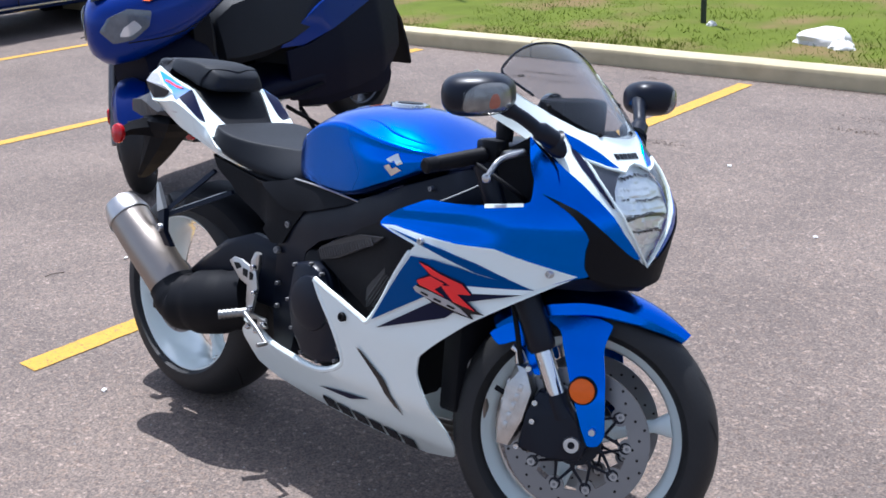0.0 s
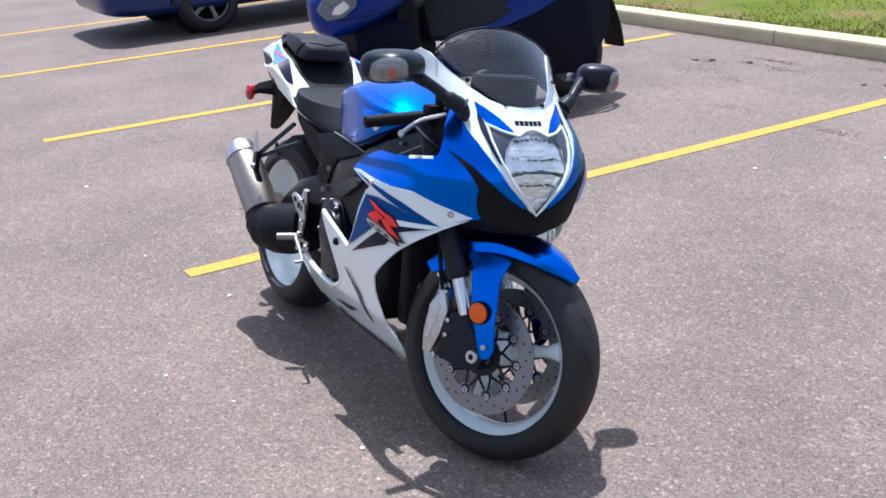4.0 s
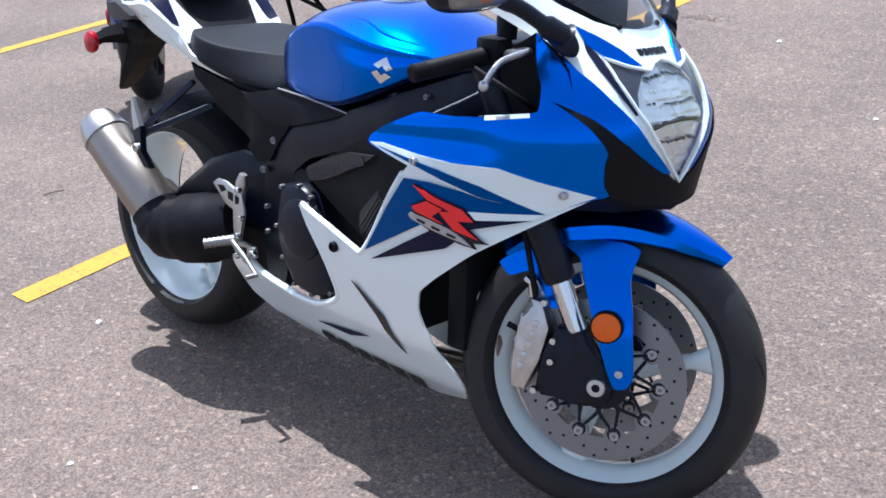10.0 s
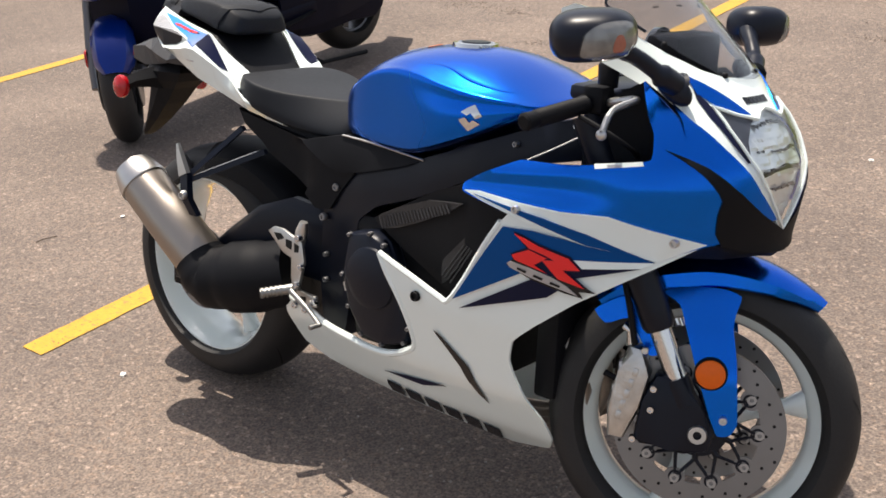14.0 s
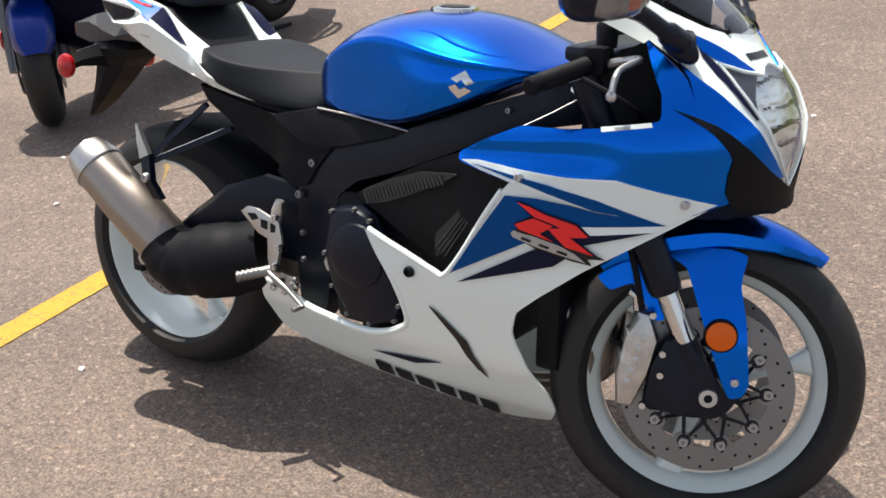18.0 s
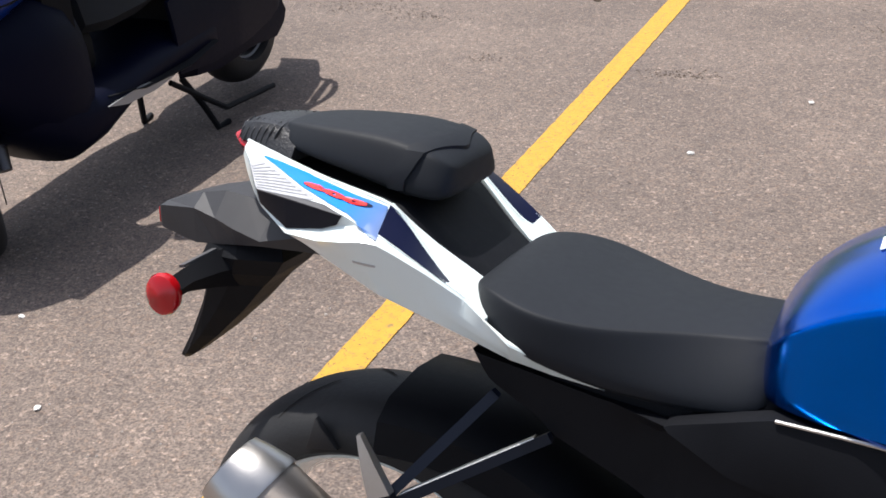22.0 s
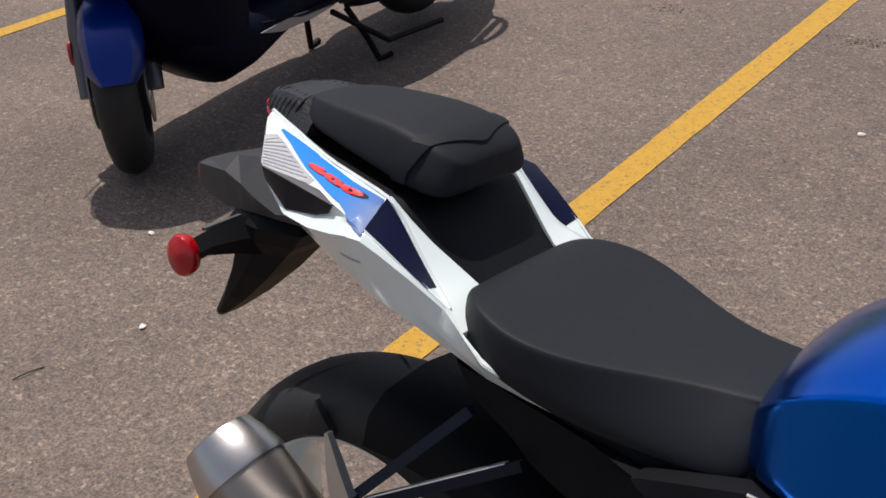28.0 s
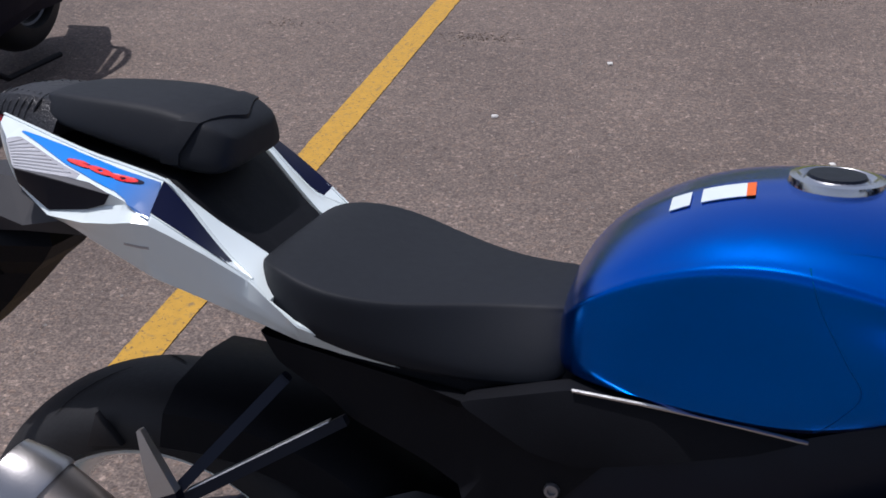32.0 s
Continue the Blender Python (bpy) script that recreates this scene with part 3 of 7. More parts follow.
def bolt(c, r, parent, material=None, axis="Y", m=None, deep=0.006):
    """A domed socket screw."""
    bm = bmesh.new()
    lathe(bm, [(0.0, -deep * 0.4), (r * 0.45, -deep * 0.4), (r * 0.5, -deep), (r * 0.85, -deep), (r, -deep * 0.5), (r, deep)], 14, closed=False)
    at = Matrix.Translation(c)
    return part("bolt", bm, material or M_ALU, parent, m=(m @ at) if m is not None else at)


M_GREYBOLT = mat("zinc_bolt", (0.30, 0.30, 0.31), 0.45, 0.9, vary=0.15)

# the fairing's half width over (x, z), and its nose
W_Z = [(0.08, 0.03), (0.139, 0.095), (0.2, 0.155), (0.3, 0.215), (0.45, 0.258), (0.6, 0.279), (0.68, 0.281), (0.75, 0.272), (0.8, 0.258), (0.85, 0.238), (0.93, 0.20), (1.0, 0.198), (1.06, 0.205)]
NOSE_X = [(0.5, 1.56), (0.6, 1.48), (0.65, 1.462), (0.7, 1.467), (0.75, 1.470), (0.79, 1.467), (0.835, 1.447), (0.867, 1.425), (0.9, 1.392), (0.93, 1.37), (1.0, 1.29), (1.06, 1.22)]


NOSE_E = [(0.66, 1.9), (0.7, 2.05), (0.76, 2.35), (0.9, 2.4)]


def fair_w(x, z):
    w = lerp_table(W_Z, z)
    xf = lerp_table(NOSE_X, z)
    if x > 1.05:
        e = lerp_table(NOSE_E, z)
        u = min(0.9995, (x - 1.05) / (xf - 1.05))
        w *= (1 - u ** e) ** (1 / e)
    if x < 0.8:
        w *= 1 - 0.16 * ((0.8 - x) / 0.4) ** 2
    return w


def nose_x(y, z, d):
    w = lerp_table(W_Z, z)
    e = lerp_table(NOSE_E, z)
    v = min(0.9995, abs(y) / w)
    c = (1 - v ** e) ** (1 / e)
    a = lerp_table(NOSE_X, z) - 1.05
    nx, ny = c ** (e - 1) / a, math.copysign(v ** (e - 1) / w, y)
    k = d / max(1e-6, math.hypot(nx, ny))
    return (1.05 + a * c - nx * k, y - ny * k, z)


def flank_of(width, s):
    """The skin of one flank; the nose sits a touch to the right of the frame's middle."""
    if s < 0:
        return side(width, s)
    return side(lambda x, z: width(x, z) - 0.03 * max(0.0, min(1.0, (x - 1.05) / 0.25)), s)


def both(name, poly, material, parent=None, label="", thick=0.005, step=0.02, lift=0.0, width=fair_w, rounded=True, sides=(-1, 1)):
    return [part(name, panel(poly, flank_of(width, s), thick, step, lift, rounded), material, parent or bike, label) for s in sides]


M_ROYAL = mat("royal_blue_decal", (0.0, 0.06, 0.23), 0.4, 0.0, vary=0.05, spec=0.1)


def mid_w(x, z):
    """The blue side panel: its upper edge leans in over a ridge, with a shallow hollow below."""
    ridge = 0.742 + 0.16 * (x - 1.0)
    w = fair_w(x, z)
    if x < 1.285:
        fade = min(1, (1.285 - x) / 0.12)
        w -= 0.225 * fade * ((z - ridge) + math.hypot(z - ridge, 0.014))
        low = 0.70
        if low < z < ridge:
            w -= 0.011 * fade * math.sin(math.pi * (ridge - z) / (ridge - low)) ** 2
    return w


LOWER = [(0.741, 0.533), (0.83, 0.498), (0.915, 0.469), (0.958, 0.525), (1.008, 0.603), (1.045, 0.658), (1.075, 0.69), (1.2, 0.69), (1.35, 0.68), (1.391, 0.659), (1.32, 0.611), (1.2, 0.532), (1.117, 0.468), (1.066, 0.425), (1.052, 0.38), (1.06, 0.345), (1.08, 0.30), (1.105, 0.25), (1.112, 0.206),
         (1.085, 0.165), (0.976, 0.135), (0.826, 0.143), (0.662, 0.165), (0.576, 0.18), (0.486, 0.20), (0.41, 0.225), (0.38, 0.29), (0.385, 0.345), (0.459, 0.334), (0.522, 0.309), (0.609, 0.298), (0.659, 0.291), (0.725, 0.296), (0.795, 0.333), (0.809, 0.355), (0.792, 0.431), (0.76, 0.491)]
lower = both("lower_fairing", LOWER, M_WHITE, None, "white painted lower fairing")
MID = [(0.949, 0.714), (0.999, 0.742), (1.068, 0.774), (1.15, 0.777), (1.223, 0.786), (1.309, 0.803), (1.300, 0.846), (1.241, 0.930), (1.286, 0.904), (1.33, 0.87), (1.36, 0.82), (1.385, 0.77), (1.41, 0.73), (1.408, 0.70), (1.408, 0.662), (1.391, 0.657), (1.33, 0.63), (1.216, 0.645), (1.108, 0.668), (1.0, 0.69), (0.957, 0.70)]
mid = both("side_fairing", MID, M_BLUE, None, "metallic blue side fairing", lift=0.003, width=mid_w, step=0.010)

for fr, lw, s in ((mid[0], lower[0], -1), (mid[1], lower[1], 1)):
    def flat(name, poly, material, parent, label="", lift=0.005, step=0.03):
        return part(name, panel(poly, flank_of(fair_w, s), 0.0015, step, lift, False), material, parent, label)
    flat("white_stripe", [(0.962, 0.704), (0.997, 0.708), (1.081, 0.702), (1.161, 0.698), (1.251, 0.701), (1.348, 0.676), (1.393, 0.661), (1.33, 0.628), (1.282, 0.636), (1.216, 0.643), (1.108, 0.668), (1.0, 0.692)], M_WHITE, fr, "white stripe")
    flat("royal_dash", [(0.985, 0.701), (1.06, 0.692), (1.135, 0.682), (1.218, 0.664), (1.326, 0.626), (1.275, 0.637), (1.216, 0.644), (1.168, 0.658), (1.11, 0.674), (1.06, 0.686)], M_ROYAL, fr, "", 0.0068)
    flat("blue_panel", [(1.055, 0.652), (1.114, 0.655), (1.179, 0.649), (1.216, 0.642), (1.275, 0.638), (1.326, 0.626), (1.197, 0.612), (1.161, 0.585), (1.099, 0.573), (0.933, 0.481)], M_ROYAL, lw, "royal blue graphic")
    flat("white_flash", [(1.190, 0.614), (1.326, 0.626), (1.308, 0.614), (1.205, 0.600)], M_WHITE, lw, "", 0.0062)
    flat("dark_wedge", [(1.205, 0.6005), (1.308, 0.6135), (1.242, 0.594), (1.203, 0.582), (1.175, 0.590)], M_NAVY, lw, "", 0.0062)
    flat("dark_flash", [(0.947, 0.465), (1.12, 0.566), (1.172, 0.554), (1.148, 0.535), (1.052, 0.502)], M_NAVY, lw, "dark blue graphic", 0.0052)
    flat("emblem_shadow", [(1.067, 0.583), (1.083, 0.598), (1.126, 0.593), (1.172, 0.578), (1.222, 0.567), (1.240, 0.560), (1.209, 0.558), (1.217, 0.547), (1.183, 0.551), (1.116, 0.565)], M_GLOSSBLACK, lw, "", 0.0078)
    flat("emblem_outline", [(1.080, 0.648), (1.101, 0.6445), (1.13, 0.6345), (1.191, 0.6205), (1.217, 0.5965), (1.188, 0.592), (1.228, 0.564), (1.15, 0.580), (1.083, 0.596), (1.076, 0.606), (1.108, 0.623)], M_NAVY, lw, "", 0.0078)
    flat("silver_bar", [(1.070, 0.587), (1.076, 0.592), (1.117, 0.587), (1.161, 0.577), (1.189, 0.565), (1.208, 0.551), (1.183, 0.556), (1.116, 0.569), (1.075, 0.580)], M_SILVER, lw, "silver lettering bar", 0.0098, 0.01)
    for k in range(3):
        x, z = 1.093 + 0.033 * k, 0.5835 - 0.0075 * k
        flat("bar_slot", [(x, z), (x + 0.018, z - 0.004), (x + 0.016, z - 0.008), (x - 0.002, z - 0.004)], M_GLOSSBLACK, lw, "", 0.0112, 0.008)
    flat("red_emblem", [(1.084, 0.6445), (1.101, 0.641), (1.129, 0.631), (1.189, 0.617), (1.211, 0.598), (1.18, 0.594), (1.22, 0.566), (1.172, 0.576), (1.141, 0.606), (1.164, 0.609), (1.149, 0.615), (1.116, 0.623)], M_RED, lw, "red emblem", 0.0098, 0.008)
    flat("red_emblem", [(1.08, 0.605), (1.114, 0.6205), (1.15, 0.611), (1.126, 0.594), (1.15, 0.583), (1.117, 0.59), (1.086, 0.597)], M_RED, lw, "red emblem", 0.0098, 0.008)
    flat("vent_slot", [(0.872, 0.397), (0.884, 0.392), (0.95, 0.335), (0.98, 0.254), (0.961, 0.272), (0.928, 0.332)], M_GLOSSBLACK, lw, "black slot")
    flat("dark_flash", [(0.69, 0.24), (0.76, 0.25), (0.87, 0.26), (0.8, 0.238)], M_NAVY, lw, "dark blue graphic")
    for k in range(6):
        x = 0.683 + 0.049 * k
        z = 0.2115 - 0.0066 * k
        flat("name_bar", [(x, z), (x + 0.038, z - 0.005), (x + 0.026, z - 0.043), (x - 0.012, z - 0.038)], M_GLOSSBLACK, lw, "black lettering bar", 0.005, 0.008)
    part("warning_label", panel([(1.215, 0.788), (1.295, 0.801), (1.298, 0.794), (1.218, 0.780)], side(mid_w, s), 0.0015, 0.02, 0.005, False), M_WHITE, fr, "white label")
    part("label_bar", panel([(1.238, 0.7895), (1.262, 0.793), (1.265, 0.7885), (1.241, 0.785)], side(mid_w, s), 0.0015, 0.02, 0.006, False), M_SILVER, fr)
    for x, z, p in ((1.083, 0.689, fr), (1.351, 0.663, fr)):
        bolt((x, s * (fair_w(x, z) + 0.008 - (0.03 * max(0, min(1, (x - 1.05) / 0.25)) if s > 0 else 0)), z), 0.008, p)
    bolt((0.837, s * (fair_w(0.837, 0.463) + 0.003), 0.463), 0.011, lw, M_BLACK)
    # folded rim along the white edge that faces the engine
    bm = bmesh.new()
    edge = [(0.741, 0.533), (0.78, 0.517), (0.83, 0.498), (0.89, 0.474), (0.915, 0.471), (0.958, 0.525), (1.008, 0.603), (1.045, 0.658)]
    tube(bm, curve([(x, s * (fair_w(x, z) - 0.004), z) for x, z in edge], 3), 0.0065, 8)
    part("edge_bead", bm, M_WHITE, lw)
    bm = bmesh.new()
    edge = [(0.385, 0.345), (0.459, 0.334), (0.522, 0.309), (0.609, 0.298), (0.659, 0.291), (0.725, 0.296), (0.79, 0.325), (0.809, 0.355), (0.792, 0.431), (0.76, 0.491), (0.741, 0.533)]
    tube(bm, curve([(x, s * (fair_w(x, z) - 0.005), z) for x, z in edge], 3), 0.008, 8)
    part("edge_bead", bm, M_WHITE, lw)


# nose: white cowl, headlamp, chin, screen
YC = -0.017


def front_panel(name, half_poly, material, label="", lift=0.002, surface=nose_x, thick=0.005, step=0.012, parent=None, smooth=True):
    poly = [(YC + y, z) for y, z in half_poly] + [(YC - y, z) for y, z in reversed(half_poly) if y > 1e-6]
    return part(name, panel(poly, surface, thick, step, lift, False), material, parent or bike, label, smooth)


def front_pair(name, poly, material, label="", lift=0.003, parent=None, step=0.012, thick=0.002):
    return [part(name, panel([(YC + s * y, z) for y, z in poly], nose_x, thick, step, lift, False), material, parent or bike, label) for s in (-1, 1)]


def screen_x(y, z, d):
    return (1.378 - (z - 0.93) * 1.12 - 2.6 * y * y - 1.6 * max(0, z - 1.07) ** 1.5 - d, y, z)


BAND = [(0.152, 0.928), (0.149, 0.906), (0.145, 0.872), (0.127, 0.830), (0.103, 0.789), (0.08, 0.754), (0.044, 0.718), (0.02, 0.694)]
brow = front_panel("front_cowl", [(0, 0.934), (0.05, 0.937), (0.082, 0.948), (0.113, 0.972), (0.145, 1.010), (0.166, 1.042), (0.178, 1.050), (0.183, 1.040), (0.180, 1.00), (0.172, 0.957), (0.165, 0.94), (0.158, 0.922)] + BAND + [(0.004, 0.682), (0.038, 0.725), (0.072, 0.768), (0.092, 0.808), (0.1, 0.835), (0.1045, 0.86), (0.104, 0.893), (0.075, 0.880), (0.040, 0.872), (0.022, 0.882), (0, 0.887)], M_WHITE, "white front cowl", 0.0)
for s in (-1, 1):
    zs = [0.905, 0.872, 0.83, 0.789, 0.754, 0.718, 0.70]
    inner = [(YC + s * (lerp_table(sorted((z, y) for y, z in BAND), zz) - 0.002), zz) for zz in zs]
    outer = [(s * fair_w(min(1.35, nose_x(0, zz, 0)[0] - 0.09), zz), zz) for zz in reversed(zs)]
    part("nose_side", panel(inner + outer, nose_x, 0.004, 0.012, 0.0028, False), M_BLUE, mid[0 if s < 0 else 1], "metallic blue nose flank")


def facet_x(y, z, d):
    """The lamp's reflector: a bowl of tilted facets under the glass."""
    cu, cv = (y - YC) / 0.03 + 0.35 * math.floor(z / 0.0125), z / 0.0125
    iu, iv = math.floor(cu), math.floor(cv)
    rnd = random.Random(iu * 31 + iv * 17)
    tilt = rnd.uniform(-0.9, 0.9) * (cu - iu - 0.5) + rnd.uniform(-0.4, 1.0) * (cv - iv - 0.5)
    return nose_x(y, z, d + 0.014 + 0.0035 * tilt)


LAMP = [(0, 0.884), (0.022, 0.880), (0.04, 0.870), (0.060, 0.863), (0.08, 0.84), (0.087, 0.81), (0.084, 0.793), (0.07, 0.768), (0.055, 0.747), (0.03, 0.715), (0, 0.685)]
RIM = [(0, 0.887), (0.022, 0.882), (0.040, 0.872), (0.075, 0.880), (0.104, 0.893), (0.1045, 0.86), (0.1, 0.835), (0.092, 0.808), (0.072, 0.768), (0.038, 0.725), (0, 0.682)]
M_CHROMEFACET = mat("faceted_chrome", (0.84, 0.86, 0.87), 0.30, 0.85, vary=0.1, scale=30)
lamp = front_panel("headlamp", LAMP, M_CHROMEFACET, "clear stacked headlamp", 0.004, facet_x, 0.004, 0.0052, smooth=False)
M_CORNER = mat("slate_lamp_housing", (0.045, 0.05, 0.07), 0.35, 0.3, vary=0.25, scale=40)
M_LAMPLINE = mat("dark_lamp_moulding", (0.05, 0.05, 0.055), 0.3, 0.5, vary=0.3, scale=60)
for z0, arch, half, size in ((0.860, 0.006, 0.052, 0.006), (0.822, -0.004, 0.066, 0.004), (0.783, 0.010, 0.072, 0.007), (0.757, 0.002, 0.05, 0.006)):
    bm = bmesh.new()
    n = int(half / 0.0055)
    for k in range(-n, n + 1):
        rnd = random.Random(k * 7 + int(z0 * 1000))
        if rnd.random() < 0.3:
            continue
        y = half * k / n
        z = z0 + arch * (1 - (k / n) ** 2) + rnd.uniform(-0.002, 0.002)
        h = size * rnd.uniform(0.5, 1.1)
        w = 0.0042 * rnd.uniform(0.5, 1.2)
        pts = [nose_x(YC + y + a, z + b, c) for a, b, c in ((-w, 0, 0.0055), (w, 0.001, 0.0055), (w * 0.4, -h, 0.0055), (0, 0, 0.014), (0, -h * 0.4, 0.014))]
        v = [bm.verts.new(p) for p in pts]
        for f3 in ((0, 1, 2), (0, 3, 1), (1, 3, 4), (1, 4, 2), (2, 4, 0), (0, 4, 3)):
            bm.faces.new([v[i] for i in f3])
    part("lamp_serration", bm, M_LAMPLINE, lamp, "dark moulded ridges", False)
front_panel("lamp_backing", RIM, M_CORNER, "", -0.024, parent=lamp)
front_panel("lamp_divider", [(0.0, 0.792), (0.04, 0.79), (0.08, 0.778), (0.078, 0.774), (0.04, 0.785), (0, 0.787)], M_LAMPLINE, "", -0.005, parent=lamp)
cover = front_panel("lamp_glass", RIM, M_GLASS, "clear lamp glass", 0.003, parent=lamp, thick=0.002)
cover.visible_shadow = False
front_pair("lamp_corner", [(0.102, 0.890), (0.075, 0.878), (0.046, 0.871), (0.061, 0.863), (0.082, 0.838), (0.089, 0.81), (0.093, 0.81), (0.1, 0.835), (0.103, 0.86)], M_CORNER, "slate grey lamp corner", -0.003, lamp)
bm = bmesh.new()
edge = [(YC + y, z) for y, z in RIM] + [(YC - y, z) for y, z in reversed(RIM[1:-1])]
dense = []
for (y0, z0), (y1, z1) in zip(edge, edge[1:] + edge[:1]):
    dense += [nose_x(y0 + (y1 - y0) * k / 4, z0 + (z1 - z0) * k / 4, -0.003) for k in range(4)]
tube(bm, dense + [dense[0]], 0.0032, 6)
part("white_border", bm, M_WHITE, brow, "white lamp surround")
front_pair("navy_stripe", [(0.113, 0.920), (0.1065, 0.896), (0.108, 0.86), (0.103, 0.832), (0.094, 0.806), (0.098, 0.805), (0.111, 0.835), (0.119, 0.875), (0.117, 0.905)], M_NAVY, "dark blue stripe", 0.0025, brow)
front_pair("blue_stripe", [(0.112, 0.942), (0.094, 0.928), (0.068, 0.905), (0.047, 0.879), (0.068, 0.881), (0.1, 0.896), (0.113, 0.912)], M_BLUE, "metallic blue stripe", 0.0025, brow)
front_panel("chin_scoop", [(0.0, 0.679), (0.02, 0.690), (0.044, 0.703), (0.066, 0.716), (0.1, 0.742), (0.125, 0.765), (0.155, 0.799), (0.184, 0.823), (0.161, 0.784), (0.139, 0.741), (0.138, 0.715), (0.13, 0.68), (0.115, 0.658), (0.06, 0.645), (0, 0.64)], M_BLACK, "black air intake chin", 0.0055, step=0.014)
bm = bmesh.new()
loops = []
for x, w, z0, z1 in ((1.16, 0.25, 0.66, 0.615), (1.30, 0.215, 0.66, 0.615), (1.39, 0.135, 0.655, 0.62), (1.445, 0.05, 0.65, 0.63), (1.455, 0.02, 0.648, 0.638)):
    loops.append([(x, w, z0), (x, w * 0.6, z1), (x, 0, z1 - 0.008), (x, -w * 0.6, z1), (x, -w, z0), (x, -w * 0.5, z0 + 0.02), (x, w * 0.5, z0 + 0.02)])
rings(bm, loops)
part("chin_underside", bm, M_BLACK, bike, "black chin underside")
for k in range(6):
    y = -0.056 + 0.0128 * k
    part("name_bar", panel([(y, 0.9055), (y + 0.0105, 0.9055), (y + 0.0105, 0.895), (y, 0.895)], nose_x, 0.001, 0.01, 0.002, False), M_GLOSSBLACK, brow, "black lettering bar")
half = [(0, 0.932), (0.045, 0.935), (0.082, 0.946), (0.113, 0.970), (0.145, 1.008), (0.168, 1.042), (0.168, 1.054), (0.15, 1.070), (0.112, 1.092), (0.06, 1.108), (0, 1.113)]
screen = part("windscreen", panel(half + [(-y, z) for y, z in reversed(half[1:-1])], screen_x, 0.003, 0.012, 0.0, False), M_SMOKE, bike, "smoked grey curved windscreen")
bm = bmesh.new()
rim_pts = [(0.145, 1.008), (0.168, 1.042), (0.168, 1.054), (0.15, 1.070), (0.112, 1.092), (0.06, 1.108), (0, 1.113), (-0.06, 1.108), (-0.112, 1.092), (-0.15, 1.070), (-0.168, 1.054), (-0.168, 1.042), (-0.145, 1.008)]
tube(bm, curve([screen_x(y, z, 0.001) for y, z in rim_pts], 4), 0.0028, 6)
part("screen_rim", bm, M_GLOSSBLACK, screen, "dark edge bead")
for y, z in ((-0.065, 0.952), (0.04, 0.952), (-0.128, 1.0), (0.128, 1.0), (-0.172, 1.052), (0.172, 1.052)):
    bm = bmesh.new()
    bmesh.ops.create_uvsphere(bm, u_segments=10, v_segments=6, radius=0.006)
    part("bolt", bm, M_BLACK, screen, m=Matrix.Translation(Vector(nose_x(y, z - 0.012, -0.002))))
# instruments behind the screen
bm = bmesh.new()
box(bm, (1.235, 0, 0.955), (0.07, 0.17, 0.09), 0.012, None)
part("dashboard", bm, M_BLACK, bike, "black instrument panel", m=Matrix.Translation((0, 0, 0)))
bm = bmesh.new()
lathe(bm, [(0.0, -0.004), (0.042, -0.004), (0.045, 0.0), (0.045, 0.012)], 28, closed=False)
part("tachometer", bm, M_WINDOW, bike, "round dial face", m=Matrix.Translation((1.197, -0.035, 0.965)) @ Matrix.Rotation(radians(-90), 4, "Z"))
bm = bmesh.new()
loops = []
for x, w, z0, z1 in ((1.14, 0.17, 0.74, 0.86), (1.25, 0.15, 0.72, 0.93), (1.33, 0.10, 0.70, 0.90), (1.40, 0.05, 0.70, 0.82)):
    loops.append([(x, w, z0), (x, w, z1), (x, -w, z1), (x, -w, z0)])
rings(bm, loops)
part("fairing_stay", bm, M_BLACK, bike, "black inner fairing")


# mirrors
def blob(rx, ry, rz, e=0.75, nu=28, nv=16, keep=None, scale=1.0):
    """A rounded pod; keep(direction) picks a patch of it."""
    bm = bmesh.new()
    bmesh.ops.create_uvsphere(bm, u_segments=nu, v_segments=nv, radius=1)
    if keep:
        bmesh.ops.delete(bm, geom=[v for v in bm.verts if not keep(v.co)], context="VERTS")
    for v in bm.verts:
        c = v.co
        v.co = Vector([scale * r * math.copysign(abs(q) ** e, q) for r, q in zip((rx, ry, rz), c)])
        if v.co.x < 0:
            v.co.x *= 0.75
    return bm


def pod_patch(n, au, av, scale, ribs=0.0):
    """An oval patch of the mirror pod round the direction n."""
    n = Vector(n).normalized()
    u = Vector((0, 0, 1)).cross(n).normalized()
    v = n.cross(u)
    bm = bmesh.new()
    loops = []
    for i in range(9):
        r = 0.02 + 0.98 * i / 8
        loop = []
        for k in range(40):
            a = 2 * math.pi * k / 40
            ca, sa = math.cos(a), math.sin(a)
            p = u * (au * r * math.copysign(abs(ca) ** 0.8, ca)) + v * (av * r * math.copysign(abs(sa) ** 0.8, sa))
            c = n * math.sqrt(max(0.05, 1 - p.length_squared)) + p
            kk = scale + ribs * math.sin(r * ca * 34)
            q = Vector([kk * rr * math.copysign(abs(w) ** 0.72, w) for rr, w in zip((0.080, 0.080, 0.042), c)])
            if q.x < 0:
                q.x *= 0.75
            loop.append(q)
        loops.append(loop)
    rings(bm, loops, caps=False)
    bm.faces.new([v3 for v3 in bm.verts[:] [:40]])
    return bm


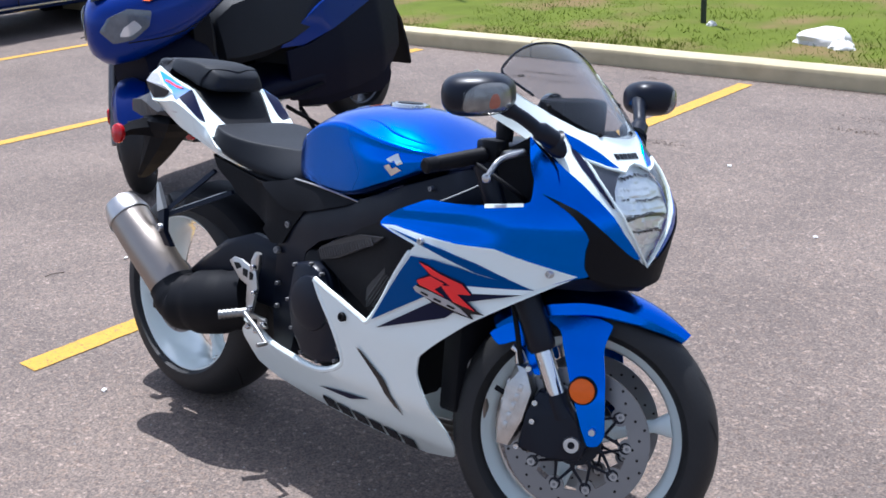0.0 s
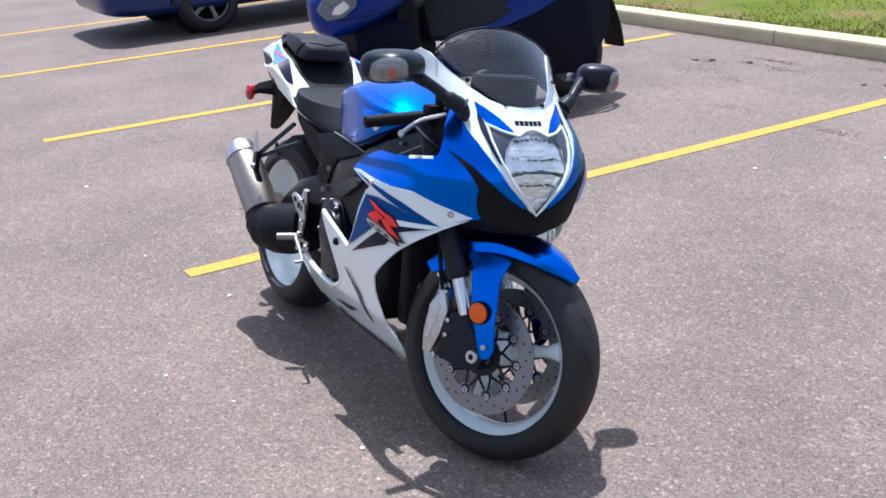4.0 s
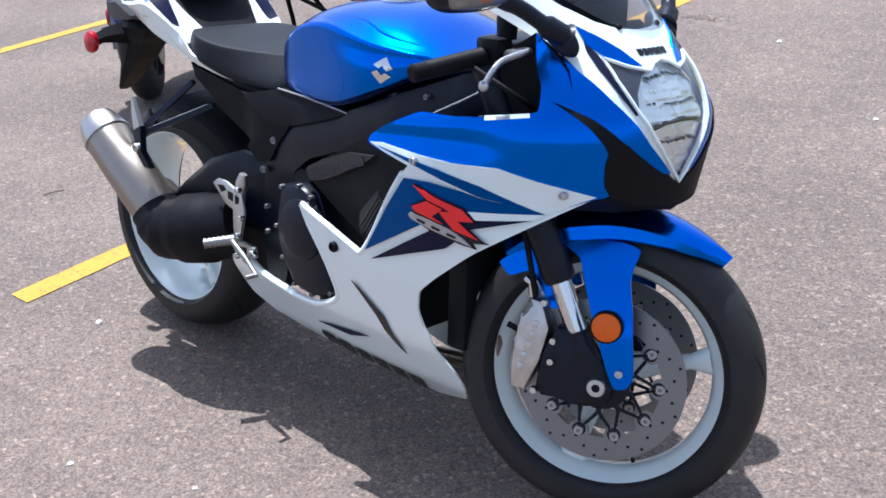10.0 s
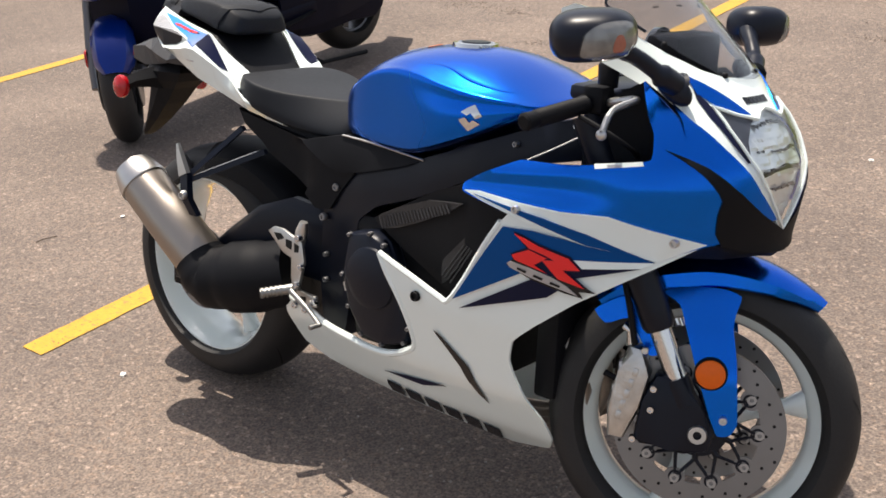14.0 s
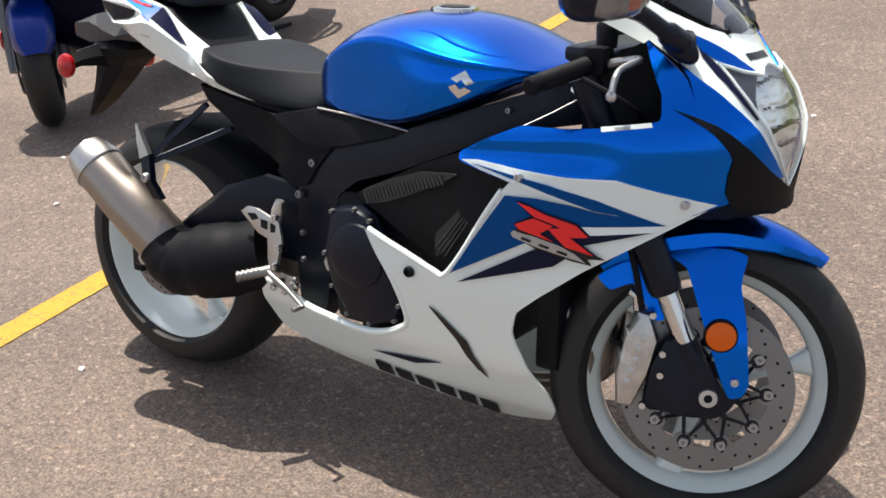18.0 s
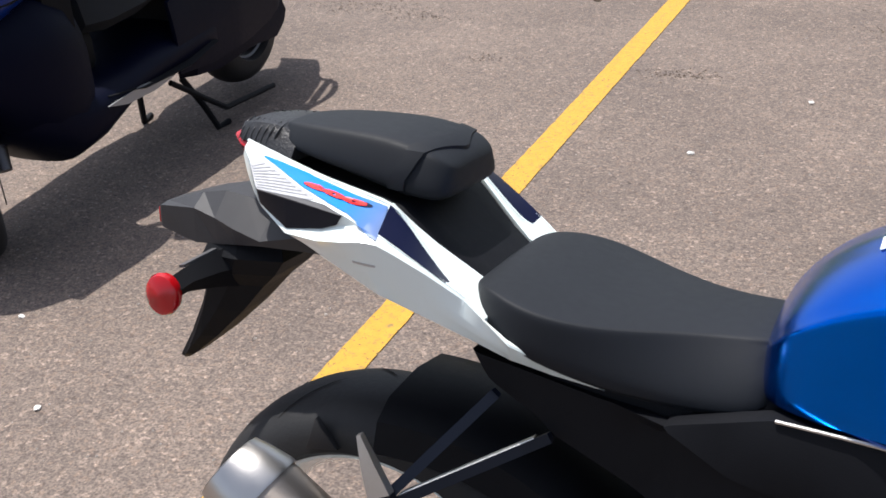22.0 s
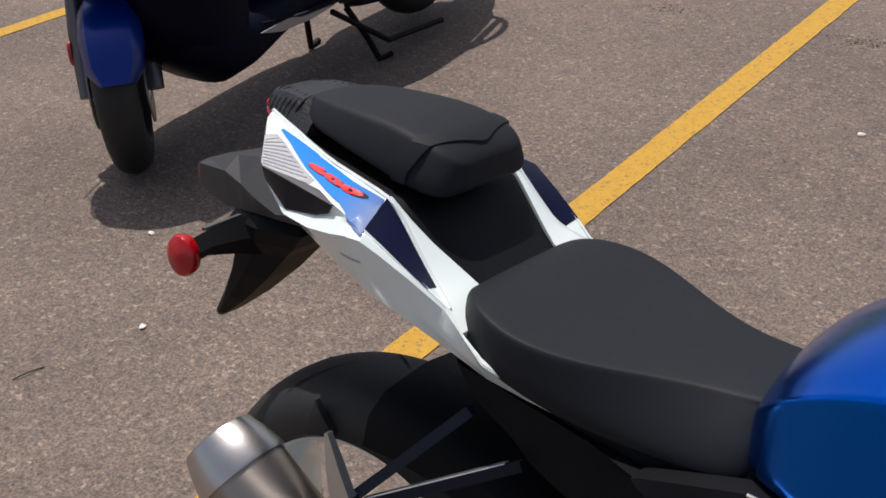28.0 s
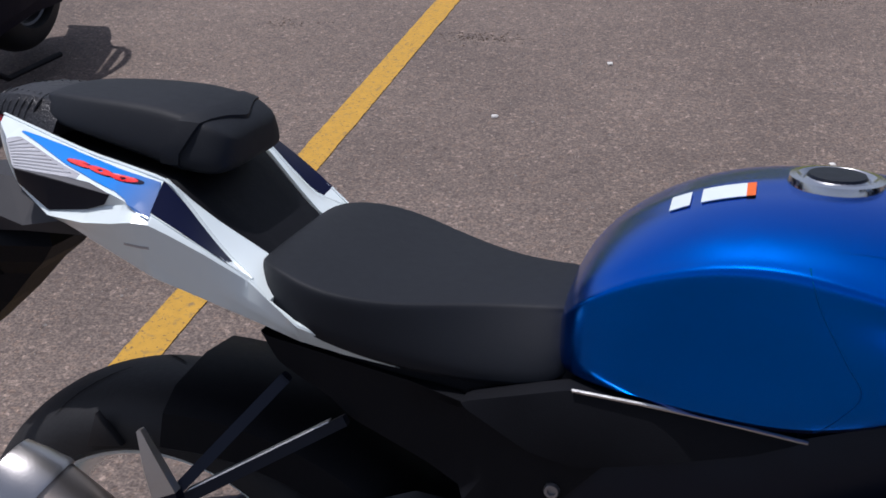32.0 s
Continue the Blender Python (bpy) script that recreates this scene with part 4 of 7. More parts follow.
M_AMBER = mat("amber_bulb", (0.36, 0.11, 0.07), 0.25, coat=0.5, vary=0.2)
for s in (-1, 1):
    at = Matrix.Translation((1.235, -0.335, 1.012) if s < 0 else (1.240, 0.291, 1.000)) @ Matrix.Rotation(radians(s * -30), 4, "Z") @ Matrix.Rotation(radians(-6), 4, "Y")
    size = Matrix.Diagonal((1, 1, 1, 1) if s < 0 else (0.74, 0.72, 0.95, 1))
    pod = part("mirror", blob(0.080, 0.080, 0.042, 0.72), M_SATIN, bike, "black mirror with built-in turn signal", m=at @ size)
    n = at.to_3x3().inverted() @ Vector((0.9, s * 0.42, -0.18))
    part("turn_signal", pod_patch(n, 0.60, 0.66, 1.02), M_GLASS, pod, "clear turn signal lens", m=at @ size).visible_shadow = False
    part("signal_reflector", pod_patch(n, 0.58, 0.64, 1.006, 0.008), M_SIGNAL, pod, "pale ribbed lamp reflector", m=at @ size)
    part("bulb", pod_patch(n, 0.16, 0.26, 1.018, 0.004), M_AMBER, pod, "reddish bulb glass", m=at @ size)
    bm = bmesh.new()
    tube(bm, curve([(1.245, YC + s * 0.258, 0.995), (1.275, YC + s * 0.218, 0.972), (1.30, YC + s * 0.183, 0.945), (1.315, YC + s * 0.148, 0.925)], 5), [0.016] * 4 + [0.014] * 6 + [0.02] * 5 + [0.026], 12)
    part("stalk", bm, M_SATIN, pod, "black mirror stalk")
    bm = bmesh.new()
    bmesh.ops.create_uvsphere(bm, u_segments=16, v_segments=10, radius=0.03)
    part("stalk_foot", bm, M_SATIN, pod, m=Matrix.Translation((1.308, YC + s * 0.148, 0.922)) @ Matrix.Rotation(radians(35), 4, "Y") @ Matrix.Diagonal((1.35, 0.55, 0.75, 1)))


# tank, with a crease along the shoulder and a knee hollow
def tank_mesh():
    stations = [(0.492, 0.085, 0.735, 0.785), (0.500, 0.118, 0.728, 0.822), (0.535, 0.146, 0.722, 0.868), (0.6, 0.168, 0.716, 0.909), (0.67, 0.182, 0.712, 0.929), (0.74, 0.194, 0.714, 0.936), (0.81, 0.204, 0.738, 0.936), (0.875, 0.206, 0.766, 0.928), (0.94, 0.194, 0.795, 0.903), (1.0, 0.162, 0.826, 0.868), (1.035, 0.12, 0.838, 0.852)]
    bm = bmesh.new()
    loops = []
    for x, w, lo, hi in stations:
        k = max(0.0, 1 - abs(x - 0.63) / 0.15)
        c = lerp_table([(0.5, 0.74), (0.6, 0.80), (0.72, 0.83), (0.81, 0.70), (0.875, 0.62), (1.0, 0.60)], x)
        u = lerp_table([(0.78, 0.0), (0.875, 0.05), (0.95, 0.05), (1.03, 0.0)], x)
        prof = [(0.80, 0.0), (0.955 - 0.04 * k, 0.05), (0.975 - 0.07 * k, 0.26), (0.985 - 0.05 * k, 0.45 * c / 0.7), (0.97 - 0.02 * k - u, c - 0.11), (0.965, c - 0.02), (0.945, c + 0.012), (0.90, c + 0.10 * (1 - c)), (0.76, c + 0.45 * (1 - c)), (0.58, c + 0.70 * (1 - c)), (0.36, c + 0.88 * (1 - c)), (0.17, 0.985)]
        half = [(x, -w * a, lo + (hi - lo) * b) for a, b in prof]
        loops.append(half + [(x, 0, hi)] + [(p[0], -p[1], p[2]) for p in reversed(half)])
    rings(bm, loops)
    return bm


tank = part("fuel_tank", tank_mesh(), M_BLUE, bike, "metallic blue fuel tank")
sub = tank.modifiers.new("smooth", "SUBSURF")
sub.levels = sub.render_levels = 2
bpy.context.view_layer.update()
TANK = BVHTree.FromObject(tank, bpy.context.evaluated_depsgraph_get())


def on_tank(x, z, s, out=0.0):
    """The tank's flank at (x, z), a little proud."""
    hit, normal, *_ = TANK.ray_cast(Vector((x, s * 0.6, z)), Vector((0, -s, 0)))
    if hit is None:
        return Vector((x, s * 0.15, z))
    return hit + normal * (out if normal.y * s > 0 else -out)


for s in (-1, 1):
    # darker blue line sunk in the knee crease: its shade put into the colour
    bm = bmesh.new()
    tube(bm, [on_tank(p.x, p.z, s, -0.0012) for p in curve([(0.735, 0, 0.895), (0.748, 0, 0.86), (0.775, 0, 0.815), (0.792, 0, 0.785), (0.775, 0, 0.755), (0.75, 0, 0.725)], 6)], 0.0016, 6)
    part("knee_crease_shade", bm, M_ROYAL, tank)
    for sg in (1, -1):
        pts = [(sg * u * 0.021, sg * v * 0.021) for u, v in ((-0.9, 0.6), (0.4, 1.15), (1.2, 0.1), (0.5, -0.1), (0.12, 0.42), (-0.32, 0.22))]
        part("emblem", panel([(0.902 + x - 0.1 * z, 0.820 + z + 0.15 * x) for x, z in pts], lambda x, z, dd, s=s: on_tank(x, z, s, 0.0014 - dd), 0.001, 0.008, 0.001, False), M_CHROME, tank, "silver emblem")
    # sculpted ridge along the shoulder
    bm = bmesh.new()
    tube(bm, [on_tank(p.x, p.z, s, -0.0045) for p in curve([(0.70, 0, 0.905), (0.80, 0, 0.905), (0.88, 0, 0.885), (0.95, 0, 0.872), (1.0, 0, 0.868)], 6)], [0.003 + 0.004 * math.sin(math.pi * k / 24) for k in range(25)], 8)
    part("tank_ridge", bm, M_BLUE, tank)
    bm = bmesh.new()
    tube(bm, [on_tank(p.x, p.z, s, -0.003) for p in curve([(0.86, 0, 0.862), (0.93, 0, 0.855), (0.99, 0, 0.85)], 6)], 0.005, 8)
    part("tank_ridge", bm, M_BLUE, tank)
bm = bmesh.new()
lathe(bm, [(0.0, 0.010), (0.03, 0.010), (0.034, 0.006), (0.036, 0.006), (0.04, 0.010), (0.048, 0.009), (0.050, 0.0), (0.05, -0.01)], 36, closed=False)
cap = part("filler_cap", bm, M_CHROME, tank, "silver ringed filler cap", m=Matrix.Translation((0.76, 0, 0.930)) @ Matrix.Rotation(radians(90), 4, "X"))
bm = bmesh.new()
lathe(bm, [(0.0, 0.012), (0.029, 0.012), (0.031, 0.009)], 30, closed=False)
part("cap_lid", bm, M_SATIN, tank, "black cap lid", m=Matrix.Translation((0.76, 0, 0.930)) @ Matrix.Rotation(radians(90), 4, "X"))
for x0, x1, mm in ((0.597, 0.617, M_WHITE), (0.628, 0.672, M_WHITE), (0.672, 0.681, M_ORANGE)):
    def tank_top(x, y, d):
        hit, normal, *_ = TANK.ray_cast(Vector((x, y, 1.2)), Vector((0, 0, -1)))
        return hit + normal * (0.0012 - d)
    part("label", panel([(x0, -0.052), (x1, -0.052), (x1, -0.012), (x0, -0.012)], tank_top, 0.001, 0.01, 0.001, False), mm, tank, "white warning label")


def loft2(sections, crisp=False):
    """Sections of (x, low half width, top half width, z low, z high, dome): flat-topped, soft-edged rings."""
    bm = bmesh.new()
    loops = []
    for x, wl, wt, lo, hi, dome in sections:
        h = hi - lo
        half = [(0.0, lo), (wl * 0.8, lo), (wl, lo + h * 0.12), (wl * 0.6 + wt * 0.4, lo + h * 0.5), (wt * 1.02, lo + h * 0.80), (wt * 0.95, lo + h * 0.93), (wt * 0.8, hi - dome * 0.3), (wt * 0.4, hi - dome * 0.05)]
        if crisp:
            half = [(0.0, lo), (wl * 0.8, lo), (wl, lo + h * 0.10), (wl * 0.65 + wt * 0.35, lo + h * 0.5), (wl * 0.08 + wt * 0.94, lo + h * 0.86), (wt * 1.005, lo + h * 0.935), (wt * 0.965, hi - dome * 0.55), (wt * 0.6, hi - dome * 0.15)]
        loop = [(x, -y, z) for y, z in half] + [(x, 0, hi)] + [(x, y, z) for y, z in reversed(half[1:])]
        loops.append(loop)
    return rings(bm, loops)


seat = part("rider_seat", loft2([(0.150, 0.085, 0.072, 0.778, 0.808, 0.002), (0.160, 0.128, 0.112, 0.770, 0.822, 0.003), (0.195, 0.160, 0.142, 0.760, 0.823, 0.005), (0.25, 0.168, 0.162, 0.742, 0.812, 0.007), (0.32, 0.152, 0.138, 0.716, 0.798, 0.008), (0.40, 0.134, 0.090, 0.702, 0.793, 0.008), (0.47, 0.126, 0.074, 0.700, 0.791, 0.006), (0.525, 0.118, 0.070, 0.715, 0.795, 0.005)], crisp=True), M_SEAT, bike, "black vinyl rider seat")
part("seat_pan", loft2([(0.19, 0.105, 0.10, 0.69, 0.785, 0.003), (0.26, 0.122, 0.118, 0.66, 0.765, 0.003), (0.40, 0.122, 0.115, 0.62, 0.74, 0.003), (0.56, 0.122, 0.10, 0.60, 0.745, 0.003)]), M_BLACK, bike, "black seat pan and subframe")
sub = seat.modifiers.new("smooth", "SUBSURF")
sub.levels = sub.render_levels = 2
pillion = part("pillion_seat", loft2([(-0.150, 0.035, 0.022, 0.950, 0.967, 0.003), (-0.142, 0.058, 0.044, 0.944, 0.973, 0.005), (-0.11, 0.078, 0.062, 0.938, 0.977, 0.006), (-0.05, 0.090, 0.074, 0.926, 0.978, 0.007), (0.01, 0.098, 0.080, 0.913, 0.977, 0.008), (0.045, 0.100, 0.082, 0.904, 0.972, 0.010), (0.080, 0.098, 0.081, 0.898, 0.963, 0.012), (0.100, 0.090, 0.073, 0.898, 0.950, 0.011), (0.110, 0.070, 0.058, 0.906, 0.938, 0.006)]), M_SEAT, bike, "black vinyl pillion seat")
sub = pillion.modifiers.new("smooth", "SUBSURF")
sub.levels = sub.render_levels = 2
bm = bmesh.new()
dg = bpy.context.evaluated_depsgraph_get()
PILLION = BVHTree.FromObject(pillion, dg)
loops = []
for k in range(29):
    a = radians(-14 + 208 * k / 28)
    ring_pts = []
    x0 = 0.046 + 0.040 * max(0.0, math.sin(a)) ** 0.8
    for u, up in ((-0.0125, -0.002), (-0.0115, 0.0045), (0.0, 0.0055), (0.0115, 0.0045), (0.0125, -0.002)):
        o = Vector((x0 + u, 0, 0.925))
        out = Vector((0, -math.cos(a), math.sin(a)))
        hit, nrm, *_ = PILLION.ray_cast(o + out * 0.25, -out)
        ring_pts.append(hit + out * up)
    loops.append(ring_pts)
rings(bm, loops)
part("grab_strap", bm, M_SEAT, pillion, "black grab strap")
rear_cap = part("tail_cap", loft2([(-0.217, 0.040, 0.030, 0.946, 0.961, 0.002), (-0.208, 0.052, 0.042, 0.942, 0.967, 0.003), (-0.18, 0.063, 0.050, 0.938, 0.971, 0.005), (-0.15, 0.074, 0.056, 0.934, 0.971, 0.006), (-0.11, 0.085, 0.060, 0.928, 0.962, 0.006)]), M_CARBON, bike, "ribbed textured black tail cap")
for k in range(7):
    for s in (-1, 1):
        bm = bmesh.new()
        x = -0.207 + 0.0105 * k
        w0 = lerp_table([(-0.208, 0.0445), (-0.18, 0.055), (-0.15, 0.0635)], x)
        tube(bm, curve([(x - 0.004, s * (w0 + 0.0075), 0.944 - 0.0006 * k), (x, s * (w0 + 0.001), 0.957), (x + 0.003, s * (w0 - 0.009), 0.9665), (x + 0.004, s * (w0 - 0.022), 0.9700)], 3), [0.0008] * 3 + [0.0016] * 4 + [0.0008] * 3, 6)
        part("rib", bm, M_CARBON, rear_cap)


# tail: rows of (x, z, half width) for its top edge, shoulder, wing top, crease and foot
T_TOP = [(-0.19, 0.945, 0.060), (-0.06, 0.924, 0.106), (0.0, 0.913, 0.116), (0.054, 0.901, 0.122), (0.064, 0.877, 0.1715), (0.12, 0.842, 0.164), (0.165, 0.811, 0.152), (0.225, 0.770, 0.164), (0.326, 0.721, 0.131)]
T_SHOULDER = [(-0.19, 0.938, 0.070), (-0.155, 0.930, 0.108), (-0.117, 0.910, 0.152), (-0.06, 0.904, 0.159), (0.012, 0.8955, 0.168), (0.064, 0.8765, 0.172), (0.12, 0.8415, 0.164), (0.165, 0.8105, 0.153), (0.225, 0.7695, 0.166), (0.326, 0.7205, 0.131)]
T_WING = [(-0.19, 0.905, 0.085), (-0.117, 0.889, 0.145), (-0.072, 0.866, 0.157), (-0.02, 0.873, 0.161), (0.005, 0.881, 0.165), (0.03, 0.885, 0.170), (0.064, 0.876, 0.1745), (0.12, 0.841, 0.165), (0.165, 0.810, 0.153), (0.225, 0.769, 0.166), (0.326, 0.720, 0.131)]
T_CREASE = [(-0.19, 0.90, 0.085), (-0.117, 0.885, 0.144), (-0.072, 0.861, 0.162), (-0.02, 0.862, 0.177), (0.02, 0.867, 0.184), (0.046, 0.8715, 0.1865), (0.064, 0.8695, 0.183), (0.085, 0.858, 0.1765), (0.12, 0.838, 0.168), (0.165, 0.808, 0.155), (0.225, 0.767, 0.167), (0.326, 0.719, 0.131)]
T_BELLY = [(-0.19, 0.88, 0.07), (-0.07, 0.853, 0.152), (-0.02, 0.848, 0.165), (0.046, 0.834, 0.171), (0.115, 0.807, 0.160), (0.219, 0.754, 0.157), (0.326, 0.717, 0.128)]
T_FOOT = [(-0.19, 0.87, 0.06), (-0.068, 0.845, 0.142), (-0.027, 0.836, 0.155), (0.051, 0.798, 0.155), (0.115, 0.777, 0.152), (0.219, 0.741, 0.146), (0.326, 0.714, 0.126)]


def tail_rows(x):
    rows = []
    for table in (T_FOOT, T_BELLY, T_CREASE, T_WING, T_SHOULDER, T_TOP):
        zz, w = lerp_table([(r[0], r[1]) for r in table], x), lerp_table([(r[0], r[2]) for r in table], x)
        rows.append((max(zz, rows[-1][0] + 1e-5) if rows else zz, w))
    return rows


def tail_w(x, z):
    """Half width of the tail: a flat top face, an upright side with a flared wing, and a belly that leans in."""
    return lerp_table(tail_rows(x), z)


def tail_strip(low, high, s, lift, thick, n=40):
    """A shell on the tail's skin between two edges of (x, z), with the skin's own creases."""
    x0, x1 = max(low[0][0], high[0][0]), min(low[-1][0], high[-1][0])
    bm = bmesh.new()
    loops = []
    for k in range(n + 1):
        x = x0 + (x1 - x0) * k / n
        lo = lerp_table(low, x)
        hi = max(lerp_table(high, x), lo + 1e-4)
        stops = [lo] + [min(max(r[0], lo), hi) for r in tail_rows(x)[1:5]] + [hi]
        zs = [stops[0]]
        for a, b in zip(stops, stops[1:]):
            zs += [a + (b - a) / 3, a + (b - a) * 2 / 3, b]
        loops.append([(x, s * (tail_w(x, z) + lift), z) for z in zs] + [(x, s * (tail_w(x, z) + lift - thick), z) for z in reversed(zs)])
    rings(bm, loops)
    bmesh.ops.remove_doubles(bm, verts=bm.verts, dist=2e-5)
    return bm


TAIL_LOW = [(-0.19, 0.9449), (-0.187, 0.93), (-0.160, 0.912), (-0.118, 0.885), (-0.072, 0.860), (-0.027, 0.838), (0.051, 0.799), (0.115, 0.778), (0.178, 0.757), (0.219, 0.742), (0.269, 0.728), (0.328, 0.717)]
TAIL_HIGH = [(-0.19, 0.945), (-0.13, 0.935), (-0.06, 0.924), (0.0, 0.913), (0.054, 0.901), (0.060, 0.887), (0.064, 0.876), (0.09, 0.861), (0.12, 0.842), (0.142, 0.827), (0.165, 0.811), (0.192, 0.789), (0.225, 0.770), (0.27, 0.750), (0.328, 0.7172)]
tail = [part("tail_fairing", tail_strip(TAIL_LOW, TAIL_HIGH, s, 0.0, 0.004, 420), M_WHITE, bike, "white tail fairing") for s in (-1, 1)]


def graded_decal():
    """Light blue print that fades to grey-lilac towards its front end."""
    m = mat("graded_blue_decal", (0.012, 0.22, 0.72), 0.4, 0.0, coat=0.1, spec=0.2, vary=0.05)
    nt = m.node_tree
    b = nt.nodes["Principled BSDF"]
    tc = nt.nodes.new("ShaderNodeTexCoord")
    sep = nt.nodes.new("ShaderNodeSeparateXYZ")
    nt.links.new(tc.outputs["Object"], sep.inputs[0])
    r = nt.nodes.new("ShaderNodeMapRange")
    r.inputs["From Min"].default_value, r.inputs["From Max"].default_value = 0.0, 0.058
    nt.links.new(sep.outputs["X"], r.inputs["Value"])
    mx = nt.nodes.new("ShaderNodeMix")
    mx.data_type = "RGBA"
    nt.links.new(r.outputs["Result"], mx.inputs[0])
    nt.links.new(b.inputs["Base Color"].links[0].from_socket, mx.inputs[6])
    mx.inputs[7].default_value = (0.11, 0.18, 0.38, 1)
    nt.links.new(mx.outputs[2], b.inputs["Base Color"])
    return m


M_GRADED = graded_decal()


def lettering(name, text, size, at, material, parent, label):
    """Lettering wrapped on a skin: at(u, v, d) gives the point under it."""
    cu = bpy.data.curves.new(name, "FONT")
    cu.body, cu.size, cu.extrude, cu.resolution_u, cu.offset = text, size, 0.0006, 3, size * 0.06
    tmp = bpy.data.objects.new(name, cu)
    me = bpy.data.meshes.new_from_object(tmp)
    bpy.data.objects.remove(tmp)
    for v in me.vertices:
        v.co = at(v.co.x, v.co.y, -v.co.z)
    me.materials.clear()
    me.materials.append(material)
    ob = new(name, me)
    ob.parent = parent
    ob["label"] = label
    return ob


for t_ob, s in zip(tail, (-1, 1)):
    skin = tail_w

    def tflat(name, low, high, material, label="", lift=0.002):
        return part(name, tail_strip(low, high, s, lift, 0.003, 90), material, t_ob, label)
    tflat("side_lens", [(-0.153, 0.9285), (-0.138, 0.9175), (-0.114, 0.9095), (-0.037, 0.9045)], [(-0.153, 0.930), (-0.143, 0.9305), (-0.09, 0.9185), (-0.037, 0.907)], M_CLEARLENS, "clear ribbed side lens", 0.0015)
    for k in range(9):
        t = (k + 0.5) / 9
        a, b = (-0.149 + 0.034 * t, 0.9275 - 0.0175 * t), (-0.141 + 0.099 * t, 0.930 - 0.0235 * t)
        bm = bmesh.new()
        tube(bm, [(a[0] + (b[0] - a[0]) * q / 4, s * (skin(a[0] + (b[0] - a[0]) * q / 4, a[1] + (b[1] - a[1]) * q / 4) + 0.0016), a[1] + (b[1] - a[1]) * q / 4) for q in range(5)], 0.0011, 5)
        part("lens_rib", bm, M_CLEARLENS, t_ob)
    tflat("black_inset", [(-0.116, 0.890), (-0.095, 0.8785), (-0.072, 0.8665), (-0.02, 0.8735), (0.003, 0.8815), (0.012, 0.8945)], [(-0.116, 0.9085), (-0.06, 0.903), (0.012, 0.8953)], M_SATIN, "black inset")
    tflat("inset_facet", [(-0.114, 0.9082), (-0.05, 0.9015), (0.012, 0.8948)], [(-0.114, 0.9092), (-0.06, 0.9062), (-0.02, 0.902), (0.012, 0.8953)], M_TRIMGREY, "dark grey upper facet", 0.0032)
    tflat("blue_graphic", [(-0.146, 0.9342), (-0.113, 0.9265), (-0.061, 0.914), (-0.015, 0.9035), (0.014, 0.8975), (0.030, 0.8905), (0.040, 0.8835), (0.050, 0.8785), (0.0625, 0.8745)], [(-0.146, 0.9346), (-0.0686, 0.924), (0.001, 0.9105), (0.052, 0.9000), (0.058, 0.889), (0.0625, 0.8765)], M_GRADED, "light blue graphic fading to grey", 0.003)
    SHOULDER = [Vector((x, s * w, z)) for x, w, z in ((0.062, 0.1725, 0.878), (0.085, 0.1695, 0.8645), (0.11, 0.1655, 0.8485), (0.135, 0.160, 0.832), (0.168, 0.151, 0.809))]
    RIDGE = [Vector((x, s * w, z)) for x, w, z in ((0.053, 0.121, 0.9015), (0.076, 0.1225, 0.8805), (0.102, 0.126, 0.852), (0.13, 0.131, 0.825), (0.165, 0.147, 0.807))]

    def facet(t0, t1, u0, u1, up):
        """A strip of the face between shoulder and ridge."""
        sh, rd = curve(SHOULDER, 5), curve(RIDGE, 5)
        bm = bmesh.new()
        n = len(sh) - 1
        loops = []
        for k in range(13):
            q = n * (t0 + (t1 - t0) * k / 12)
            i0 = min(int(q), n - 1)
            a, b = sh[i0].lerp(sh[i0 + 1], q - i0), rd[i0].lerp(rd[i0 + 1], q - i0)
            lift = Vector((0, s * 0.55, 0.83)) * up
            loops.append([a.lerp(b, u0) + lift, a.lerp(b, (u0 + u1) / 2) + lift, a.lerp(b, u1) + lift, a.lerp(b, u1) - lift * 0.5 - Vector((0, 0, 0.002)), a.lerp(b, u0) - lift * 0.5 - Vector((0, 0, 0.002))])
        return rings(bm, loops)
    part("tail_facet", facet(0.0, 1.0, 0.0, 1.0, 0.0004), M_WHITE, t_ob)
    part("navy_graphic", facet(0.0, 0.80, 0.05, 0.96, 0.0018), M_NAVY, t_ob, "dark blue graphic")
    # the red figures read forwards on both flanks
    x0, dx = (-0.062, 1) if s < 0 else (0.034, -1)
    for off, mm, lift, nm in ((-0.0012, M_NAVY, 0.0042, "figure_outline"), (0.0, M_RED, 0.0052, "red_figure")):
        def on_tail(u, v, d, lift=lift, off=off):
            x = x0 + dx * (u + off)
            z = (0.9168 if s < 0 else 0.9003) - dx * 0.172 * u + v + off * 0.3
            return Vector((x, s * (skin(x, z) + lift - d), z))
        lettering(nm, "600", 0.030 if mm is M_NAVY else 0.0275, lambda u, v, d, f=on_tail: f(u * 2.16, v * 0.13, d), mm, t_ob, "red figures" if mm is M_RED else "")
    bm = bmesh.new()
    tube(bm, curve([(x, s * (w - 0.001), z) for x, z, w in T_TOP[:4]] + [p - Vector((0, s * 0.001, 0)) for p in RIDGE[1:]], 3), 0.0026, 6)
    part("edge_bead", bm, M_WHITE, t_ob)
    # the band that folds in beside the seats, from the notch down to the rider seat
    bm = bmesh.new()
    loops = []
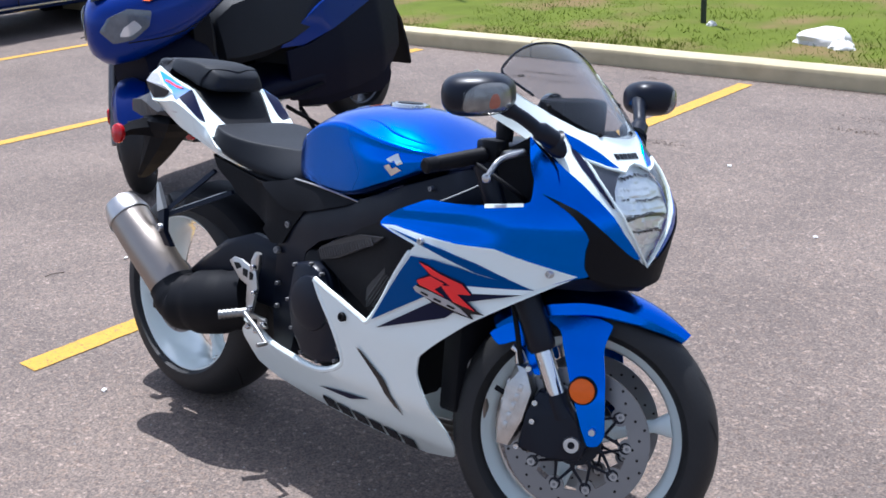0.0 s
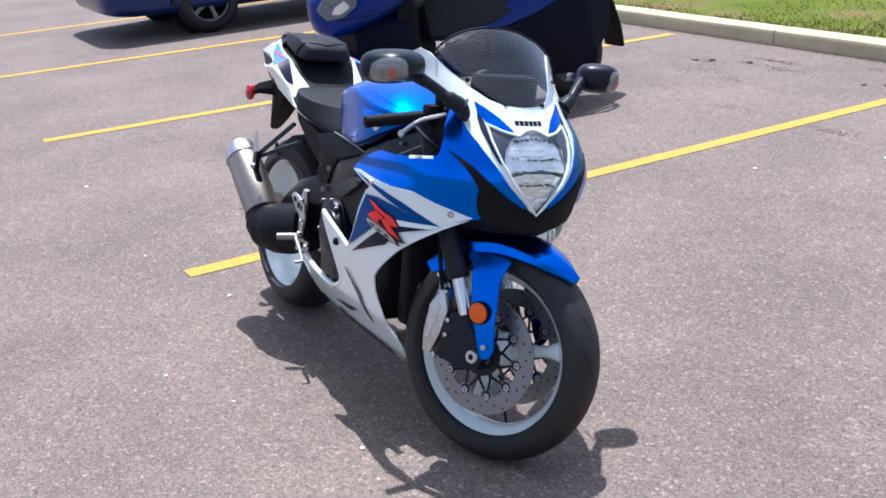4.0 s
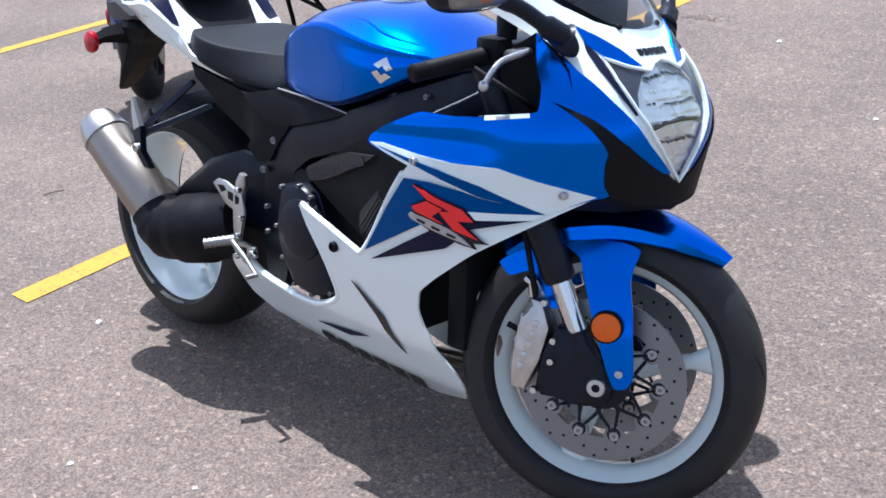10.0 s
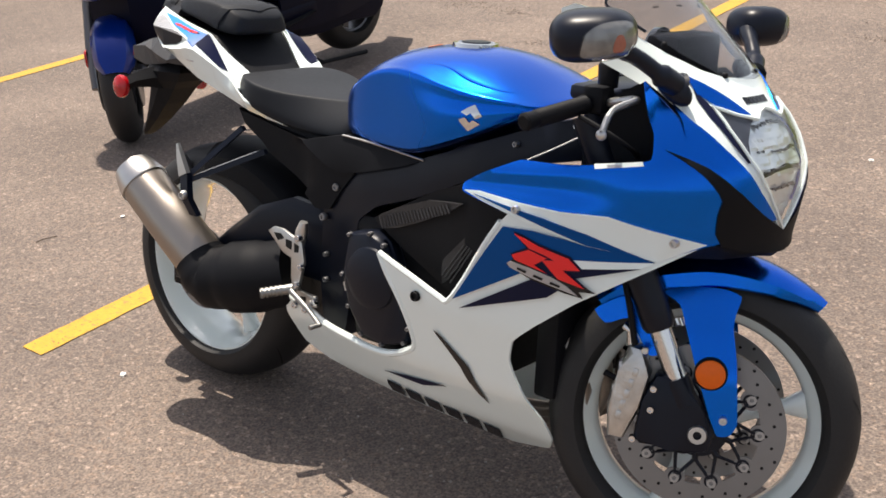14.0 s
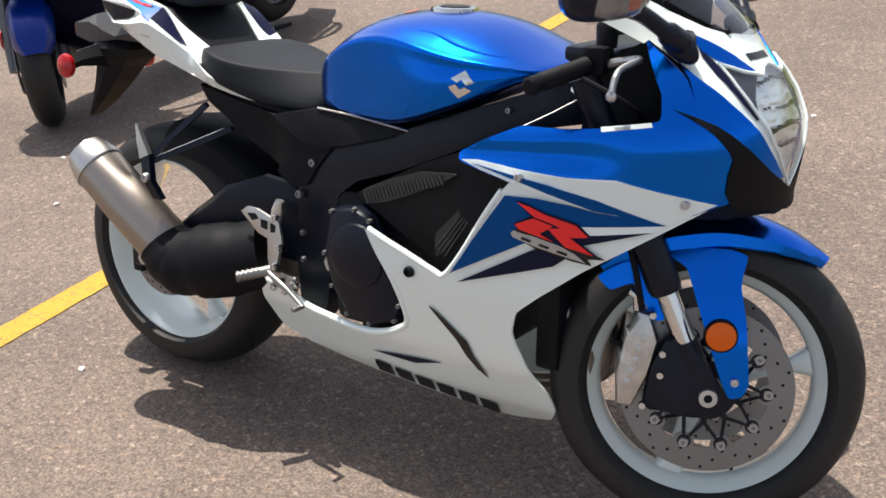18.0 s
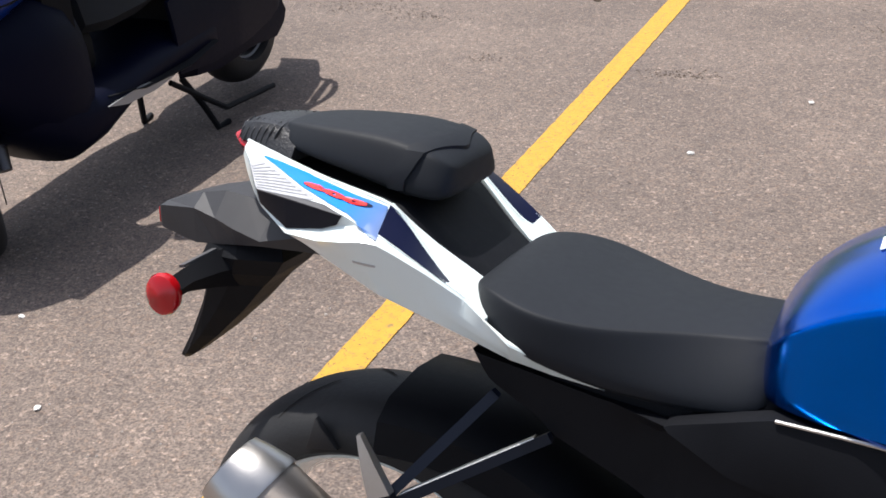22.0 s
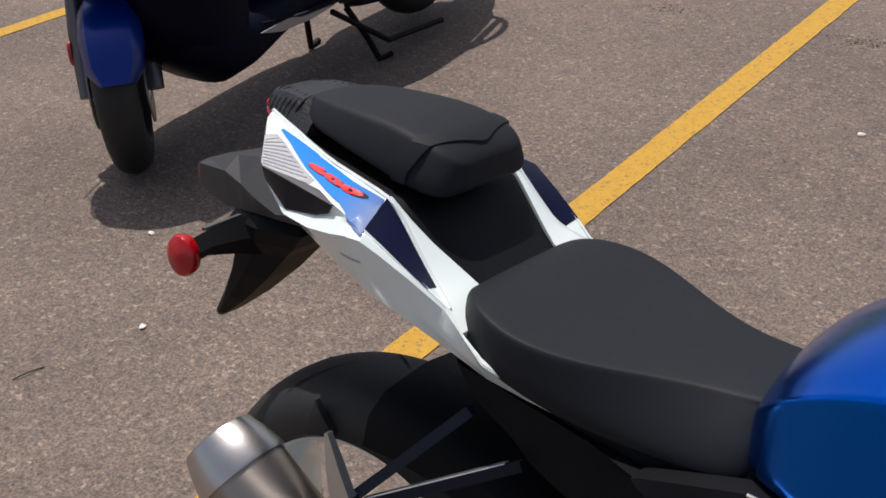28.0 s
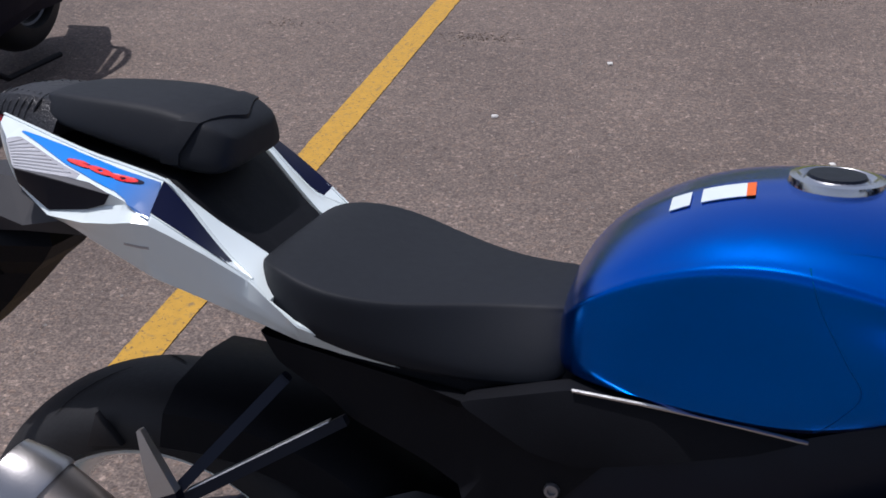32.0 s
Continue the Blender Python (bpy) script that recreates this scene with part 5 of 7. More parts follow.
    for x, z, w, xi, zi, wi in ((0.052, 0.9015, 0.117, 0.054, 0.900, 0.114), (0.076, 0.8805, 0.121, 0.080, 0.877, 0.109), (0.102, 0.852, 0.126, 0.105, 0.855, 0.101), (0.13, 0.825, 0.131, 0.130, 0.835, 0.091), (0.148, 0.816, 0.138, 0.152, 0.818, 0.083), (0.165, 0.807, 0.148, 0.172, 0.805, 0.080), (0.19, 0.790, 0.156, 0.190, 0.788, 0.080)):
        mx, mz, mw = (x + xi) / 2, (z + zi) / 2 + 0.002, (w + wi) / 2
        loops.append([(x, s * w, z), (mx, s * mw, mz), (xi, s * wi, zi), (xi, s * wi, zi - 0.006), (mx, s * mw, mz - 0.006), (x, s * (w - 0.002), z - 0.006)])
    rings(bm, loops)
    part("inner_lip", bm, M_WHITE, t_ob, "white band beside the seats")
    tflat("slot", [(0.027, 0.8395), (0.058, 0.8385)], [(0.027, 0.8425), (0.058, 0.8415)], M_SILVER, "narrow slot", 0.0008)
part("tail_lamp", loft2([(-0.228, 0.022, 0.034, 0.928, 0.949, 0.002), (-0.208, 0.042, 0.052, 0.906, 0.946, 0.002), (-0.182, 0.056, 0.062, 0.890, 0.940, 0.002), (-0.165, 0.06, 0.066, 0.886, 0.930, 0.002)]), M_REDLENS, bike, "red tail lamp")
part("tail_cover", loft2([(-0.175, 0.05, 0.062, 0.880, 0.932, 0.003), (-0.13, 0.085, 0.085, 0.862, 0.925, 0.003), (-0.04, 0.12, 0.100, 0.825, 0.915, 0.003), (0.03, 0.12, 0.108, 0.795, 0.903, 0.003), (0.056, 0.12, 0.112, 0.785, 0.898, 0.004), (0.08, 0.12, 0.107, 0.775, 0.876, 0.004), (0.105, 0.12, 0.099, 0.768, 0.853, 0.004), (0.13, 0.12, 0.089, 0.762, 0.833, 0.003), (0.17, 0.12, 0.082, 0.752, 0.802, 0.003), (0.3, 0.105, 0.09, 0.705, 0.735, 0.003)], crisp=True), M_BLACK, bike, "matt black tail cover")


# plate bracket with reflectors at the back
def plate(poly, y, thick, bevel=0.004):
    """A flat cut plate in the x-z plane about depth y."""
    bm = bmesh.new()
    a = [bm.verts.new((x, y - thick / 2, z)) for x, z in poly]
    b = [bm.verts.new((x, y + thick / 2, z)) for x, z in poly]
    fa, fb = bm.faces.new(a), bm.faces.new(b[::-1])
    n = len(poly)
    for i in range(n):
        bm.faces.new((a[i], b[i], b[(i + 1) % n], a[(i + 1) % n]))
    if bevel:
        bmesh.ops.bevel(bm, geom=[e for e in bm.edges if abs(e.verts[0].co.y - e.verts[1].co.y) < 1e-6], offset=bevel, segments=2, profile=0.5, affect="EDGES")
    bmesh.ops.triangulate(bm, faces=[f for f in bm.faces if len(f.verts) > 4])
    return bm


bm = bmesh.new()
rings(bm, [[(x, -w, zs), (x, -w * 0.5, zt), (x, w * 0.5, zt), (x, w, zs), (x, wb, zb), (x, -wb, zb)] for x, w, zt, zs, wb, zb in ((-0.04, 0.07, 0.875, 0.835, 0.06, 0.80), (-0.10, 0.078, 0.868, 0.828, 0.07, 0.806), (-0.165, 0.082, 0.856, 0.815, 0.080, 0.808), (-0.215, 0.072, 0.861, 0.824, 0.064, 0.799), (-0.25, 0.062, 0.864, 0.832, 0.058, 0.794), (-0.292, 0.052, 0.856, 0.839, 0.051, 0.789), (-0.362, 0.036, 0.834, 0.831, 0.034, 0.798), (-0.366, 0.033, 0.830, 0.828, 0.032, 0.800))])
bracket = part("plate_bracket", bm, M_TRIMGREY2, bike, "black licence plate bracket", smooth=False)
bm = bmesh.new()
box(bm, (-0.368, 0, 0.815), (0.005, 0.062, 0.024), 0.002)
part("plate_lamp", bm, M_REDLENS, bracket, "thin red rear reflector")
bm = bmesh.new()
rings(bm, [[(xr, -w * 0.6, z), (xr + 0.012, -w * 0.92, z), ((xr + xf) / 2, -w, z), (xf, -w * 0.75, z), (xf, w * 0.75, z), ((xr + xf) / 2, w, z), (xr + 0.012, w * 0.92, z), (xr, w * 0.6, z)] for z, xr, xf, w in ((0.803, -0.276, -0.16, 0.052), (0.780, -0.284, -0.148, 0.070), (0.755, -0.286, -0.168, 0.062), (0.734, -0.290, -0.192, 0.050), (0.69, -0.306, -0.232, 0.044), (0.64, -0.332, -0.285, 0.034), (0.600, -0.358, -0.335, 0.022), (0.590, -0.366, -0.350, 0.012))])
part("plate_tongue", bm, M_BLACK, bracket, "black plastic tongue", smooth=False)
for s in (-1, 1):
    bm = bmesh.new()
    rings(bm, [[(x, s * y, z - h), (x - 0.012, s * (y - 0.004), z), (x, s * y, z + h), (x + 0.014, s * (y + 0.004), z)] for x, y, z, h in ((-0.215, 0.03, 0.762, 0.032), (-0.245, 0.07, 0.762, 0.026), (-0.27, 0.105, 0.754, 0.018), (-0.284, 0.124, 0.742, 0.018))])
    part("signal_stalk", bm, M_BLACK, bracket, "black stalk")
    bm = bmesh.new()
    rings(bm, [[(x - 0.005, s * y, z + 0.002), (x + 0.004, s * (y + 0.001), z + 0.004), (x + 0.004, s * (y + 0.001), z), (x - 0.005, s * y, z - 0.002)] for x, y, z in ((-0.252, 0.062, 0.786), (-0.276, 0.105, 0.771))])
    part("stalk_rib", bm, M_TRIMGREY, bracket, "light grey rib")
    bm = bmesh.new()
    lathe(bm, [(0.0, -0.010), (0.016, -0.008), (0.024, -0.003), (0.0262, 0.003), (0.024, 0.012), (0.0, 0.014)], 28, closed=False)
    part("reflector", bm, M_REDLENS, bracket, "round red reflector", m=Matrix.Translation((-0.29, s * 0.134, 0.738)) @ Matrix.Rotation(radians(s * -4), 4, "Z") @ Matrix.Diagonal((1, 1, 1.16, 1)) @ (Matrix.Identity(4) if s < 0 else Matrix.Rotation(math.pi, 4, "Z")))

# folded peg and hook on the far side, and a small fin behind the silencer
far_peg = part("far_peg", plate([(0.070, 0.656), (0.082, 0.662), (0.131, 0.634), (0.122, 0.600), (0.106, 0.612)], 0.135, 0.006, 0.001), M_ALU, bike, "folded aluminium passenger peg")
bm = bmesh.new()
for k in range(9):
    rod(bm, (0.064 + 0.0048 * k, 0.124, 0.656 - 0.0057 * k), (0.064 + 0.0048 * k, 0.146, 0.656 - 0.0057 * k), 0.0022, 6)
part("serration", bm, M_ALU, far_peg, "serrated edge")
bm = bmesh.new()
tube(bm, curve([(0.062, 0.132, 0.614), (0.070, 0.132, 0.626), (0.084, 0.132, 0.618), (0.094, 0.132, 0.600), (0.125, 0.130, 0.594)], 4), 0.004, 7)
part("hook", bm, M_SATIN, far_peg, "black hook")
bm = bmesh.new()
rod(bm, (0.118, 0.130, 0.597), (0.20, 0.122, 0.69), 0.009, 8)
part("peg_strut", bm, M_SATIN, far_peg, "black hanger strut")
part("heat_fin", plate([(-0.073, 0.588), (-0.040, 0.548), (-0.090, 0.540)], -0.10, 0.012, 0.002), M_GREYPLASTIC, bike, "dark grey fin behind the silencer")

# silencer
axis0, axis1 = Vector((0.112, -0.206, 0.371)), Vector((-0.087, -0.217, 0.526))
d = (axis1 - axis0).normalized()
bm = bmesh.new()
tube(bm, [axis0, axis0 + d * 0.008, axis0 + d * 0.15, axis1], [0.058, 0.061, 0.061, 0.0585], 40)
muff = part("muffler", bm, M_STEEL, bike, "brushed titanium silencer")
bm = bmesh.new()
tube(bm, [axis1 - d * 0.002, axis1 + d * 0.003, axis1 + d * 0.035, axis1 + d * 0.056, axis1 + d * 0.058, axis1 + d * 0.05], [0.062, 0.0625, 0.055, 0.048, 0.042, 0.040], 40)
part("muffler_cap", bm, M_CAPSTEEL, muff, "polished silencer end cap")
bm = bmesh.new()
tube(bm, [axis1 + d * 0.049, axis1 + d * 0.051], [0.040, 0.040], 24)
part("outlet", bm, M_GROOVE, muff, "dark outlet")
bm = bmesh.new()
tube(bm, curve([axis0 + d * 0.006, axis0 - d * 0.05, (0.205, -0.193, 0.345), (0.29, -0.172, 0.362), (0.37, -0.14, 0.385)], 5), [0.0655] * 3 + [0.071] * 3 + [0.078] * 5 + [0.086] * 5 + [0.08] * 5, 28)
part("silencer_shroud", bm, M_BLACK, bike, "black silencer shroud")
for a, b in (((0.205, -0.150, 0.70), (0.10, -0.232, 0.577)), ((0.27, -0.140, 0.652), (0.102, -0.232, 0.568))):
    bm = bmesh.new()
    a, b = Vector(a), Vector(b)
    n = Vector((0, 1, 0)).cross(b - a).normalized() * 0.0065
    w = Vector((0, 0.005, 0))
    rings(bm, [[p + n - w, p + n * 0.8 + w, p - n * 0.8 + w, p - n - w] for p in (a, a.lerp(b, 0.5), b)])
    strut = part("peg_strut", bm, M_SATIN, bike, "black footrest hanger strut")
    # the second strut carries a thin bright strip on its upper edge
    if a.x > 0.25:
        bm = bmesh.new()
        up = -n if n.z < 0 else n
        rings(bm, [[p + up * 1.05 - w, p + up * 1.25 - w * 0.8, p + up * 1.25 + w * 0.8, p + up * 1.05 + w] for p in (a.lerp(b, 0.08), a.lerp(b, 0.9))])
        part("bright_edge", bm, M_ALU, strut, "bright strip on the upper edge")
bm = bmesh.new()
rings(bm, [[p + Vector((-0.013, -0.008, 0)), p + Vector((-0.013, 0.008, 0)), p + Vector((0.013, 0.008, 0)), p + Vector((0.013, -0.008, 0))] for p in (Vector((0.098, -0.235, 0.59)), Vector((0.104, -0.24, 0.565)), Vector((0.112, -0.245, 0.53)), Vector((0.13, -0.235, 0.49)))])
hanger = part("peg_bracket", bm, M_SATIN, bike, "black footrest bracket")
bolt((0.111, -0.256, 0.539), 0.011, hanger, M_ALU)
bm = bmesh.new()
p0, p1 = Vector((0.097, -0.24, 0.583)), Vector((0.067, -0.232, 0.653))
e = Vector((0.026, 0, 0.012))
rings(bm, [[p0 - e * 0.5 + Vector((0, -0.006, 0)), p0 + e * 0.6 + Vector((0, -0.006, 0)), p0 + e * 0.6 + Vector((0, 0.006, 0)), p0 - e * 0.5 + Vector((0, 0.006, 0))], [p0.lerp(p1, 0.5) - e * 0.35 + Vector((0, -0.006, 0)), p0.lerp(p1, 0.5) + e * 0.35 + Vector((0, -0.006, 0)), p0.lerp(p1, 0.5) + e * 0.35 + Vector((0, 0.006, 0)), p0.lerp(p1, 0.5) - e * 0.35 + Vector((0, 0.006, 0))], [p1 - e * 0.1 + Vector((0, -0.004, 0)), p1 + e * 0.1 + Vector((0, -0.004, 0)), p1 + e * 0.1 + Vector((0, 0.004, 0)), p1 - e * 0.1 + Vector((0, 0.004, 0))]])
part("folded_peg", bm, M_ALU, hanger, "folded aluminium passenger peg")

# frame and subframe covers
FRAME = [(0.455, 0.555), (0.485, 0.625), (0.53, 0.65), (0.6, 0.665), (0.716, 0.698), (0.9, 0.768), (1.05, 0.825), (1.13, 0.84), (1.13, 0.76), (0.98, 0.735), (0.86, 0.68), (0.74, 0.628), (0.63, 0.59), (0.575, 0.55), (0.56, 0.45), (0.54, 0.30), (0.525, 0.26), (0.46, 0.262), (0.445, 0.4)]


def spar(s):
    def surf(x, z, dd):
        y = lerp_table([(0.45, 0.135), (0.6, 0.152), (0.9, 0.165), (1.05, 0.13), (1.13, 0.08)], x) - 0.25 * max(0, z - lerp_table([(0.45, 0.6), (0.72, 0.665), (1.05, 0.79)], x))
        return (x, s * (y - dd), z)
    return panel(FRAME, surf, 0.05, 0.03, 0.0)


for s in (-1, 1):
    fr = part("frame_spar", spar(s), M_SATIN, bike, "satin black aluminium frame spar")
    for x, z, r in ((0.505, 0.609, 0.009), (0.466, 0.535, 0.009), (0.475, 0.45, 0.006), (0.475, 0.39, 0.006), (0.98, 0.775, 0.006)):
        bolt((x, s * (0.147 if x < 0.6 else 0.150), z), r, fr, M_GREYBOLT)
    bm = bmesh.new()
    lathe(bm, [(0.012, -0.012), (0.02, -0.012), (0.026, -0.004), (0.026, 0.01)], 8, closed=False)
    part("pivot_nut", bm, M_ALU, fr, "aluminium pivot nut", m=Matrix.Translation((0.575, s * 0.162, 0.405)) @ (Matrix.Identity(4) if s < 0 else Matrix.Rotation(math.pi, 4, "Z")))
    part("seat_cover_side", panel([(0.17, 0.735), (0.21, 0.728), (0.325, 0.706), (0.42, 0.695), (0.52, 0.70), (0.58, 0.69), (0.56, 0.65), (0.52, 0.605), (0.485, 0.555), (0.44, 0.549), (0.407, 0.579), (0.362, 0.607), (0.271, 0.648), (0.246, 0.671), (0.221, 0.684), (0.185, 0.705), (0.163, 0.742)], lambda x, z, dd, s=s: (x, s * (0.128 + 0.02 * (x > 0.4) - dd), z), 0.02, 0.04), M_BLACK, bike, "matt black subframe cover")
    part("tank_side_cover", panel([(0.40, 0.70), (0.52, 0.727), (0.62, 0.722), (0.755, 0.708), (0.70, 0.688), (0.60, 0.66), (0.53, 0.645), (0.48, 0.655)], lambda x, z, dd, s=s: (x, s * (0.158 - 0.4 * max(0, z - 0.69) - dd), z), 0.03, 0.04), M_BLACK, bike, "matt black tank side cover")
    # bright line added in place of the highlight on the cover's top edge
    bm = bmesh.new()
    tube(bm, curve([(0.52, s * 0.146, 0.7275), (0.62, s * 0.15, 0.7225), (0.755, s * 0.153, 0.709)], 4), 0.0022, 6)
    part("edge_highlight", bm, M_ALU, bike, "painted highlight on the side cover's upper edge")

# engine
bm = bmesh.new()
box(bm, (0.76, 0, 0.42), (0.40, 0.31, 0.30), 0.03)
engine = part("engine", bm, M_BLACK, bike, "black engine block")
bm = bmesh.new()
box(bm, (0.86, 0, 0.58), (0.26, 0.30, 0.16), 0.03)
part("cylinder_head", bm, M_BLACK, engine)
bm = bmesh.new()
box(bm, (0.72, 0, 0.255), (0.26, 0.2, 0.09), 0.02)
part("oil_pan", bm, M_BLACK, engine)
COVER = [(0.60, 0.535), (0.66, 0.548), (0.70, 0.53), (0.735, 0.46), (0.775, 0.36), (0.765, 0.325), (0.70, 0.305), (0.64, 0.315), (0.60, 0.37), (0.58, 0.44)]
part("clutch_cover", plate(COVER, -0.18, 0.06, 0.014), M_SATIN, engine, "satin black engine side cover")
bm = bmesh.new()
lathe(bm, [(0.0, -0.222), (0.05, -0.222), (0.066, -0.216), (0.072, -0.20)], 32, closed=False)
part("clutch_boss", bm, M_SATIN, engine, m=Matrix.Translation((0.67, 0, 0.45)))
for x, z in COVER[::1]:
    bolt((x * 0.97 + 0.67 * 0.03, -0.205, z * 0.97 + 0.43 * 0.03), 0.005, engine, M_GREYBOLT)
part("ram_air_duct", panel([(0.64, 0.57), (0.70, 0.60), (0.83, 0.665), (0.93, 0.705), (1.0, 0.685), (1.04, 0.64), (0.955, 0.50), (0.91, 0.455), (0.83, 0.49), (0.74, 0.525)], lambda x, z, dd: (x, -(0.175 + 0.05 * max(0, min(1, (x - 0.64) / 0.3)) - 0.06 * max(0, 0.56 - z) - dd), z), 0.02, 0.03), M_BLACK, bike, "matt black inner fairing panel")
M_TRIMRIB = mat("dark_grey_trim", (0.03, 0.03, 0.034), 0.45, vary=0.2)
part("ribbed_trim", panel([(0.672, 0.586), (0.74, 0.618), (0.83, 0.65), (0.925, 0.662), (0.89, 0.64), (0.80, 0.598), (0.74, 0.574), (0.685, 0.56)], lambda x, z, dd: (x, -(0.19 + 0.05 * max(0, min(1, (x - 0.64) / 0.3)) - dd), z), 0.008, 0.03), M_CARBON, bike, "ribbed textured black trim")
for k in range(22):
    t = k / 21
    bm = bmesh.new()
    p = Vector((0.682 + 0.20 * t, -(0.2 + 0.034 * t), 0.5865 + 0.066 * t))
    rod(bm, p, p + Vector((0.010, -0.001, -0.024 + 0.008 * t)), 0.002, 5)
    part("trim_rib", bm, M_TRIMRIB, bike)
for k in range(4):
    a, b = Vector((0.872 + 0.007 * k, -0.2245, 0.507 - 0.004 * k)), Vector((0.925 + 0.006 * k, -0.2245, 0.580 - 0.003 * k))
    bm = bmesh.new()
    rod(bm, a, b, 0.0018, 6)
    part("label_bar", bm, M_TRIMRIB, bike, "grey printed label bar")
part("vent_mesh", panel([(0.868, 0.535), (0.93, 0.60), (0.91, 0.53), (0.87, 0.485)], lambda x, z, dd: (x, -(0.222 - dd), z), 0.004, 0.03), M_CARBON, bike, "dark mesh vent")
bm = bmesh.new()
box(bm, (1.09, 0, 0.44), (0.05, 0.34, 0.30), 0.01)
rad = part("radiator", bm, M_BLACK, bike, "black radiator")
for k in range(4):
    bm = bmesh.new()
    y = -0.12 + 0.08 * k
    tube(bm, curve([(1.05, y, 0.44), (1.14, y, 0.36), (1.13, y * 0.9, 0.24), (1.0, y * 0.7, 0.16), (0.8, y * 0.3, 0.14)], 5), 0.018, 10)
    part("exhaust_header", bm, M_STEEL, bike, "heat-stained exhaust header")

# swingarm, hugger, rear brake
for s in (-1, 1):
    bm = bmesh.new()
    loops = []
    for x, z, h, w in ((0.52, 0.41, 0.08, 0.022), (0.44, 0.45, 0.088, 0.022), (0.34, 0.462, 0.092, 0.022), (0.24, 0.44, 0.078, 0.02), (0.14, 0.39, 0.055, 0.019), (0.08, 0.352, 0.044, 0.018), (-0.01, 0.308, 0.036, 0.018), (-0.065, 0.30, 0.028, 0.016)):
        y = s * lerp_table([(-0.06, 0.135), (0.2, 0.13), (0.5, 0.09)], x)
        loops.append([(x, y + w * math.copysign(abs(math.cos(a)) ** 0.6, math.cos(a)), z + h * math.copysign(abs(math.sin(a)) ** 0.6, math.sin(a))) for a in [2 * math.pi * (k + 0.5) / 16 for k in range(16)]])
    rings(bm, loops)
    arm = part("swingarm", bm, M_SATIN, bike, "black swingarm leg")
    bm = bmesh.new()
    lathe(bm, [(0.006, -0.016), (0.016, -0.016), (0.018, 0.0), (0.018, 0.01)], 6, closed=False)
    part("axle_nut", bm, M_ALU, arm, "axle nut", m=Matrix.Translation((-0.008, s * 0.158, 0.306)) @ (Matrix.Identity(4) if s < 0 else Matrix.Rotation(math.pi, 4, "Z")))
bm = bmesh.new()
box(bm, (-0.075, -0.118, 0.30), (0.035, 0.03, 0.10), 0.006)
part("rear_caliper", bm, M_BLACK, bike, "black rear brake caliper")


def hugger_mesh():
    bm = bmesh.new()
    loops = []
    for k in range(15):
        t = k / 14
        a = radians(84 - 62 * t)
        r = 0.332 + 0.09 * t ** 1.3
        c = Vector((REAR.x + r * math.cos(a), 0, REAR.z + r * math.sin(a)))
        o = Vector((math.cos(a), 0, math.sin(a)))
        w = 0.115 - 0.01 * t
        prof = [(-w, -0.075), (-w * 0.96, -0.03), (-w * 0.7, -0.006), (0, 0.004), (w * 0.7, -0.006), (w * 0.96, -0.03), (w, -0.075)]
        inner = [(y * 0.96, q - 0.004) for y, q in reversed(prof)]
        loops.append([c + o * q + Vector((0, y, 0)) for y, q in prof + inner])
    return rings(bm, loops)


part("rear_hugger", hugger_mesh(), M_BLACK, bike, "matt black rear mudguard hugger")

# rider footrest
heel = [(0.352, 0.492), (0.37, 0.505), (0.40, 0.505), (0.46, 0.485), (0.468, 0.44), (0.445, 0.37), (0.505, 0.37), (0.51, 0.345), (0.44, 0.335), (0.425, 0.40), (0.43, 0.445), (0.40, 0.45)]
rest = part("footrest_plate", plate(heel, -0.205, 0.008, 0.002), M_ALU, bike, "aluminium footrest plate with cut-outs")
for poly in ([(0.372, 0.492), (0.395, 0.494), (0.405, 0.484), (0.385, 0.476)], [(0.41, 0.484), (0.43, 0.482), (0.428, 0.462), (0.41, 0.466)], [(0.437, 0.48), (0.452, 0.476), (0.45, 0.46), (0.437, 0.458)], [(0.45, 0.36), (0.475, 0.362), (0.475, 0.345), (0.455, 0.344)]):
    part("cut_out", plate(poly, -0.2052, 0.0092, 0.0), M_GROOVE, rest, smooth=False)
for x, z in ((0.455, 0.495), (0.462, 0.43), (0.448, 0.385), (0.505, 0.358), (0.478, 0.335), (0.445, 0.338)):
    bolt((x, -0.214, z), 0.008, rest, M_CHROME)
bm = bmesh.new()
tube(bm, [(0.435, -0.20, 0.372), (0.412, -0.232, 0.368), (0.385, -0.262, 0.362)], [0.013, 0.011, 0.0095], 12)
for k in range(5):
    p = Vector((0.414, -0.229, 0.3685)).lerp(Vector((0.387, -0.26, 0.3625)), k / 4)
    dd = Vector((-0.035, -0.06, -0.005)).normalized()
    tube(bm, [p - dd * 0.003, p + dd * 0.003], 0.0125, 10)
part("foot_peg", bm, M_PEG, rest, "ribbed aluminium foot peg")
bm = bmesh.new()
tube(bm, curve([(0.440, -0.222, 0.372), (0.465, -0.226, 0.362), (0.504, -0.232, 0.346), (0.549, -0.24, 0.322)], 4), [0.0065] * 8 + [0.005] * 5, 10)
rod(bm, (0.547, -0.235, 0.322), (0.54, -0.262, 0.319), 0.0055, 10)
part("brake_pedal", bm, M_PEG, rest, "aluminium brake pedal")
bm = bmesh.new()
tube(bm, [(0.435, -0.195, 0.46), (0.452, -0.2, 0.51), (0.458, -0.2, 0.53)], [0.012, 0.014, 0.009], 10)
part("brake_cylinder", bm, M_ALU, rest, "rear brake cylinder")
bm = bmesh.new()
tube(bm, [(0.47, 0.15, 0.30), (0.52, 0.215, 0.19), (0.555, 0.262, 0.10), (0.548, 0.276, 0.062)], [0.014, 0.012, 0.011, 0.011], 10)
box(bm, (0.55, 0.282, 0.0585), (0.06, 0.035, 0.008), 0.003)
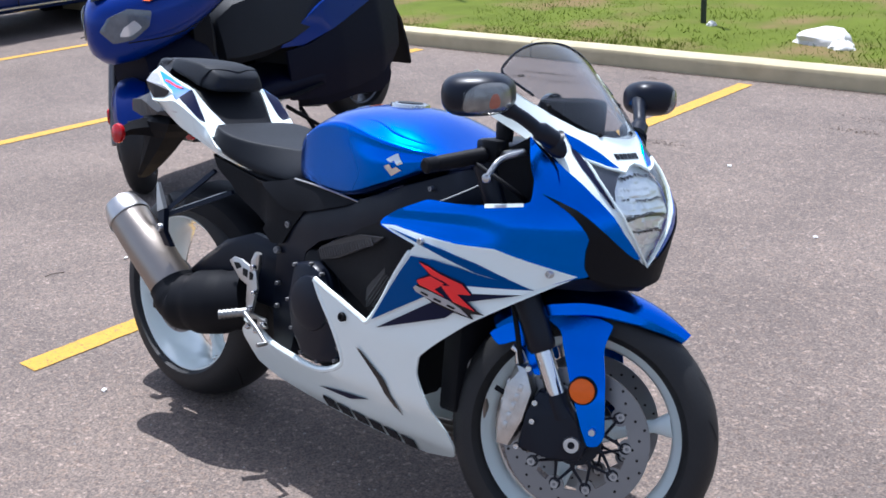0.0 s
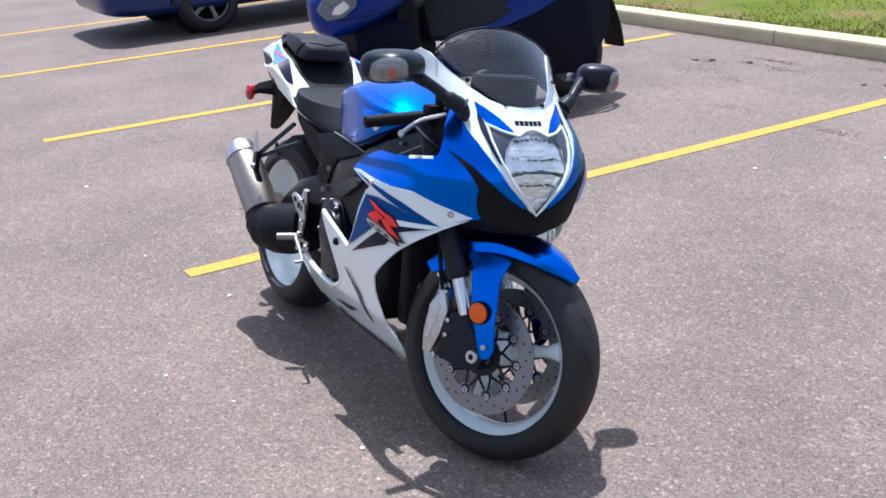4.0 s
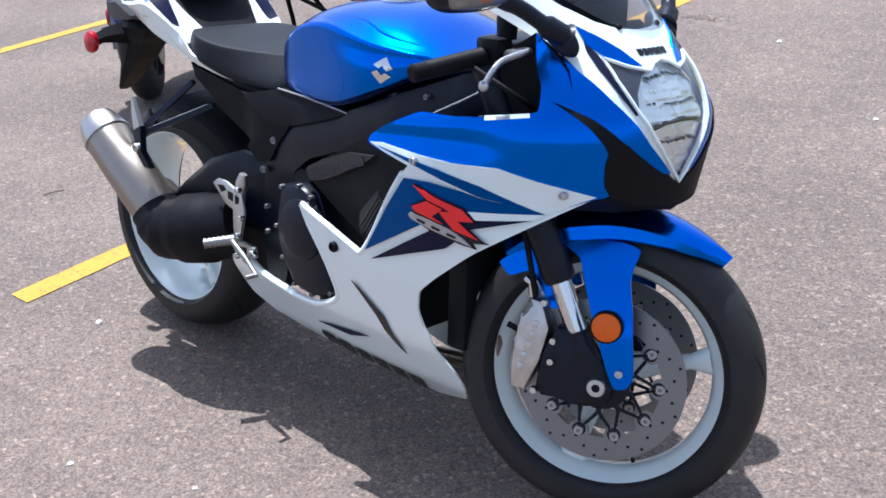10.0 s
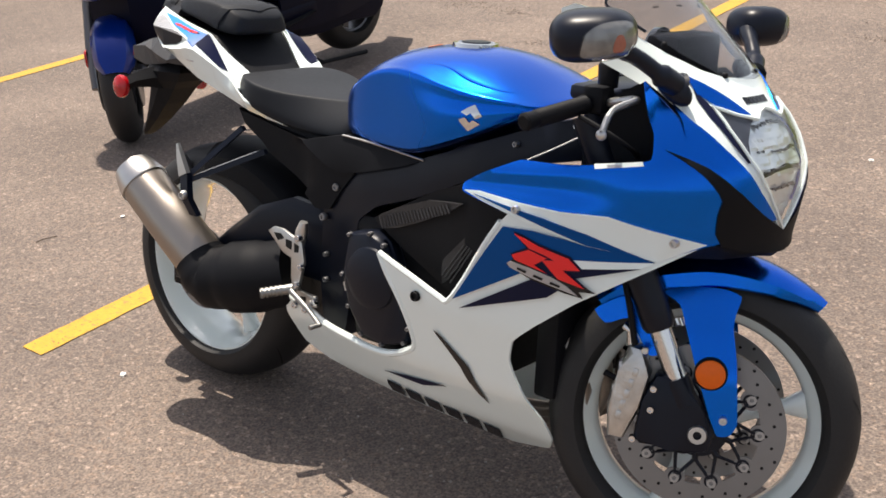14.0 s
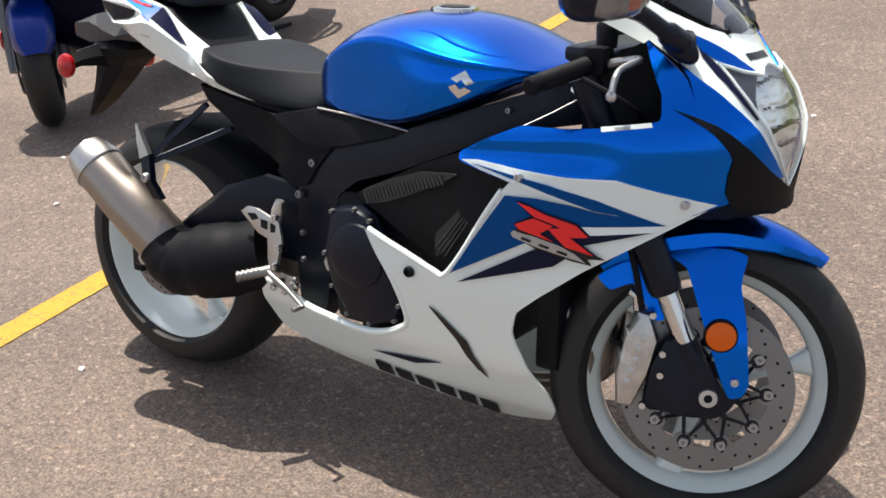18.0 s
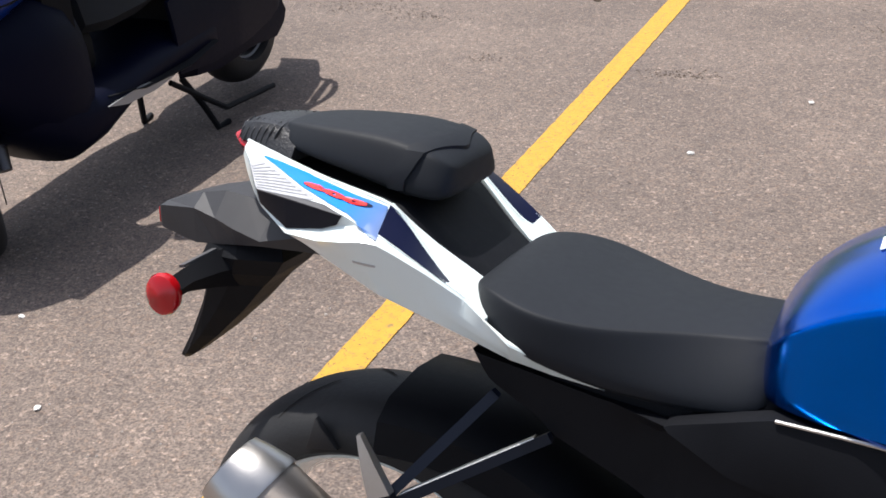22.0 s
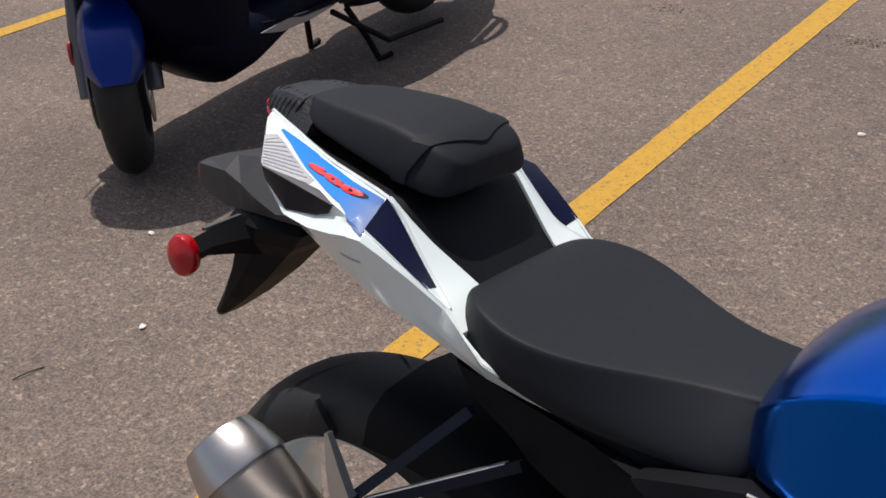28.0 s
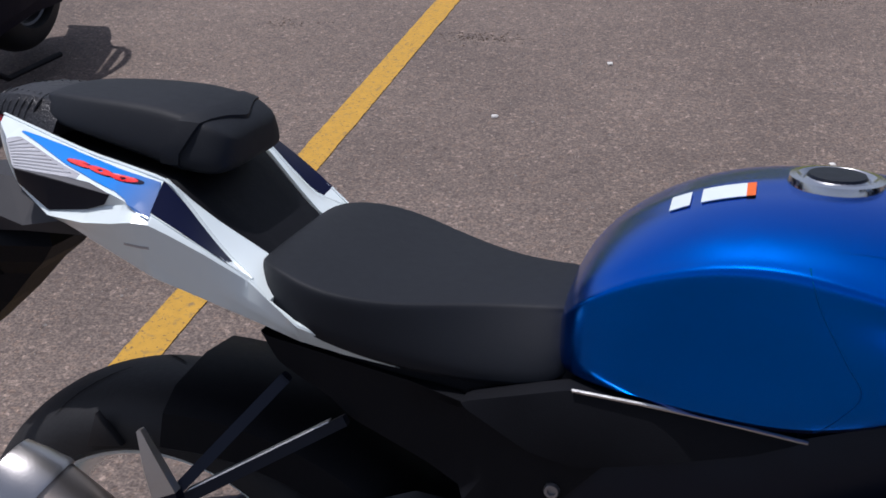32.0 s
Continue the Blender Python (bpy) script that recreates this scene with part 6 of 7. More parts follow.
part("side_stand", bm, M_SATIN, bike, "black side stand")

# fork, mudguard, calipers, turned with the bars
for s in (-1, 1):
    base = Vector((1.352, s * 0.108, 0.30))
    b2 = plate([(1.345, 0.40), (1.295, 0.40), (1.272, 0.35), (1.262, 0.275), (1.275, 0.264), (1.33, 0.268), (1.355, 0.255), (1.398, 0.266), (1.408, 0.30), (1.382, 0.345)], s * 0.105, 0.04, 0.008)
    lug = part("fork_lug", b2, M_SATIN, bike, "black fork lug", m=STEER)
    bm = bmesh.new()
    lathe(bm, [(0.008, -0.014), (0.0165, -0.014), (0.02, -0.006), (0.02, 0.012)], 12, closed=False)
    part("axle_nut", bm, M_ALU, lug, "aluminium axle nut", m=STEER @ Matrix.Translation((1.378, s * 0.116, 0.298)) @ (Matrix.Identity(4) if s < 0 else Matrix.Rotation(math.pi, 4, "Z")))
    f0 = Vector((1.335, s * 0.105, 0.385))
    bm = bmesh.new()
    tube(bm, [f0 + RAKE * 0.04, f0, f0 - RAKE * 0.012], [0.024, 0.025, 0.024], 16)
    part("fork_clamp", bm, M_SATIN, lug, m=STEER)
    bm = bmesh.new()
    rod(bm, f0 - RAKE * 0.008, f0 - RAKE * 0.14, 0.0205, 20)
    part("fork_stanchion", bm, M_CHROME, bike, "chromed fork stanchion", m=STEER)
    bm = bmesh.new()
    tube(bm, [f0 - RAKE * 0.108, f0 - RAKE * 0.118, f0 - RAKE * 0.16, f0 - RAKE * 0.52], [0.027, 0.031, 0.031, 0.029], 18)
    part("fork_upper", bm, M_SATIN, bike, "black upper fork leg", m=STEER)
    bm = bmesh.new()
    cal = [(1.226, 0.455), (1.262, 0.452), (1.292, 0.395), (1.285, 0.33), (1.26, 0.268), (1.222, 0.262), (1.214, 0.345), (1.225, 0.40)]
    cp = part("brake_caliper", plate([(1.240, 0.452), (1.266, 0.446), (1.284, 0.395), (1.270, 0.33), (1.244, 0.268), (1.214, 0.270), (1.209, 0.335), (1.225, 0.40)], s * 0.1, 0.052, 0.014), M_CAST, bike, "cast aluminium brake caliper", m=STEER)
    for x, z in ((1.270, 0.445), (1.262, 0.275), (1.29, 0.335), (1.292, 0.375)):
        bolt((x, s * 0.128, z), 0.007, cp, M_CHROME, m=STEER)
    for x, z in ((1.231, 0.40), (1.222, 0.355), (1.222, 0.305)):
        bm = bmesh.new()
        tube(bm, [(x + 0.012, s * 0.105, z), (x - 0.004, s * 0.105, z - 0.002), (x - 0.008, s * 0.105, z - 0.002)], [0.021, 0.019, 0.012], 14)
        part("piston_cap", bm, M_ALU, cp, m=STEER)
    for k in range(5):
        x, z = 1.226 + 0.0062 * k, 0.310 + 0.021 * k
        part("cast_bar", plate([(x, z), (x + 0.009, z - 0.002), (x + 0.012, z + 0.013), (x + 0.003, z + 0.015)], s * 0.1265, 0.003, 0.0008), M_ALU, cp, m=STEER)
    bm = bmesh.new()
    tube(bm, [(1.246, s * 0.105, 0.45), (1.24, s * 0.108, 0.475), (1.226, s * 0.108, 0.482)], [0.012, 0.008, 0.007], 10)
    part("banjo_union", bm, M_CHROME, cp, "bright hose union", m=STEER)
    bm = bmesh.new()
    rod(bm, (1.222, s * 0.105, 0.378), (1.198, s * 0.105, 0.388), 0.006, 8)
    part("bleed_nipple", bm, M_BLACK, cp, "black capped nipple", m=STEER)
    bm = bmesh.new()
    tube(bm, curve([(1.25, s * 0.115, 0.45), (1.235, s * 0.12, 0.52), (1.21, s * 0.1, 0.60), (1.18, s * 0.06, 0.70)], 5), 0.006, 8)
    part("brake_hose", bm, M_BLACK, cp, "black brake hose", m=STEER)


def guard_mesh():
    """The front mudguard: a tapering arch over the tyre."""
    bm = bmesh.new()
    loops = []
    for k in range(19):
        t = k / 18
        a = radians(134 - 84 * t)
        r = 0.312 + 0.006 * math.sin(math.pi * t)
        c = Vector((FRONT.x + r * math.cos(a), 0, FRONT.z + r * math.sin(a)))
        o = Vector((math.cos(a), 0, math.sin(a)))
        w = lerp_table([(0, 0.06), (0.25, 0.085), (0.6, 0.083), (0.85, 0.06), (1, 0.012)], t)
        drop = lerp_table([(0, 0.03), (0.4, 0.05), (0.7, 0.04), (1, 0.012)], t)
        prof = [(-w, -drop), (-w * 0.97, -drop * 0.5), (-w * 0.72, -drop * 0.08), (-w * 0.3, 0.006), (0, 0.009), (w * 0.3, 0.006), (w * 0.72, -drop * 0.08), (w * 0.97, -drop * 0.5), (w, -drop)]
        loops.append([c + o * q + Vector((0, y, 0)) for y, q in prof + [(y * 0.95, q - 0.004) for y, q in reversed(prof)]])
    return rings(bm, loops)


guard = part("front_mudguard", guard_mesh(), M_BLUE, bike, "metallic blue front mudguard", m=STEER)
for s in (-1, 1):
    def blade(x, z, dd, s=s):
        return (x, s * (lerp_table([(0.30, 0.138), (0.42, 0.136), (0.50, 0.115), (0.56, 0.085), (0.6, 0.06)], z) - dd), z)
    bd = part("guard_blade", panel([(1.288, 0.55), (1.33, 0.565), (1.40, 0.565), (1.432, 0.556), (1.424, 0.530), (1.420, 0.505), (1.433, 0.445), (1.446, 0.33), (1.435, 0.308), (1.412, 0.303), (1.395, 0.34), (1.369, 0.409), (1.324, 0.532)], blade, 0.005, 0.018), M_BLUE, guard, "metallic blue fork guard", m=STEER)
    bm = bmesh.new()
    lathe(bm, [(0.0, -0.008), (0.02, -0.007), (0.026, -0.004), (0.028, 0.004)], 32, closed=False)
    part("reflector", bm, M_ORANGE, guard, "round orange reflector", m=STEER @ Matrix.Translation((1.390, s * 0.143, 0.42)) @ (Matrix.Identity(4) if s < 0 else Matrix.Rotation(math.pi, 4, "Z")))
    bm = bmesh.new()
    lathe(bm, [(0.0275, -0.003), (0.0292, -0.003), (0.030, 0.0), (0.030, 0.01), (0.0275, 0.01)], 36)
    part("reflector_ring", bm, M_BLACK, guard, "black rubber ring", m=STEER @ Matrix.Translation((1.390, s * 0.143, 0.42)))
    bolt((1.42, s * 0.142, 0.337), 0.008, guard, M_ALU, m=STEER)
    part("guard_arm", panel([(1.165, 0.50), (1.205, 0.525), (1.255, 0.54), (1.295, 0.43), (1.277, 0.425), (1.232, 0.494), (1.19, 0.475)], lambda x, z, dd, s=s: (x, s * (0.08 + 0.25 * (0.54 - z) * 0.5 - dd), z), 0.004, 0.02), M_BLUE, guard, "", m=STEER)

# bars and levers
for s in (-1, 1):
    tip = Vector((1.128, -0.318, 0.859)) if s < 0 else Vector((0.96, 0.30, 0.83))
    root = Vector((1.165, -0.10, 0.888)) if s < 0 else Vector((1.05, 0.13, 0.885))
    way = (tip - root).normalized()
    bm = bmesh.new()
    tube(bm, [root, tip - way * 0.13], 0.012, 10)
    bar = part("clip_on_bar", bm, M_SATIN, bike, "black clip-on handlebar")
    bm = bmesh.new()
    tube(bm, [tip - way * 0.13, tip - way * 0.128, tip - way * 0.01, tip - way * 0.008, tip + way * 0.018, tip + way * 0.022], [0.018, 0.0165, 0.0165, 0.015, 0.0165, 0.012], 14)
    part("hand_grip", bm, M_BLACK, bar, "black rubber grip")
    bm = bmesh.new()
    box(bm, tip - way * 0.16 + Vector((0.005, 0, 0.005)), (0.045, 0.045, 0.05), 0.008)
    part("switch_box", bm, M_BLACK, bar, "black switch box")
    fwd = Vector((0.055, 0, 0.0))
    bm = bmesh.new()
    pivot, bend, ball = [Vector(p) for p in (((1.243, -0.172, 0.894), (1.234, -0.235, 0.880), (1.253, -0.298, 0.849)) if s < 0 else ((1.10, 0.19, 0.880), (1.075, 0.25, 0.862), (1.055, 0.31, 0.838)))]
    pts = curve([tip - way * 0.16 + fwd * 0.4, pivot, bend, ball], 5)
    tube(bm, pts, [0.0075] * 6 + [0.006] * 10, 8)
    bmesh.ops.create_uvsphere(bm, u_segments=12, v_segments=8, radius=0.0095, matrix=Matrix.Translation(ball))
    part("lever", bm, M_ALU, bar, "polished aluminium lever")
bm = bmesh.new()
tube(bm, curve([(1.022, -0.176, 0.753), (1.07, -0.150, 0.781), (1.118, -0.124, 0.812)], 4), 0.0016, 6)
part("control_cable", bm, M_ALU, bike, "thin bright cable")
bm = bmesh.new()
rod(bm, (1.105, -0.135, 0.815), (1.125, -0.120, 0.830), 0.008, 8)
rod(bm, (1.110, -0.150, 0.828), (1.118, -0.110, 0.822), 0.006, 8)
part("cable_fitting", bm, M_CHROME, bike, "bright cable fitting")
bm = bmesh.new()
box(bm, (1.12, 0, 0.885), (0.10, 0.24, 0.03), 0.01)
yoke = part("top_yoke", bm, M_SATIN, bike, "black top yoke")
bm = bmesh.new()
tube(bm, curve([(1.16, -0.22, 0.86), (1.23, -0.21, 0.83), (1.25, -0.17, 0.8), (1.22, -0.12, 0.78)], 5), 0.005, 8)
part("throttle_cable", bm, M_BLACK, yoke, "black cable loop")
bm = bmesh.new()
lathe(bm, [(0, -0.02), (0.018, -0.02), (0.02, 0.018), (0.016, 0.024), (0, 0.024)], 16, closed=False)
part("fluid_reservoir", bm, M_BLACK, yoke, "black brake fluid reservoir", m=Matrix.Translation((1.165, -0.14, 0.925)) @ Matrix.Rotation(radians(90), 4, "X"))


# ---- scooter ----
def ellip(sections, n=28, e=0.7):
    """Sections of (x, half width, z low, z high): rounded rings along x, tucked in towards the foot."""
    bm = bmesh.new()
    loops = []
    for x, w, lo, hi in sections:
        loop = []
        for k in range(n):
            a = 2 * math.pi * (k + 0.5) / n
            c, s = math.cos(a), math.sin(a)
            z = (lo + hi) / 2 + (hi - lo) / 2 * math.copysign(abs(s) ** e, s)
            loop.append((x, w * math.copysign(abs(c) ** e, c) * (1 - 0.12 * max(0, -s)), z))
        loops.append(loop)
    return rings(bm, loops)


def small_wheel(parent, c, r, half, name, rim_mat, tilt=None):
    at = Matrix.Translation(c) if tilt is None else tilt @ Matrix.Translation(c)
    bm = bmesh.new()
    b = r * 0.66
    lathe(bm, [(b + (r - b) * max(0.0, 1 - (y / half) ** 2) ** 0.34, y) for y in [-half * math.cos(math.pi * k / 12) for k in range(13)]] + [(b - 0.01, half * 0.75), (b - 0.01, -half * 0.75)], 56)
    tyre = part(name, bm, M_RUBBER, parent, "black tyre", m=at)
    bm = bmesh.new()
    lathe(bm, [(b, -half * 0.7), (b, half * 0.7), (b - 0.02, half * 0.6), (b - 0.03, 0), (b - 0.02, -half * 0.6)], 48)
    rim = part("rim", bm, rim_mat, tyre, m=at)
    for k in range(5):
        a = 2 * math.pi * k / 5
        bm = bmesh.new()
        d = Vector((math.cos(a), 0, math.sin(a)))
        q = Vector((-math.sin(a), 0, math.cos(a)))
        rings(bm, [[d * t * b * 0.9 + q * w + Vector((0, y, 0)) for w, y in ((-ww, -half * 0.5), (ww, -half * 0.5), (ww, half * 0.3), (-ww, half * 0.3))] for t, ww in ((0.1, 0.03), (0.5, 0.018), (1.0, 0.022))])
        part("spoke", bm, rim_mat, tyre, m=at)
    return tyre


sc = thing("scooter", "large deep blue touring scooter parked on its centre stand", "scooter", pose(-2.05, 2.62, 0, 0, 0, -86.5))
M_GREY = mat("dark_grey_alloy", (0.10, 0.10, 0.11), 0.4, 0.7, vary=0.15)
M_SLATE = mat("smoky_lens", (0.13, 0.15, 0.18), 0.2, 0.2, coat=0.7, vary=0.4, scale=25)
M_SILVERP = mat("silver_plastic", (0.30, 0.31, 0.33), 0.4, 0.4, vary=0.1)
TURN = Matrix.Translation((1.52, 0, 0.26)) @ pose(0, 0, 0, 0, -8, 46) @ Matrix.Translation((-1.57, 0, -0.26))
ft = small_wheel(sc, (1.57, 0, 0.262), 0.262, 0.062, "front_wheel", M_GREY, TURN)
small_wheel(sc, (0.0, 0, 0.285), 0.262, 0.078, "rear_wheel", M_GREY)


def scoot_guard():
    bm = bmesh.new()
    loops = []
    for k in range(13):
        t = k / 12
        a = radians(150 - 136 * t)
        r = 0.285
        c = Vector((1.57 + r * math.cos(a), 0, 0.262 + r * math.sin(a)))
        o = Vector((math.cos(a), 0, math.sin(a)))
        w = lerp_table([(0, 0.06), (0.3, 0.088), (0.75, 0.09), (0.92, 0.08), (1, 0.05)], t)
        prof = [(-w, -0.09), (-w * 0.98, -0.04), (-w * 0.7, -0.008), (0, 0.006), (w * 0.7, -0.008), (w * 0.98, -0.04), (w, -0.09)]
        loops.append([c + o * q + Vector((0, y + 0.014, 0)) for y, q in prof + [(y * 0.94, q - 0.004) for y, q in reversed(prof)]])
    return rings(bm, loops)


part("front_mudguard", scoot_guard(), M_SCOOT, sc, "deep blue front mudguard", m=TURN)
for s in (-1, 1):
    bm = bmesh.new()
    tube(bm, [(1.55, s * 0.10, 0.24), (1.48, s * 0.10, 0.42), (1.40, s * 0.09, 0.62)], [0.026, 0.03, 0.026], 12)
    leg = part("fork_leg", bm, M_GREY, sc, "dark grey fork leg", m=TURN)
    bm = bmesh.new()
    lathe(bm, [(0.0, -0.006), (0.016, -0.005), (0.02, 0.0), (0.02, 0.006)], 16, closed=False)
    part("reflector", bm, M_REDLENS, leg, "red reflector", m=TURN @ Matrix.Translation((1.50, s * 0.132, 0.37)) @ Matrix.Diagonal((0.9, 1, 1.9, 1)) @ (Matrix.Identity(4) if s < 0 else Matrix.Rotation(math.pi, 4, "Z")))
    bm = bmesh.new()
    lathe(bm, [(0.05, -0.002), (0.115, -0.002), (0.115, 0.002), (0.05, 0.002)], 40)
    part("brake_disc", bm, M_DISC, sc, "steel brake disc", m=TURN @ Matrix.Translation((1.57, s * 0.082, 0.262)))
nose_body = part("front_fairing", ellip([(1.685, 0.03, 0.735, 0.83), (1.66, 0.08, 0.67, 0.89), (1.605, 0.145, 0.63, 0.94), (1.52, 0.205, 0.635, 0.98), (1.42, 0.25, 0.66, 1.0), (1.30, 0.265, 0.70, 1.022), (1.20, 0.27, 0.75, 1.022), (1.12, 0.262, 0.81, 0.99), (1.08, 0.24, 0.87, 0.95)]), M_SCOOT, sc, "deep blue front fairing")
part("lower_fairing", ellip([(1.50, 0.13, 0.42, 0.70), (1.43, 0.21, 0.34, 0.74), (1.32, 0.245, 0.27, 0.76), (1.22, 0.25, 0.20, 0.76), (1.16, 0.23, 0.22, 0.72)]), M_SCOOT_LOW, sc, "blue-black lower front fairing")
for s in (-1, 1):
    def lamp_skin(x, z, dd, s=s):
        w = lerp_table([(1.42, 0.252), (1.52, 0.208), (1.605, 0.150), (1.66, 0.086), (1.684, 0.034)], x)
        hz = abs(z - 0.80) / 0.21
        return (x, s * (w * max(0.1, 1 - hz ** 2.6) ** 0.4 + 0.004 - dd), z)
    part("headlamp", panel([(1.678, 0.79), (1.655, 0.85), (1.59, 0.885), (1.505, 0.868), (1.525, 0.80), (1.585, 0.748), (1.65, 0.735)], lamp_skin, 0.004, 0.015, 0.003), M_SLATE, nose_body, "smoky clear headlamp")
    part("lamp_reflector", panel([(1.63, 0.765), (1.615, 0.805), (1.575, 0.835), (1.55, 0.80), (1.595, 0.765)], lamp_skin, 0.003, 0.01, 0.0055), M_LENS, nose_body, "bright lamp reflector")
    part("turn_signal", panel([(1.525, 0.912), (1.43, 0.955), (1.30, 1.0), (1.18, 1.018), (1.22, 0.982), (1.36, 0.942)], lambda x, z, dd, s=s: (x, s * (lerp_table([(1.18, 0.215), (1.3, 0.215), (1.525, 0.19)], x) + 0.35 * (1.0 - z) - dd), z), 0.05, 0.02, 0.012), M_ORANGE, nose_body, "orange turn signal")
    BT = Matrix.Translation((1.18, 0, 1.0)) @ pose(0, 0, 0, 0, 0, 32) @ Matrix.Translation((-1.18, 0, -1.0))
    bm = bmesh.new()
    tube(bm, curve([(1.15, s * 0.10, 1.0), (1.13, s * 0.2, 1.03), (1.08, s * 0.30, 1.01), (1.03, s * 0.375, 0.985)], 4), [0.014] * 8 + [0.018] * 5, 10)
    hb = part("handlebar", bm, M_BLACK, sc, "black handlebar with rubber grip", m=BT)
    bm = bmesh.new()
    tube(bm, curve([(1.17, s * 0.18, 1.03), (1.18, s * 0.28, 1.02), (1.12, s * 0.38, 0.99)], 4), 0.006, 8)
    part("lever", bm, M_BLACK, hb, "black lever", m=BT)
    bm = bmesh.new()
    tube(bm, [(1.17, s * 0.18, 1.03), (1.2, s * 0.26, 1.13)], 0.007, 8)
    part("mirror_stem", bm, M_BLACK, hb, m=BT)
    part("mirror", blob(0.03, 0.075, 0.045, 0.7), M_BLACK, hb, "black mirror", m=BT @ Matrix.Translation((1.2, s * 0.30, 1.17)))
part("windscreen", panel([(-0.15, 0.96), (-0.19, 1.03), (-0.18, 1.22), (-0.10, 1.38), (0.10, 1.38), (0.18, 1.22), (0.19, 1.03), (0.15, 0.96), (0.0, 0.915)], lambda y, z, dd: (1.655 - (z - 0.92) * 0.95 - 8.0 * y * y - dd, y, z), 0.004, 0.03, 0, True), M_TINT, sc, "dark tinted touring windscreen")
part("screen_base", ellip([(1.57, 0.06, 0.92, 0.97), (1.48, 0.12, 0.94, 1.0), (1.36, 0.16, 0.96, 1.045), (1.22, 0.17, 0.97, 1.055), (1.14, 0.13, 0.96, 1.02)], 20), M_BLACK, sc, "black instrument cowl")
part("leg_shield", ellip([(1.27, 0.20, 0.42, 0.92), (1.19, 0.235, 0.42, 0.93), (1.14, 0.19, 0.44, 0.86), (1.12, 0.14, 0.46, 0.76)], 24), M_BLACK, sc, "black inner leg shield")
part("centre_tunnel", ellip([(1.22, 0.09, 0.36, 0.60), (1.12, 0.10, 0.36, 0.585), (1.0, 0.12, 0.36, 0.59)], 20), M_BLACK, sc, "black centre tunnel")
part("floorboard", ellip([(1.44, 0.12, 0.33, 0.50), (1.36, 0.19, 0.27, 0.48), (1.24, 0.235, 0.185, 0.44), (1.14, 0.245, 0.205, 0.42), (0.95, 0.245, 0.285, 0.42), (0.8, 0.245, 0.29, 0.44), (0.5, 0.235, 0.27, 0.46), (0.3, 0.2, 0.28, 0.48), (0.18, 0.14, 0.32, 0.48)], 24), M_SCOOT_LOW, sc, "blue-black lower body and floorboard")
for s in (-1, 1):
    bm = bmesh.new()
    rings(bm, [[(x, s * w, z), (x, s * (w + 0.012), z + 0.008), (x, s * (w - 0.09), z + 0.03), (x, s * (w - 0.10), z + 0.015)] for x, w, z in ((1.12, 0.225, 0.36), (0.95, 0.25, 0.335), (0.7, 0.255, 0.325), (0.5, 0.24, 0.345))])
    part("foot_mat", bm, M_BLACK, sc, "black rubber foot mat")
    part("side_panel", panel([(0.74, 0.57), (0.60, 0.665), (0.443, 0.75), (0.25, 0.84), (0.05, 0.915), (-0.117, 0.962), (-0.26, 0.935), (-0.285, 0.85), (-0.262, 0.80), (-0.109, 0.78), (0.10, 0.70), (0.35, 0.615), (0.58, 0.56)], lambda x, z, dd, s=s: (x, s * (lerp_table([(-0.3, 0.14), (0.0, 0.20), (0.4, 0.215), (0.62, 0.2)], x) - 0.5 * max(0, z - 0.78) ** 1.3 - dd), z), 0.02, 0.03), M_SCOOT, sc, "deep blue rear side panel")
    bm = bmesh.new()
    tube(bm, curve([(0.06, s * 0.165, 0.905), (-0.117, s * 0.17, 0.97), (-0.26, s * 0.12, 0.985), (-0.31, 0, 0.985)], 5), 0.014, 8)
    part("grab_rail", bm, M_SCOOT, sc, "deep blue grab rail")
seat_s = part("seat", loft2([(1.075, 0.09, 0.06, 0.57, 0.69, 0.02), (1.05, 0.15, 0.11, 0.54, 0.77, 0.03), (0.97, 0.19, 0.145, 0.53, 0.835, 0.03), (0.82, 0.21, 0.16, 0.54, 0.862, 0.03), (0.66, 0.215, 0.16, 0.57, 0.872, 0.03), (0.5, 0.205, 0.16, 0.62, 0.88, 0.03), (0.38, 0.19, 0.15, 0.68, 0.895, 0.02), (0.28, 0.18, 0.15, 0.72, 0.915, 0.02), (0.15, 0.17, 0.14, 0.76, 0.95, 0.02), (0.0, 0.15, 0.12, 0.80, 0.975, 0.02), (-0.13, 0.12, 0.08, 0.84, 0.965, 0.02)]), M_SEAT, sc, "black vinyl stepped seat")
part("rider_backrest", blob(0.075, 0.145, 0.085, 0.8), M_SEAT, sc, "black vinyl backrest pad", m=Matrix.Translation((0.37, 0, 0.935)) @ Matrix.Rotation(radians(20), 4, "Y"))
part("under_tail", ellip([(0.60, 0.17, 0.36, 0.66), (0.3, 0.18, 0.40, 0.74), (0.05, 0.16, 0.48, 0.83), (-0.15, 0.13, 0.56, 0.89), (-0.27, 0.09, 0.64, 0.90), (-0.31, 0.06, 0.72, 0.86)], 22), M_BLACK, sc, "black under-tail body")
bm = bmesh.new()
rings(bm, [[(x, -w, z), (x - 0.012, -w, z + 0.01), (x - 0.012, w, z + 0.01), (x, w, z)] for x, w, z in ((-0.22, 0.10, 0.68), (-0.30, 0.10, 0.55), (-0.36, 0.09, 0.40), (-0.385, 0.085, 0.28))])
part("rear_splash_guard", bm, M_BLACK, sc, "black rear splash guard")
bm = bmesh.new()
